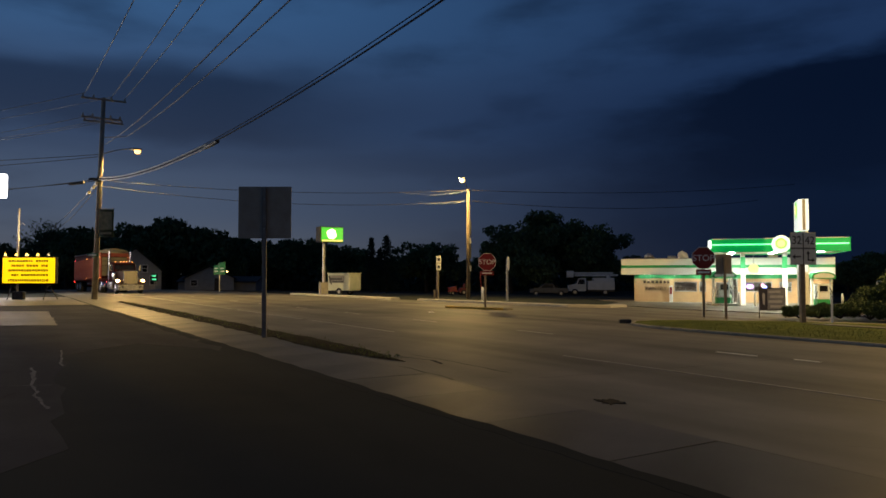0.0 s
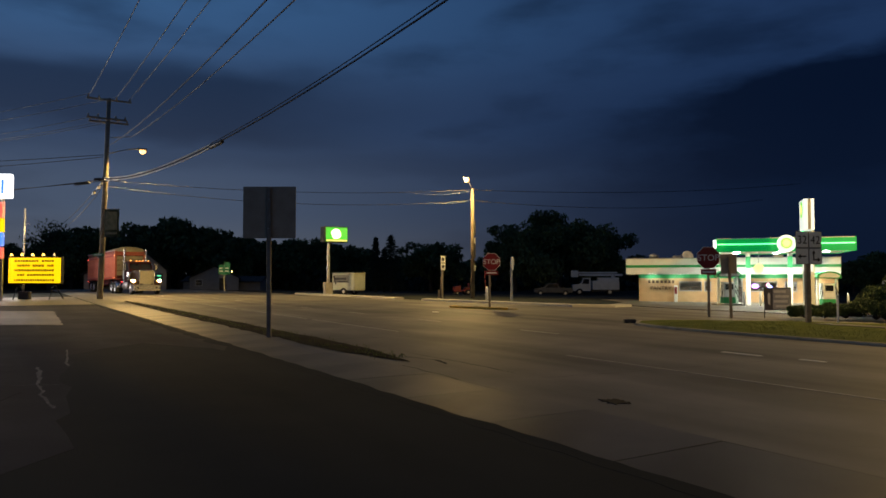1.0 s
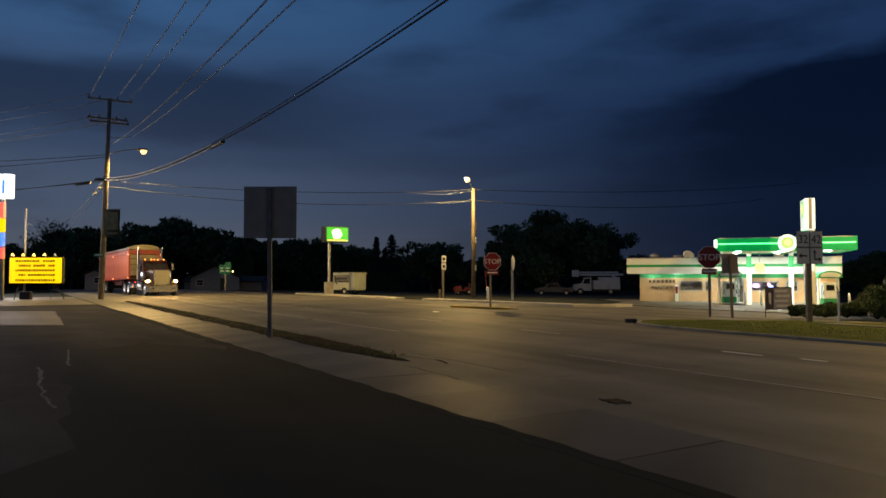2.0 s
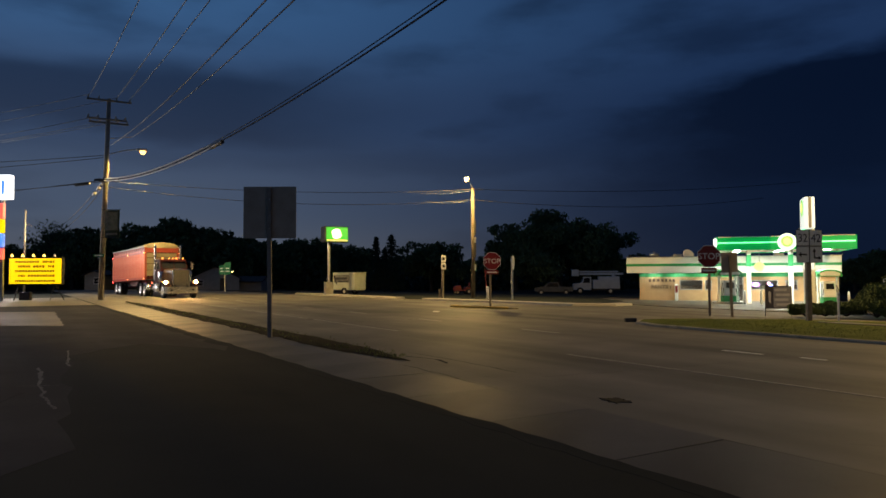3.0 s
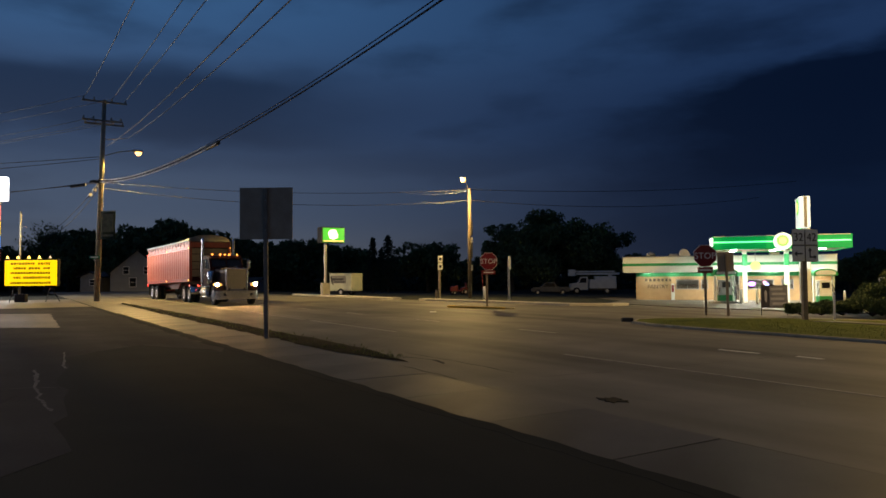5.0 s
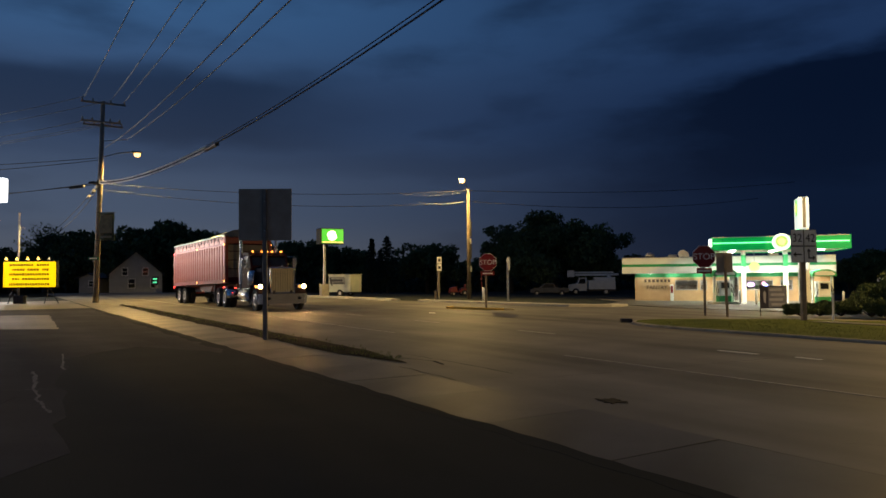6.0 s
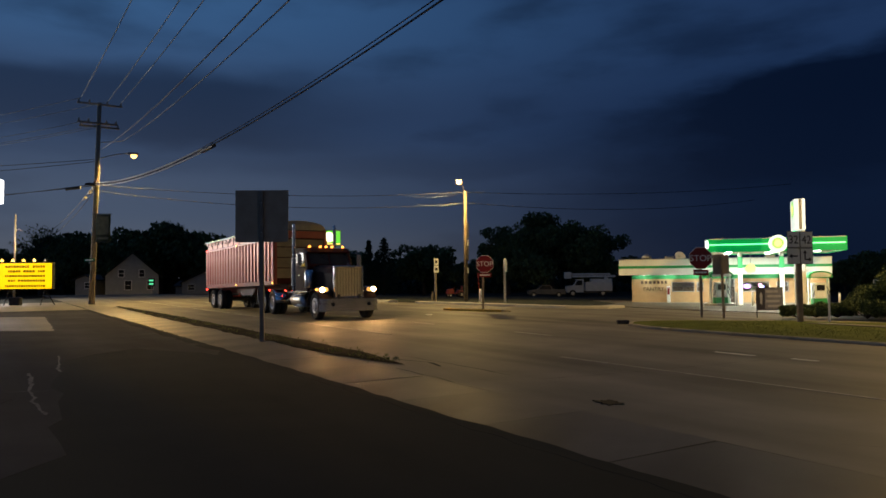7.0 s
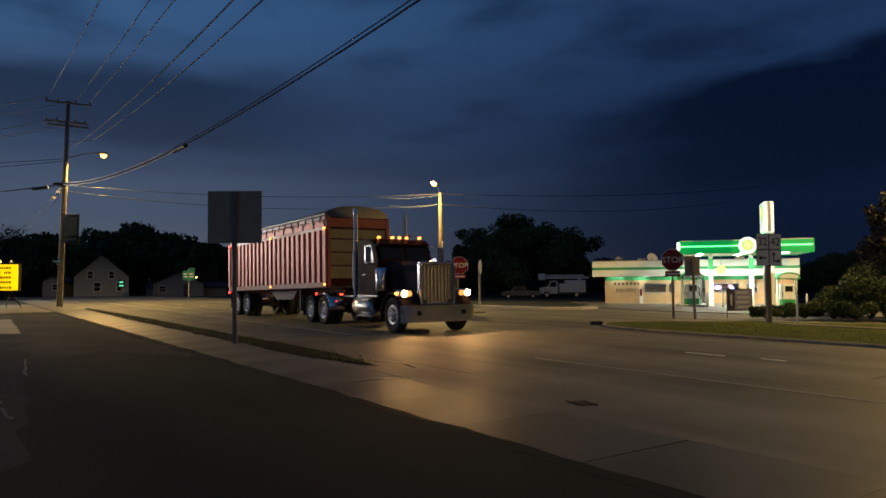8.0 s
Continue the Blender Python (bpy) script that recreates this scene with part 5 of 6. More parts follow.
def cargo_trailer():
    x, y = -8.75, 63.0
    t = thing("cargo_trailer", "small white vending trailer with printed side, parked", "trailer", pose(x, y, gz(x, y) + 0.03, 0, 0, -28))
    part("body", box(bmesh.new(), -1.25, 1.15, -0.85, 0.85, 0.42, 1.92, 0.06), VENDWHITE, t, "white sheet body")
    part("roof", box(bmesh.new(), -1.30, 1.20, -0.89, 0.89, 1.92, 1.99, 0.02), VENDWHITE, t)
    part("hatch", box(bmesh.new(), -1.1, 0.55, -0.872, -0.852, 1.10, 1.78, 0.006), noisy("hatch_grey", (0.10, 0.10, 0.10), (0.18, 0.18, 0.17), 3, 0.5), t)
    for k, (a, b, z0, z1) in enumerate(((-1.0, 0.3, 1.35, 1.55), (-0.7, 0.45, 1.15, 1.28))):
        part("letter_bar", box(bmesh.new(), a, b, -0.882, -0.873, z0, z1), SIGNBLACK, t)
    part("emblem", prism(bmesh.new(), [(-1.15, 1.7), (-0.85, 0.95), (-0.75, 0.95), (-0.95, 1.7)], "y", -0.890, -0.883), SIGNBLACK, t)
    part("rear_door", box(bmesh.new(), 1.152, 1.172, -0.72, 0.72, 0.5, 1.85, 0.006), VENDWHITE, t)
    part("chassis", box(bmesh.new(), -1.9, 1.15, -0.6, 0.6, 0.34, 0.42), DARKMETAL, t)
    part("drawbar", rod(bmesh.new(), (-1.2, 0, 0.38), (-2.2, 0, 0.38), 0.05, seg=8), DARKMETAL, t)
    for s in (-1, 1):
        w = part("wheel", lathe(bmesh.new(), [(0.16, -0.09), (0.30, -0.10), (0.33, -0.06), (0.33, 0.06), (0.30, 0.10), (0.16, 0.09)], "y", 20, (0, s * 0.80, 0.33)), RUBBER2, t, smooth=True)
        part("rim", rod(bmesh.new(), (0, s * 0.80 - 0.06, 0.33), (0, s * 0.80 + 0.06, 0.33), 0.17, seg=16), STEEL, w)


RUBBER2 = noisy("rubber_far", (0.014, 0.014, 0.014), (0.03, 0.03, 0.03), 6, 0.85)
cargo_trailer()


def far_wheel(t, x, y, r, w):
    q = part("wheel", lathe(bmesh.new(), [(r * 0.5, -w / 2), (r * 0.92, -w / 2), (r, -w * 0.3), (r, w * 0.3), (r * 0.92, w / 2), (r * 0.5, w / 2)], "y", 18, (x, y, r)), RUBBER2, t, smooth=True)
    part("rim", rod(bmesh.new(), (x, y - w * 0.35, r), (x, y + w * 0.35, r), r * 0.52, seg=14), STEEL, q)


def bucket_truck():
    x, y = 21.0, 101.0
    t = thing("bucket_truck", "white utility bucket truck with folded boom, parked", "truck", pose(x, y, gz(x, y) + 0.03, 0, 0, 174))
    part("chassis", box(bmesh.new(), -3.4, 3.1, -0.9, 0.9, 0.55, 0.85, 0.02), DARKMETAL, t)
    bm = bmesh.new()
    prism(bm, [(3.1, 0.6), (3.1, 1.45), (2.0, 1.6), (1.65, 2.45), (0.65, 2.45), (0.65, 0.6)], "y", -1.05, 1.05)
    part("cab", bm, VANWHITE, t, "white short-nosed cab")
    for s in (-1, 1):
        part("side_window", prism(bmesh.new(), [(1.85, 1.6), (1.58, 2.3), (0.85, 2.3), (0.85, 1.6)], "y", s * 1.052, s * 1.062), GLASS, t)
        part("locker", box(bmesh.new(), -3.3, 0.4, s * 1.1 - 0.15, s * 1.1 + 0.15, 0.8, 2.05, 0.03), VANWHITE, t, "white side locker")
        for ax in (2.2, -2.0):
            far_wheel(t, ax, s * 1.0, 0.48, 0.28)
    part("windscreen", box(bmesh.new(), -0.01, 0.01, -0.9, 0.9, -0.34, 0.34, 0, Matrix.Translation((1.84, 0, 2.04)) @ pose(0, 0, 0, 0, -22, 0)), GLASS, t)
    part("locker", box(bmesh.new(), -3.3, -0.4, -1.0, 1.0, 0.86, 2.5, 0.04), VANWHITE, t)
    part("turret", rod(bmesh.new(), (-2.6, 0, 2.4), (-2.6, 0, 3.0), 0.3, seg=14), VANWHITE, t)
    part("boom", box(bmesh.new(), -3.9, 2.2, -0.18, 0.18, 2.72, 3.02, 0.03), VANWHITE, t, "folded white boom")
    part("boom", box(bmesh.new(), -3.2, 2.6, -0.15, 0.15, 3.08, 3.30, 0.03), VANWHITE, t)
    part("bucket", box(bmesh.new(), 2.3, 3.3, -0.4, 0.4, 2.55, 3.5, 0.06), VANWHITE, t)


bucket_truck()


def parked_pickup():
    x, y = 14.6, 98.0
    t = thing("pickup_truck", "dark pickup parked beside the bucket truck", "truck", pose(x, y, gz(x, y) + 0.03, 0, 0, 176))
    col = noisy("pickup_paint", (0.05, 0.055, 0.06), (0.09, 0.095, 0.10), 2, 0.35, bump=0, coat=0.4)
    bm = bmesh.new()
    prism(bm, [(2.6, 0.45), (2.6, 0.95), (1.3, 1.08), (0.7, 1.70), (-0.6, 1.72), (-0.8, 1.08), (-2.6, 1.08), (-2.6, 0.45)], "y", -0.92, 0.92)
    bmesh.ops.bevel(bm, geom=bm.edges[:], offset=0.05, segments=2, affect="EDGES")
    part("body", bm, col, t)
    for s in (-1, 1):
        part("side_window", prism(bmesh.new(), [(1.05, 1.12), (0.62, 1.62), (-0.52, 1.62), (-0.66, 1.12)], "y", s * 0.922, s * 0.93), GLASS, t)
        for ax in (1.75, -1.65):
            far_wheel(t, ax, s * 0.86, 0.38, 0.25)


parked_pickup()


def parked_van():
    x, y = 38.4, 58.0
    t = thing("van", "white van parked beyond the bushes", "van", pose(x, y, gz(x, y) + 0.03, 0, 0, 8))
    bm = bmesh.new()
    prism(bm, [(2.4, 0.4), (2.4, 0.95), (1.6, 1.15), (1.1, 1.95), (-2.4, 2.0), (-2.5, 0.4)], "y", -0.95, 0.95)
    bmesh.ops.bevel(bm, geom=bm.edges[:], offset=0.06, segments=2, affect="EDGES")
    part("body", bm, FASCIA, t)
    for s in (-1, 1):
        part("side_window", prism(bmesh.new(), [(1.45, 1.2), (1.02, 1.8), (0.2, 1.8), (0.2, 1.2)], "y", s * 0.952, s * 0.962), GLASS, t)
        for ax in (1.6, -1.5):
            far_wheel(t, ax, s * 0.88, 0.36, 0.22)


parked_van()


MOWERRED = noisy("mower_red", (0.10, 0.012, 0.010), (0.15, 0.02, 0.016), 3, 0.5)


def lawn_tractor():
    x, y = 1.5, 74.0
    t = thing("lawn_tractor", "small red ride-on lawn tractor in the rear lot", "tractor", pose(x, y, gz(x, y) + 0.03, 0, 0, 200))
    bm = bmesh.new()
    prism(bm, [(0.9, 0.35), (0.9, 0.82), (0.25, 0.92), (0.2, 0.45), (-0.2, 0.45), (-0.25, 0.7), (-0.8, 0.75), (-0.85, 0.35)], "y", -0.32, 0.32)
    part("body", bm, MOWERRED, t)
    part("seat", box(bmesh.new(), -0.75, -0.3, -0.22, 0.22, 0.75, 0.83, 0.03), DARKMETAL, t)
    part("backrest", box(bmesh.new(), -0.82, -0.72, -0.22, 0.22, 0.8, 1.2, 0.03), MOWERRED, t)
    part("steering_wheel", rod(bmesh.new(), (0.12, 0, 0.9), (0.0, 0, 1.08), 0.02, seg=6), DARKMETAL, t)
    for s in (-1, 1):
        far_wheel(t, -0.55, s * 0.42, 0.28, 0.24)
        far_wheel(t, 0.65, s * 0.40, 0.19, 0.15)


lawn_tractor()


def gabled(name, label, x, y, turn, w, d, eave, ridge, wins, wallm=None, category="house", door=True):
    """A gabled building, its gable front towards -y of its own space."""
    z = gz(x, y)
    t = thing(name, label, category, pose(x, y, z, 0, 0, turn))
    bm = bmesh.new()
    prism(bm, [(-w / 2, -0.3), (w / 2, -0.3), (w / 2, eave), (0, ridge), (-w / 2, eave)], "y", 0, d)
    wl = part("wall", bm, wallm or WALLWHITE, t)
    for s in (-1, 1):
        bm = bmesh.new()
        o = 0.35
        sl = (ridge - eave) / (w / 2)
        prism(bm, [(s * 0.0, ridge + 0.02), (s * (w / 2 + o), eave - o * sl + 0.02), (s * (w / 2 + o), eave - o * sl + 0.16), (0, ridge + 0.16)], "y", -0.3, d + 0.3)
        part("roof", bm, ROOFING, t, "dark shingle roof slope")
    for k, (wx, wz, ww, wh) in enumerate(wins):
        f = part("window", box(bmesh.new(), wx - ww / 2 - 0.06, wx + ww / 2 + 0.06, -0.05, -0.003, wz - 0.06, wz + wh + 0.06, 0.006), SIGNWHITE, t)
        part("pane", box(bmesh.new(), wx - ww / 2, wx + ww / 2, -0.062, -0.052, wz, wz + wh / 2 - 0.02), GLASS, f)
        part("pane", box(bmesh.new(), wx - ww / 2, wx + ww / 2, -0.062, -0.052, wz + wh / 2 + 0.02, wz + wh), GLASS, f)
    # lap siding lines
    if door:
        dr = part("door", box(bmesh.new(), w * 0.1, w * 0.1 + 0.9, -0.05, -0.003, 0.0, 2.0, 0.01), DARKMETAL, t)
    return t


gabled("house", "white gabled house with dark windows across the highway", -39.2, 90.0, 24, 6.2, 10, 2.5, 5.25, [(-1.3, 2.3, 0.6, 0.9), (1.1, 2.3, 0.6, 0.9), (-0.5, 0.7, 0.75, 1.1), (2.1, 0.7, 0.7, 1.1)], door=False)
gabled("garage", "low pale gabled outbuilding beside the house", -35.0, 106.0, 18, 7.0, 9, 2.0, 3.7, [(-2.2, 0.9, 0.9, 0.8)], noisy("grey_siding", (0.26, 0.27, 0.25), (0.34, 0.35, 0.33), 1.5, 0.8))
gabled("shed", "long low grey shed behind the highway", -29.0, 112.0, 90, 5.0, 12, 1.6, 2.3, [], noisy("shed_siding", (0.16, 0.16, 0.155), (0.22, 0.22, 0.21), 1.5, 0.8), "shed", False)
gabled("shed", "small grey shed beside the white house", -45.2, 90.0, 4, 2.4, 4, 2.0, 2.5, [(0.3, 0.9, 0.6, 0.7)], noisy("annex_siding", (0.20, 0.20, 0.195), (0.28, 0.28, 0.27), 1.5, 0.8), "shed", False)
t = thing("led_sign", "small green lit sign in front of the house", "sign", pose(-34.3, 84.0, 0))
part("case", box(bmesh.new(), -0.36, 0.36, -0.02, 0.1, 0.95, 1.9, 0.02), DARKMETAL, t)
for z in (1.15, 1.55):
    part("lit_bar", box(bmesh.new(), -0.26, 0.22, -0.032, -0.021, z, z + 0.16), glow("led_green_glow", (0.05, 0.7, 0.30), 1.4) if "led_green_glow" not in bpy.data.materials else bpy.data.materials["led_green_glow"], t)
part("post", rod(bmesh.new(), (0, 0.04, 0), (0, 0.04, 0.96), 0.05, seg=8), STEEL, t)


# ------------------------------------------------------------------ trees and bushes
def leaf_cloud(bm_v, bm_f, c, rad, count, size, flat=1.0):
    for k in range(count):
        while True:
            p = Vector((random.uniform(-1, 1), random.uniform(-1, 1), random.uniform(-1, 1)))
            if 0.25 < p.length < 1:
                break
        p = c + Vector((p.x * rad, p.y * rad, p.z * rad * flat))
        s = size * random.uniform(0.6, 1.4)
        q = Euler((random.uniform(0, 6.3), random.uniform(0, 6.3), random.uniform(0, 6.3))).to_matrix()
        b = len(bm_v)
        bm_v += [tuple(p + q @ Vector(v)) for v in ((-s, 0, 0), (0, -s * 0.5, 0.1 * s), (s, 0, 0), (0, s * 0.5, 0.1 * s))]
        bm_f.append((b, b + 1, b + 2, b + 3))


def limb(bm, a, b, r0, r1):
    rod(bm, a, b, r0, r1, 7)


def tree(name, label, x, y, h, spread, seed, leaves=5200, trunk_h=0.22, dense=1.0, size=0.24, material=None):
    random.seed(seed)
    z = gz(x, y) - 0.1
    t = thing(name, label, "tree", pose(x, y, z))
    bm = bmesh.new()
    v, f = [], []
    top = Vector((random.uniform(-0.3, 0.3), random.uniform(-0.3, 0.3), h * 0.72))
    limb(bm, (0, 0, 0), (top.x * 0.3, top.y * 0.3, h * trunk_h), h * 0.035, h * 0.028)
    limb(bm, (top.x * 0.3, top.y * 0.3, h * trunk_h), top, h * 0.028, h * 0.008)
    n = 20
    for k in range(n):
        a = 2.4 * k + random.uniform(-0.4, 0.4)
        zz = h * (trunk_h + (0.70 - trunk_h) * (k + 0.5) / n)
        reach = spread * math.sin(math.pi * (0.20 + 0.72 * (k + 0.5) / n)) ** 0.75 * random.uniform(0.6, 1.0)
        base = Vector((0, 0, zz * 0.92))
        end = Vector((reach * math.cos(a), reach * math.sin(a), zz + h * random.uniform(0.05, 0.20)))
        limb(bm, base, base.lerp(end, 0.5) + Vector((0, 0, 0.02 * h)), h * 0.012, h * 0.007)
        limb(bm, base.lerp(end, 0.5) + Vector((0, 0, 0.02 * h)), end, h * 0.007, h * 0.002)
        for j in range(4):
            c = base.lerp(end, random.uniform(0.55, 1.05)) + Vector((random.gauss(0, 1), random.gauss(0, 1), random.gauss(0, 0.7))) * spread * 0.14
            leaf_cloud(v, f, c, spread * random.uniform(0.16, 0.30), int(leaves * dense / (n * 4 + 8)), size, 0.8)
    for j in range(8):
        c = top + Vector((random.gauss(0, 0.28) * spread, random.gauss(0, 0.28) * spread, h * random.uniform(-0.04, 0.20)))
        leaf_cloud(v, f, c, spread * 0.20, int(leaves * dense / (n * 4 + 8)), size, 0.8)
    part("trunk", bm, BARK, t)
    me = bpy.data.meshes.new("crown")
    me.from_pydata(v, [], f)
    me.materials.append(material or LEAF)
    c = new("crown", me)
    c.parent = t
    return t


def conifer(x, y, h, spread, seed, label):
    random.seed(seed)
    t = thing("conifer_tree", label, "tree", pose(x, y, gz(x, y) - 0.1))
    part("trunk", rod(bmesh.new(), (0, 0, 0), (0, 0, h), h * 0.022, 0.03, 8), BARK, t)
    v, f = [], []
    for k in range(70):
        q = k / 69
        z = h * (0.12 + 0.87 * q)
        R = spread * (1 - q) ** 0.8 * random.uniform(0.55, 1.1) + 0.15
        a = 2.4 * k
        for j in range(26):
            s = (j + 1) / 26
            p = Vector((R * s * math.cos(a), R * s * math.sin(a), z - 0.20 * R * s + 0.1 * R * s * s))
            leaf_cloud(v, f, p, 0.16 + 0.1 * (1 - s), 2, 0.17, 0.6)
    me = bpy.data.meshes.new("crown")
    me.from_pydata(v, [], f)
    me.materials.append(NEEDLE)
    c = new("crown", me)
    c.parent = t
    return t


def place(u, top, Y):
    """World x and height of a tree whose top stands at this bearing."""
    return (u - 784) / 1250 * Y, 1.54 + (490 - top) / 1250 * Y


T1 = tree("broadleaf_tree", "large dark broadleaf tree behind the rear lot", 17.7, 112, 13.4, 8.0, 11, 26000, size=0.25)
T2 = tree("broadleaf_tree", "large dark broadleaf tree behind the rear lot", 24.0, 117, 11.6, 6.6, 12, 20000, size=0.25)
T3 = tree("broadleaf_tree", "large dark broadleaf tree behind the rear lot", 11.2, 117, 11.8, 5.3, 13, 14000, size=0.25)
T4 = tree("broadleaf_tree", "dark broadleaf tree in the far tree line", *((-38, 120)), 11.2, 5.2, 14, 8000, size=0.30)
T5 = tree("broadleaf_tree", "dark broadleaf tree in the far tree line", -54, 108, 9.6, 5.6, 15, 8000, size=0.30)
T6 = tree("bare_tree", "thin half-bare tree against the dusk sky", -63.2, 112, 12.6, 4.6, 16, 1300, size=0.20)
rng = random.Random(5)
line = [(288, 384, 122), (262, 398, 124), (310, 396, 124), (118, 408, 118), (150, 402, 116), (215, 418, 130), (240, 412, 128), (330, 406, 130), (365, 412, 132), (398, 418, 130), (430, 420, 132), (465, 426, 134), (500, 424, 132),
        (535, 424, 134), (565, 428, 136), (600, 436, 140), (632, 440, 142), (712, 452, 140), (735, 448, 138), (755, 430, 118), (790, 458, 140), (820, 462, 138), (845, 456, 135), (15, 440, 120), (40, 438, 122), (-20, 430, 120),
        (1125, 452, 120), (1500, 462, 110), (1530, 452, 112), (1560, 446, 108), (1600, 440, 106), (1650, 436, 106), (1720, 430, 100), (-70, 425, 120), (1450, 464, 118), (1400, 466, 120), (1330, 466, 122), (1270, 466, 120), (1200, 462, 124)]
for k, (u, top, Y) in enumerate(line):
    src = (T4, T5)[k % 2]
    h = 11.2 if k % 2 == 0 else 9.6
    x, zt = place(u, top, Y)
    z = gz(x, Y) - 0.1
    s = (zt - z) / (h * 0.93)
    o = copy_thing(src, pose(x, Y, z, 0, 0, rng.uniform(0, 360)))
    o.scale = (s * rng.uniform(0.95, 1.25), s * 1.1, s)
for u, top, Y, sp, sd in ((657, 420, 112, 1.9, 31), (684, 416, 112, 3.8, 32), (672, 440, 116, 2.0, 33), (772, 450, 118, 2.0, 34)):
    x, zt = place(u, top, Y)
    conifer(x, Y, zt - gz(x, Y), sp, sd, "dark ragged conifer against the sky")


def woods():
    """Low brush that closes the foot of the far tree line."""
    random.seed(77)
    v, f = [], []
    for k in range(900):
        u = random.uniform(-500, 2100)
        Y = random.uniform(128, 150)
        x = (u - 784) / 1250 * Y
        h = random.uniform(1.5, 4.6) if u > 560 else random.uniform(2.0, 6.5)
        leaf_cloud(v, f, Vector((x, Y, gz(x, Y) + h * 0.45)), h * 0.6, 46, 0.55, 0.9)
    me = bpy.data.meshes.new("far_woods")
    me.from_pydata(v, [], f)
    me.materials.append(NEEDLE)
    tagged(new("far_woods", me), "dark brush at the foot of the far trees", "woods", "", "stuff")


woods()


def bush(x, y, r, h, seed, label, size=0.045, count=8000):
    random.seed(seed)
    z = gz(x, y) + 0.08
    t = thing("bush", label, "bush", pose(x, y, z), "bushes by the verge")
    bm = bmesh.new()
    v, f = [], []
    for k in range(9):
        a = 2.4 * k
        q = random.uniform(0.45, 1.0)
        e = Vector((r * q * math.cos(a), r * q * math.sin(a), h * random.uniform(0.35, 1.0)))
        rod(bm, (0, 0, 0), e, 0.025, 0.008, 5)
        leaf_cloud(v, f, e * random.uniform(0.8, 1.0), r * random.uniform(0.25, 0.5), count // 14, size, h / r * 0.7)
    for k in range(5):
        leaf_cloud(v, f, Vector((random.gauss(0, r * 0.3), random.gauss(0, r * 0.3), h * 0.62)), r * 0.45, count // 14, size, h / r * 0.6)
    part("woody_base", bm, BARK, t)
    me = bpy.data.meshes.new("leaves")
    me.from_pydata(v, [], f)
    me.materials.append(BUSHLEAF)
    c = new("leaves", me)
    c.parent = t


for k, (x, y, r, h) in enumerate(((13.9, 27.6, 0.7, 0.42), (14.8, 27.9, 0.8, 0.55), (15.7, 28.0, 0.85, 0.62), (16.4, 27.2, 0.9, 0.8), (17.2, 28.0, 1.0, 1.25), (18.0, 27.4, 1.1, 1.5),
                                  (19.2, 28.2, 1.4, 1.95), (20.6, 27.8, 1.2, 1.55), (18.9, 29.6, 1.2, 1.6), (22.6, 27.0, 1.5, 2.0), (16.9, 26.6, 0.7, 0.6), (18.6, 26.4, 0.8, 0.9), (21.8, 28.4, 1.3, 1.6))):
    bush(x, y, r, h, 100 + k, "low dark spreading juniper bush" if h < 0.7 else "rounded leafy bush at the verge's back")
tree("broadleaf_tree", "small dark brownish-leaved tree beside the verge", 20.9, 29.6, 6.2, 1.7, 41, 6000, 0.2, 1.0, 0.10, noisy("red_leaf", (0.013, 0.014, 0.006), (0.030, 0.026, 0.011), 0.8, 0.75, bump=0, island=0.4))

# ------------------------------------------------------------------ lorry
CHROME = noisy("chrome", (0.62, 0.62, 0.63), (0.75, 0.75, 0.76), 6.0, 0.22, 1.0, bump=0.03)
DARKPAINT = noisy("maroon_paint", (0.022, 0.006, 0.007), (0.036, 0.010, 0.011), 2.0, 0.5, bump=0.01, coat=0.0)
HOODPAINT = noisy("grey_paint", (0.045, 0.030, 0.028), (0.075, 0.052, 0.046), 2.0, 0.22, bump=0.01, coat=0.0)
for ma in (DARKPAINT, HOODPAINT):
    ma.node_tree.nodes["Principled BSDF"].inputs["Specular IOR Level"].default_value = 0.03
RUBBER = noisy("tyre_rubber", (0.014, 0.014, 0.014), (0.035, 0.034, 0.032), 6.0, 0.85, bump=0.4)
RIMALLOY = noisy("polished_alloy", (0.50, 0.50, 0.50), (0.66, 0.66, 0.66), 8.0, 0.28, 1.0, bump=0.05)
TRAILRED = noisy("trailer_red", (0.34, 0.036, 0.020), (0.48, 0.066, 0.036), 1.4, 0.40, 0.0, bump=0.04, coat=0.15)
# rib red lightened to carry the sheen seen on the ribs
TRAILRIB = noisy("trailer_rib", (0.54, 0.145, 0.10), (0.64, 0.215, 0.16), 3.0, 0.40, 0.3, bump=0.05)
# trailer red darkened for shade: between ribs, on frame rails and hopper
TRAILSHADE = noisy("trailer_shade_red", (0.09, 0.010, 0.007), (0.14, 0.018, 0.011), 1.4, 0.5, bump=0.06)
# darker copy of the trailer red, with the front's shade in the colour
FRONTSHADE = noisy("front_shade_red", (0.16, 0.022, 0.014), (0.24, 0.036, 0.022), 1.4, 0.5, bump=0.06)
BOARD = noisy("beige_board", (0.11, 0.098, 0.065), (0.18, 0.16, 0.11), 2.5, 0.7)
TARP = noisy("tarpaulin", (0.17, 0.15, 0.10), (0.26, 0.23, 0.16), 1.5, 0.75, bump=0.4, fine=8)
FRAMEBLACK = noisy("chassis_black", (0.012, 0.012, 0.012), (0.03, 0.03, 0.03), 4.0, 0.6)
MESHGRILLE = noisy("grille_mesh", (0.26, 0.24, 0.20), (0.38, 0.36, 0.30), 12.0, 0.5, 0.5, bump=0.5, fine=90)
HEADLAMP = glow("headlamp_glow", (1.0, 0.52, 0.18), 2000.0)
# reflector ring and inner lamp glow by themselves, painting the headlamp's warm halo
REFLECTOR = glow("reflector_glow", (1.0, 0.50, 0.14), 2.6, (0.03, 0.02, 0.01))
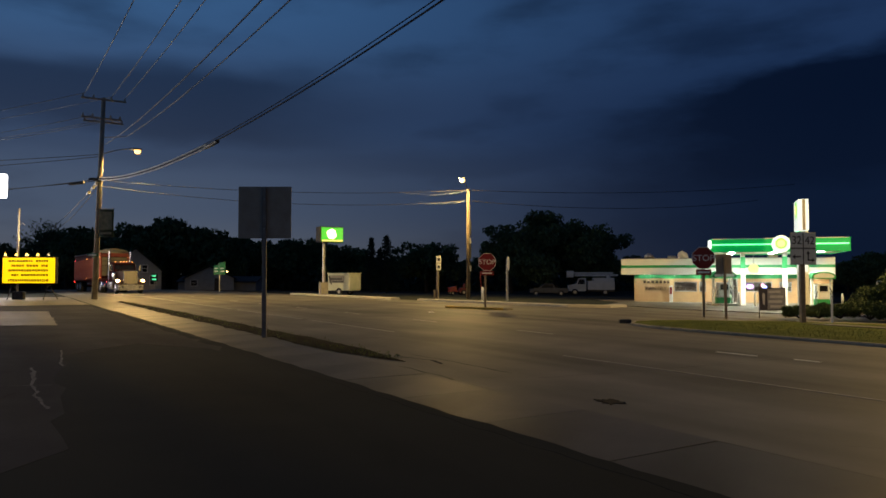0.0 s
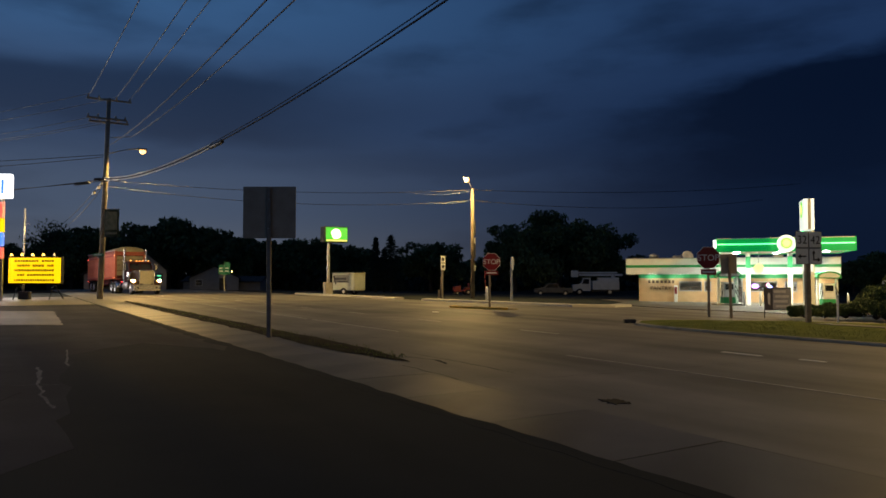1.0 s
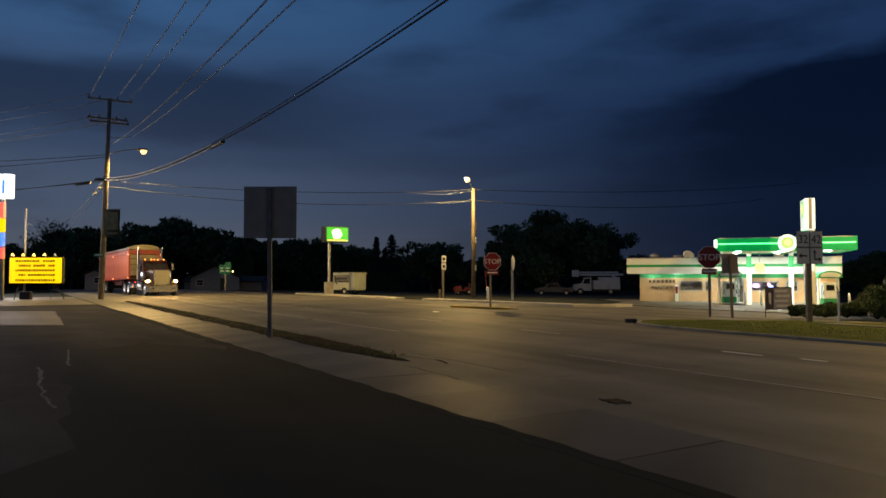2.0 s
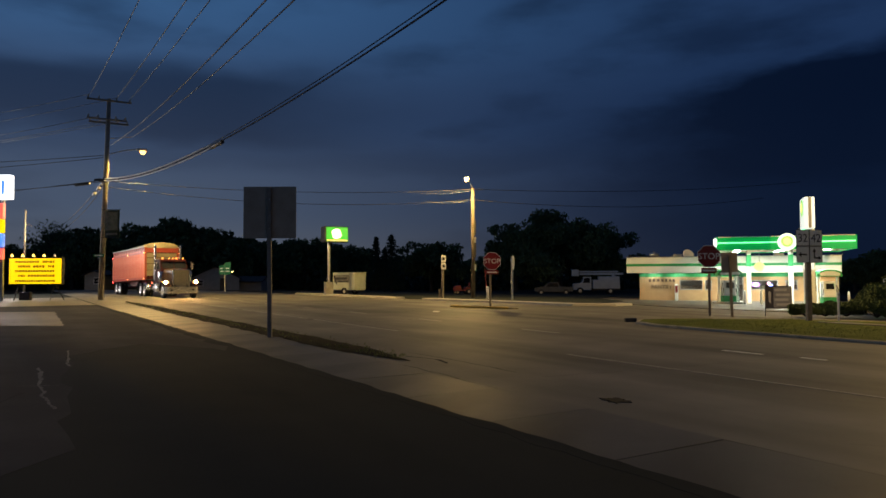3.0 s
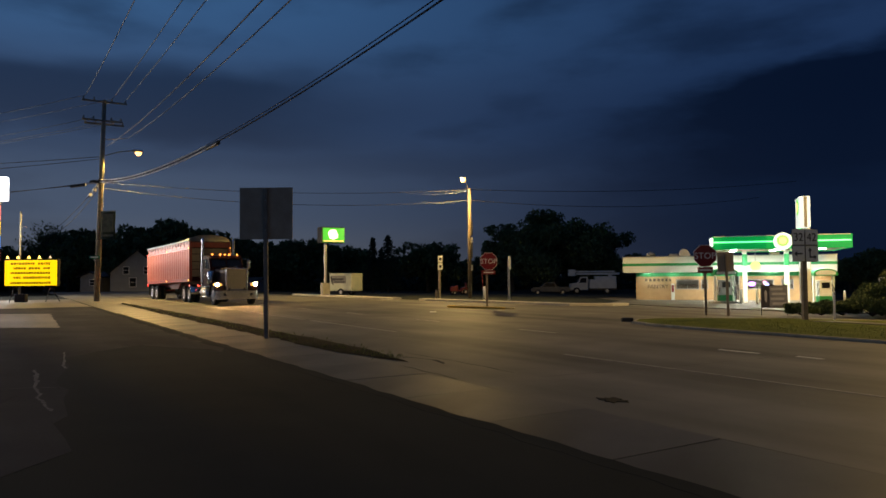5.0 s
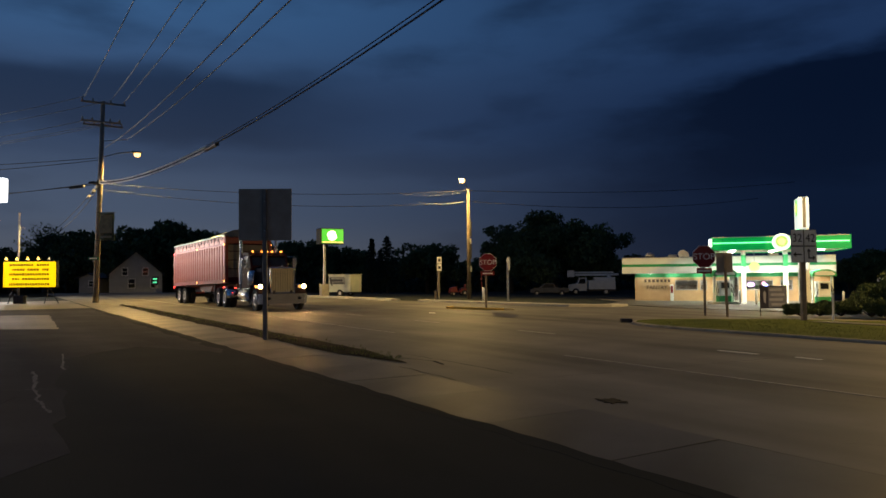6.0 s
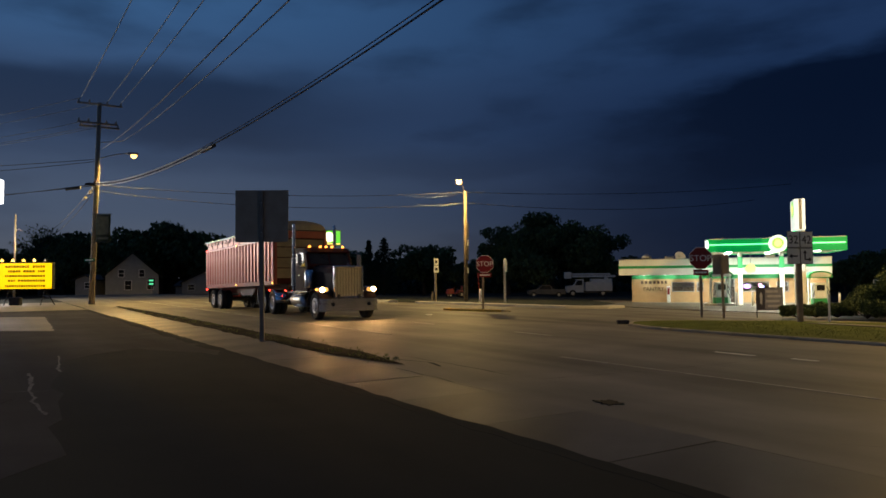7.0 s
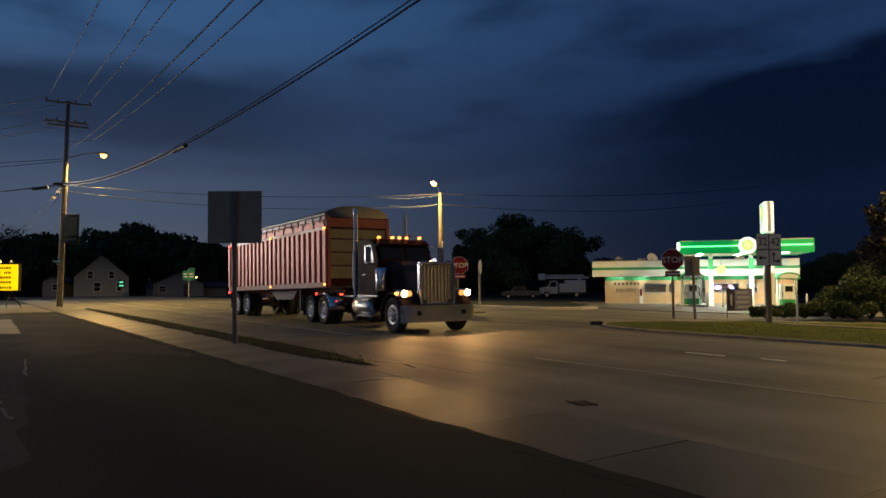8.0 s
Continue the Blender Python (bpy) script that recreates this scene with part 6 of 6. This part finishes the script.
DIMLAMP = glow("dim_lamp_glow", (1.0, 0.45, 0.10), 1.2, (0.03, 0.02, 0.01))
AMBER = glow("amber_glow", (1.0, 0.30, 0.03), 5.0)
REDLAMP = glow("red_glow", (1.0, 0.03, 0.02), 9.0)
YELLOWREFLECT = noisy("amber_reflector", (0.7, 0.35, 0.02), (0.8, 0.45, 0.05), 4.0, 0.2, bump=0)


def wheel(parent, x, y, r, w, side, name="wheel", dual=False):
    """A tyre with its polished rim, hub and hand holes; side: -1 right, 1 left."""
    hub = part(name, rod(bmesh.new(), (0, -w * 0.3, 0), (0, w * 0.3, 0), 0.11, seg=16), DARKMETAL, parent, at=pose(x, y, r))
    for k, off in enumerate((0.0, -side * (w + 0.05)) if dual else (0.0,)):
        s = w / 2
        prof = [(r * 0.56, -s * 0.8), (r * 0.80, -s), (r * 0.95, -s * 0.95), (r, -s * 0.75), (r * 0.985, -s * 0.3), (r, -s * 0.2), (r, s * 0.2), (r * 0.985, s * 0.3),
                (r, s * 0.75), (r * 0.95, s * 0.95), (r * 0.80, s), (r * 0.56, s * 0.8)]
        prof = [(a, b + off) for a, b in prof]
        part("tyre", lathe(bmesh.new(), prof, "y", 30), RUBBER, hub, smooth=True)
    bm = bmesh.new()
    e = side * w * (0.18 if dual else 0.42)
    o = side * w * 0.46
    rr = r * 0.575
    lathe(bm, [(rr, o), (rr - 0.03, o + side * 0.01), (rr - 0.07, e), (0.16, e + side * (-0.03 if dual else 0.02)), (0.12, e + side * 0.05), (0.05, e + side * 0.09),
               (0.05, e - side * 0.08), (rr, e - side * 0.10)], "y", 30)
    part("rim", bm, RIMALLOY, hub, smooth=True)
    for k in range(10):
        a = 2 * math.pi * k / 10
        p = (0.62 * rr * math.cos(a), 0, 0.62 * rr * math.sin(a))
        part("hand_hole", rod(bmesh.new(), (p[0], e - side * 0.01, p[2]), (p[0], e + side * 0.024, p[2]), 0.032, seg=10), DARKMETAL, hub)
        a += math.pi / 10
        p = (0.165 * math.cos(a), 0, 0.165 * math.sin(a))
        part("wheel_nut", rod(bmesh.new(), (p[0], e - side * 0.02, p[2]), (p[0], e + side * 0.05, p[2]), 0.017, seg=6), CHROME, hub)
    return hub


def tractor():
    t = thing("semi_truck", "dark maroon long-nosed semi truck with chrome bumper and lit headlamps", "truck")
    wheels = []
    # chassis
    for s in (-1, 1):
        part("chassis_rail", box(bmesh.new(), -7.4, 0.7, s * 0.43 - 0.05, s * 0.43 + 0.05, 0.72, 0.98, 0.01), FRAMEBLACK, t)
    bm = bmesh.new()
    box(bm, -0.07, 0.07, -0.9, 0.9, 0.46, 0.58, 0.02)
    part("front_axle", bm, FRAMEBLACK, t)
    for ax in (-5.35, -6.68):
        part("drive_axle", rod(bmesh.new(), (ax, -0.9, 0.52), (ax, 0.9, 0.52), 0.12, seg=14), FRAMEBLACK, t)
    bm = bmesh.new()
    prism(bm, [(-6.6, 1.02), (-5.3, 1.02), (-5.2, 1.14), (-6.5, 1.20)], "y", -0.45, 0.45)
    part("fifth_wheel", bm, FRAMEBLACK, t)
    # bumper with curved ends
    bm = bmesh.new()
    pts = [(0.90, -1.0), (0.90, 1.0), (0.84, 1.14), (0.62, 1.22), (0.60, 1.19), (0.80, 1.10), (0.85, 0.98), (0.85, -0.98), (0.80, -1.10), (0.60, -1.19), (0.62, -1.22), (0.84, -1.14)]
    prism(bm, pts, "z", 0.33, 0.82)
    b = part("bumper", bm, CHROME, t, "wide polished chrome bumper")
    for s in (-1, 1):
        part("fog_lamp", rod(bmesh.new(), (0.89, s * 0.75, 0.60), (0.925, s * 0.75, 0.60), 0.07, seg=14), GLASS, b)
    # grille with a chrome surround
    bm = bmesh.new()
    for a0, a1, z0, z1 in ((-0.61, -0.555, 0.86, 2.02), (0.555, 0.61, 0.86, 2.02), (-0.61, 0.61, 2.02, 2.09), (-0.61, 0.61, 0.83, 0.89)):
        box(bm, 0.50, 0.70, a0, a1, z0, z1, 0.025)
    g = part("grille_surround", bm, CHROME, t, "chrome radiator surround")
    part("grille", box(bmesh.new(), 0.50, 0.655, -0.55, 0.55, 0.88, 2.02), MESHGRILLE, g)
    for k in range(9):
        y = -0.48 + 0.12 * k
        part("grille_bar", rod(bmesh.new(), (0.66, y, 0.9), (0.66, y, 2.0), 0.007, seg=6), DARKMETAL, g)
    part("hood_ornament", prism(bmesh.new(), [(0.35, 2.09), (0.66, 2.10), (0.62, 2.16), (0.50, 2.22)], "y", -0.015, 0.015), CHROME, g)
    # long hood
    bm = bmesh.new()
    rows = []
    for x, hw, zt in ((0.52, 0.60, 2.07), (0.1, 0.64, 2.10), (-0.6, 0.71, 2.14), (-1.30, 0.80, 2.18)):
        pr = [(-hw, 0.95), (-hw, zt - 0.28), (-hw * 0.93, zt - 0.10), (-hw * 0.72, zt - 0.02), (-hw * 0.3, zt + 0.02), (hw * 0.3, zt + 0.02), (hw * 0.72, zt - 0.02),
              (hw * 0.93, zt - 0.10), (hw, zt - 0.28), (hw, 0.95)]
        rows.append([bm.verts.new((x, y, z)) for y, z in pr])
    for A, B in zip(rows, rows[1:]):
        for k in range(len(A) - 1):
            bm.faces.new((A[k], A[k + 1], B[k + 1], B[k]))
    bm.faces.new(rows[0])
    bm.faces.new(rows[-1][::-1])
    part("hood", bm, HOODPAINT, t, "glossy grey-brown hood")
    for s in (-1, 1):
        part("air_cleaner", lathe(bmesh.new(), [(0.0, 1.22), (0.19, 1.22), (0.20, 1.26), (0.20, 1.86), (0.16, 1.94), (0.0, 1.96)], "z", 20, (-1.02, s * 1.0, 0)), CHROME, t, "polished air cleaner canister", smooth=True)
        # fender arch
        bm = bmesh.new()
        prev = None
        for k in range(13):
            a = radians(8 + 172 * k / 12)
            R = 0.66
            x, z = R * math.cos(a) * 1.08, 0.54 + R * math.sin(a)
            x2, z2 = (R - 0.045) * math.cos(a) * 1.08, 0.54 + (R - 0.045) * math.sin(a)
            ring = [bm.verts.new(c) for c in ((x, s * 0.66, z), (x, s * 1.16, z), (x * 1.0, s * 1.22, z - 0.04), (x2, s * 1.19, z2 - 0.02), (x2, s * 0.66, z2))]
            if prev:
                for j in range(5):
                    bm.faces.new((prev[j], prev[(j + 1) % 5], ring[(j + 1) % 5], ring[j]))
            else:
                bm.faces.new(ring)
            prev = ring
        bm.faces.new(prev[::-1])
        part("fender", bm, HOODPAINT, t, smooth=True)
        # headlamp pod
        bm = bmesh.new()
        box(bm, 0.26, 0.55, s * 0.99 - 0.22, s * 0.99 + 0.22, 1.04, 1.28, 0.05)
        rod(bm, (0.40, s * 0.70, 1.05), (0.40, s * 0.95, 1.10), 0.04)
        pod = part("headlight", bm, CHROME, t, "chrome headlamp pod with a burning lamp")
        for k in (-0.09, 0.09):
            if k * s > 0:
                part("reflector", lathe(bmesh.new(), [(0.078, 0.545), (0.092, 0.545), (0.104, 0.625), (0.094, 0.63)], "x", 20, (0, s * 0.99 + k, 1.16)), REFLECTOR, pod)
                part("lens", lathe(bmesh.new(), [(0.0, 0.555), (0.078, 0.555), (0.070, 0.572), (0.0, 0.580)], "x", 18, (0, s * 0.99 + k, 1.16)), HEADLAMP, pod)
            else:
                part("reflector", lathe(bmesh.new(), [(0.0, 0.54), (0.088, 0.54), (0.085, 0.57), (0.0, 0.575)], "x", 18, (0, s * 0.99 + k, 1.16)), DIMLAMP, pod)
        part("turn_lamp", rod(bmesh.new(), (0.30, s * 1.21, 1.16), (0.42, s * 1.235, 1.16), 0.04, seg=10), AMBER, pod)
    # cab
    cab = bmesh.new()
    prof = [(-1.25, 1.05), (-1.25, 2.12), (-1.55, 2.72), (-1.75, 2.84), (-2.2, 2.90), (-2.85, 2.88), (-2.92, 2.80), (-2.92, 1.05)]
    prism(cab, prof, "y", -0.98, 0.98)
    bmesh.ops.bevel(cab, geom=[e for e in cab.edges if abs(e.verts[0].co.y - e.verts[1].co.y) < 0.01], offset=0.07, segments=3, affect="EDGES", profile=0.5)
    c = part("cab", cab, DARKPAINT, t, "dark maroon cab with a split windscreen", smooth=False)
    for s in (-1, 1):
        m = Matrix.Translation((-1.405, s * 0.45, 2.43)) @ Euler((0, radians(-26.5), 0)).to_matrix().to_4x4()
        part("windscreen", box(bmesh.new(), -0.012, 0.02, -0.41, 0.41, -0.26, 0.26, 0.008, m), GLASS, c, "dark split windscreen pane")
        bm = bmesh.new()
        prism(bm, [(-1.55, 2.10), (-2.30, 2.10), (-2.30, 2.68), (-1.82, 2.68)], "y", s * 0.975, s * 0.995)
        part("side_window", bm, GLASS, c)
        bm = bmesh.new()
        prism(bm, [(-1.36, 1.12), (-2.44, 1.12), (-2.44, 2.06), (-1.36, 2.06)], "y", s * 0.975, s * 1.0)
        d = part("door", bm, DARKPAINT, c)
        part("door_handle", box(bmesh.new(), -2.36, -2.20, s * 1.01 - 0.02, s * 1.01 + 0.02, 1.72, 1.77, 0.005), CHROME, d)
        # mirror on a bracket
        bm = bmesh.new()
        for z in (2.06, 2.66):
            rod(bm, (-1.42, s * 0.97, z), (-1.35, s * 1.30, z), 0.014, seg=6)
        rod(bm, (-1.35, s * 1.30, 2.0), (-1.35, s * 1.30, 2.72), 0.014, seg=6)
        box(bm, -1.39, -1.31, s * 1.32 - 0.10, s * 1.32 + 0.10, 2.12, 2.60, 0.02)
        part("wing_mirror", bm, CHROME, t)
        part("grab_rail", rod(bmesh.new(), (-2.62, s * 1.04, 1.25), (-2.62, s * 1.04, 2.55), 0.018, seg=8), CHROME, t)
        part("grab_rail", rod(bmesh.new(), (-1.30, s * 1.03, 1.15), (-1.30, s * 1.03, 1.95), 0.016, seg=8), CHROME, t)
        part("cab_light_strip", box(bmesh.new(), -2.85, -1.35, s * 0.985 - 0.012, s * 0.985 + 0.025, 1.04, 1.09, 0.004), CHROME, t)
        # steps and tank
        bm = bmesh.new()
        lathe(bm, [(0, -3.0), (0.27, -3.0), (0.29, -2.96), (0.29, -1.74), (0.27, -1.70), (0, -1.70)], "x", 24, (0, s * 0.86, 0.70))
        part("fuel_tank", bm, RIMALLOY, t, "polished cylindrical fuel tank", smooth=True)
        for z in (0.42, 0.98):
            part("step", box(bmesh.new(), -2.5, -1.5, s * 1.08 - 0.10, s * 1.08 + 0.10, z, z + 0.035, 0.008), CHROME, t)
        # exhaust stack with a perforated guard
        bm = bmesh.new()
        rod(bm, (-3.14, s * 0.93, 0.75), (-3.14, s * 0.93, 3.78), 0.075, seg=14)
        rod(bm, (-3.14, s * 0.93, 3.76), (-3.20, s * 0.93, 3.95), 0.075, 0.07, seg=14)
        st = part("exhaust_pipe", bm, CHROME, t, "tall chrome exhaust stack")
        part("heat_guard", rod(bmesh.new(), (-3.14, s * 0.93, 1.3), (-3.14, s * 0.93, 2.5), 0.105, seg=16), RIMALLOY, st)
        # quarter fender over the drive wheels
        bm = bmesh.new()
        prev = None
        for k in range(7):
            a = radians(75 + 95 * (1 - k / 6) - 75)
            ring = [bm.verts.new((-5.35 + R2 * math.cos(a), s * yy, 0.52 + R2 * math.sin(a))) for R2, yy in ((0.62, 0.62), (0.62, 1.22), (0.595, 1.22), (0.595, 0.62))]
            if prev:
                for j in range(4):
                    bm.faces.new((prev[j], prev[(j + 1) % 4], ring[(j + 1) % 4], ring[j]))
            else:
                bm.faces.new(ring)
            prev = ring
        bm.faces.new(prev[::-1])
        part("quarter_fender", bm, CHROME, t, smooth=True)
        bm = bmesh.new()
        box(bm, -7.42, -7.39, s * 0.92 - 0.30, s * 0.92 + 0.30, 0.25, 0.95, 0.004)
        part("mud_flap", bm, FRAMEBLACK, t)
    # sun visor and roof lamps
    bm = bmesh.new()
    prism(bm, [(-1.42, 2.66), (-1.40, 2.70), (-1.72, 2.86), (-1.74, 2.82)], "y", -0.93, 0.93)
    part("sun_visor", bm, DARKPAINT, t)
    for k, y in enumerate((-0.74, -0.26, 0.0, 0.26, 0.74)):
        bm = bmesh.new()
        lathe(bm, [(0, -1.80), (0.042, -1.80), (0.04, -1.70), (0.016, -1.665), (0, -1.66)], "x", 12, (0, y, 2.93))
        part("roof_lamp", bm, AMBER, t, "small amber bullet lamp")
    part("air_horn", lathe(bmesh.new(), [(0.0, -2.5), (0.02, -2.5), (0.025, -2.0), (0.07, -1.86), (0.0, -1.9)], "x", 12, (0, 0.42, 3.0)), CHROME, t)
    for s in (-1, 1):
        part("tail_lamp", box(bmesh.new(), -7.46, -7.43, s * 0.62 - 0.08, s * 0.62 + 0.08, 0.98, 1.10, 0.01), REDLAMP, t)
        # glowing box added where the tail lamps' red light shows under the trailer
        part("red_glow_box", box(bmesh.new(), -4.70, -4.62, s * 0.80 - 0.05, s * 0.80 + 0.05, 1.05, 1.09, 0.01), REDLAMP, t, "small added red glow ahead of the drive wheels")
    part("cab_back_deck", box(bmesh.new(), -4.6, -3.0, -0.75, 0.75, 0.99, 1.03), RIMALLOY, t)
    part("headache_rack", box(bmesh.new(), -3.05, -2.99, -0.85, 0.85, 1.03, 2.6, 0.01), DARKMETAL, t)
    for s in (-1, 1):
        wheels.append((wheel(t, 0, s * 1.03, 0.53, 0.28, s), 0.53))
        for ax in (-5.35, -6.68):
            wheels.append((wheel(t, ax, s * 1.08, 0.52, 0.27, s, dual=True), 0.52))
    return t, wheels


PITCH = 1.2    # the trailer rides nose-high on the fifth wheel


def grain_trailer():
    """Origin on the ground under the kingpin, nose towards +x."""
    t = thing("grain_trailer", "long red ribbed grain trailer under a rolled arched tarpaulin", "trailer")
    L, F = 10.55, 0.93
    R = F - L
    for s in (-1, 1):
        w = part("side_wall", box(bmesh.new(), R, F, s * 1.24 - 0.02, s * 1.24 + 0.02, 1.42, 3.80), TRAILSHADE, t, "red sheet side wall with upright ribs, darkened between them")
        part("top_rail", box(bmesh.new(), R, F, s * 1.27 - 0.05, s * 1.27 + 0.05, 3.72, 3.86, 0.012), TRAILRED, w)
        part("upper_rail", box(bmesh.new(), R, F, s * 1.275 - 0.035, s * 1.275 + 0.035, 3.36, 3.48, 0.012), TRAILRED, w)
        part("bottom_rail", box(bmesh.new(), R, F, s * 1.27 - 0.05, s * 1.27 + 0.05, 1.30, 1.50, 0.012), TRAILRED, w)
        rib = None
        for k in range(23):
            x = R + 0.10 + (L - 0.2) * k / 22
            if rib is None:
                bm = bmesh.new()
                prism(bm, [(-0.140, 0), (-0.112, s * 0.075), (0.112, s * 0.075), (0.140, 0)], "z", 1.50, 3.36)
                rib = part("rib", bm, TRAILRIB, w, "pressed rib, painted pale for its sheen", at=pose(x, s * 1.262, 0))
            else:
                o = new("rib", rib.data)
                o.parent, o.matrix_basis = w, pose(x, s * 1.262, 0)
                o["label"] = "pressed rib, painted pale for its sheen"
            if k % 2 == 0 and k < 22:
                # pale plates paint the lit upper wall; gaps between them stay dark as shade
                part("lit_wall_plate", box(bmesh.new(), x + 0.08, x + 0.86, s * 1.258, s * 1.285, 3.485, 3.715, 0.006), TRAILRIB, w)
        for x, z, ma in ((F - 0.08, 3.42, AMBER), (F - 0.08, 1.41, AMBER), (F - 5.22, 3.42, AMBER), (F - 5.22, 1.41, AMBER), (R + 0.08, 3.42, REDLAMP), (R + 0.08, 1.24, REDLAMP)):
            part("marker_lamp", box(bmesh.new(), x - 0.06, x + 0.06, s * 1.325 - 0.02, s * 1.325 + 0.02, z - 0.04, z + 0.04, 0.01), ma, w)
    # front wall: red frame with beige boards
    f = part("front_wall", box(bmesh.new(), F - 0.04, F, -1.22, 1.22, 1.32, 3.80), DARKPAINT, t, "dark red front wall with pale boards")
    for z0, z1 in ((1.62, 2.06), (2.10, 2.54), (2.58, 3.02), (3.06, 3.40)):
        part("board", box(bmesh.new(), F, F + 0.03, -1.14, 1.14, z0, z1, 0.006), BOARD, f)
    for y in (-1.22, 1.22):
        part("corner_post", box(bmesh.new(), F - 0.06, F + 0.07, y - 0.07, y + 0.07, 1.3, 3.86, 0.015), FRONTSHADE, f)
    part("head_rail", box(bmesh.new(), F - 0.03, F + 0.06, -1.15, 1.15, 3.46, 3.80, 0.012), FRONTSHADE, f)
    part("rear_wall", box(bmesh.new(), R, R + 0.05, -1.22, 1.22, 1.32, 3.80), TRAILRED, t)
    part("floor", box(bmesh.new(), R, F, -1.22, 1.22, 1.30, 1.38), FRAMEBLACK, t)
    # arched load cover
    bm = bmesh.new()
    prev = None
    for i in range(31):
        x = R + 0.02 + (L - 0.04) * i / 30
        ring = []
        for k in range(11):
            a = math.pi * k / 10
            y = -1.28 * math.cos(a)
            lift = (0.12 + 0.30 * i / 30) * math.sin(a) ** 0.8 * (1.0 if i % 3 else 1.05) + 0.012 * noise.noise((x * 1.3, y * 2, 0))
            ring.append(bm.verts.new((x, y, 3.84 + lift)))
        if prev:
            for k in range(10):
                bm.faces.new((prev[k], prev[k + 1], ring[k + 1], ring[k]))
        if i in (0, 30):
            bm.faces.new(ring if i else ring[::-1])
        prev = ring
    c = part("tarpaulin", bm, TARP, t, "pale arched tarpaulin over the load", smooth=True)
    part("roll_tube", rod(bmesh.new(), (R, -1.33, 3.90), (F, -1.33, 3.90), 0.045), STEEL, c)
    for k in range(16):
        x = R + 0.4 + (L - 0.8) * k / 15
        part("tarp_strap", box(bmesh.new(), x - 0.03, x + 0.03, -1.345, -1.325, 3.62, 3.90), FRAMEBLACK, c)
    # rear ladder and bumper, landing legs, frame
    for s in (-1, 1):
        part("frame_rail", box(bmesh.new(), R + 0.2, F - 0.2, s * 0.5 - 0.06, s * 0.5 + 0.06, 1.02, 1.30, 0.01), TRAILSHADE, t)
        bm = bmesh.new()
        box(bm, -2.3, -2.16, s * 0.85 - 0.07, s * 0.85 + 0.07, 0.46, 1.30, 0.01)
        box(bm, -2.4, -2.06, s * 0.85 - 0.14, s * 0.85 + 0.14, 0.42, 0.46, 0.008)
        part("landing_leg", bm, FRAMEBLACK, t)
        part("mud_flap", box(bmesh.new(), R + 0.12, R + 0.15, s * 0.95 - 0.30, s * 0.95 + 0.30, 0.50, 1.28, 0.004), FRAMEBLACK, t)
    bm = bmesh.new()
    prism(bm, [(-5.4, 1.30), (-2.4, 1.30), (-3.0, 0.88), (-4.7, 0.88)], "y", -0.9, 0.9)
    part("belly_hopper", bm, TRAILSHADE, t)
    bm = bmesh.new()
    box(bm, R - 0.06, R + 0.04, -1.15, 1.15, 0.75, 0.88, 0.01)
    for s in (-1, 1):
        box(bm, R - 0.02, R + 0.04, s * 0.6 - 0.04, s * 0.6 + 0.04, 0.8, 1.32)
    part("rear_bumper", bm, TRAILRED, t)
    for z in (1.6, 2.0, 2.4, 2.8, 3.2):
        part("ladder_rung", rod(bmesh.new(), (R - 0.08, -1.1, z), (R - 0.08, -0.7, z), 0.014, seg=6), STEEL, t)
    wheels = []
    for ax in (R + 0.90, R + 2.15):
        lift = -ax * math.tan(radians(PITCH))
        part("axle", rod(bmesh.new(), (ax, -0.9, 0.51 + lift), (ax, 0.9, 0.51 + lift), 0.08, seg=12), FRAMEBLACK, t)
        for s in (-1, 1):
            w = wheel(t, ax, s * 1.09, 0.51, 0.27, s, dual=True)
            w.matrix_basis = pose(ax, s * 1.09, 0.51 + lift)
            wheels.append((w, 0.51))
    return t, wheels


truck, truck_wheels = tractor()
trailer, trailer_wheels = grain_trailer()


# ------------------------------------------------------------------ what moves
def lorry_at(t):
    """Front axle's place and heading, then the trailer's heading, at t seconds."""
    return tuple(np.polyval(c, t) for c in TRACK)


TRACK = (
    (-0.00830, 0.21301, 2.47198, -28.82410),
    (0.00310, -0.24024, -3.69664, 64.82825),
    (-0.05473, -0.77770, -51.36881),
    (-0.04122, -0.49692, -50.60124),
)
KINGPIN = -5.98


def motions():
    rows, back = [], []
    for k in range(33):
        s = k * 0.25
        x, y, a, b = lorry_at(s)
        rows.append((s, pose(x, y, 0, 0, 0, a)))
        kx, ky = x + KINGPIN * math.cos(radians(a)), y + KINGPIN * math.sin(radians(a))
        back.append((s, pose(kx, ky, 0, 0, -PITCH, b)))
    walk(truck, rows)
    walk(trailer, back)
    # rolling wheels: the turn follows the way gone
    gone, way = [0.0], 0.0
    steps = 120
    for k in range(steps):
        x0, y0 = lorry_at(8 * k / steps)[:2]
        x1, y1 = lorry_at(8 * (k + 1) / steps)[:2]
        way += math.hypot(x1 - x0, y1 - y0)
        gone.append(way)
    for w, r in truck_wheels + trailer_wheels:
        px, py, pz = w.matrix_basis.translation
        walk(w, [(8 * k / steps, pose(px, py, pz, 0, math.degrees(gone[k] / r), 0)) for k in range(steps + 1)])


motions()
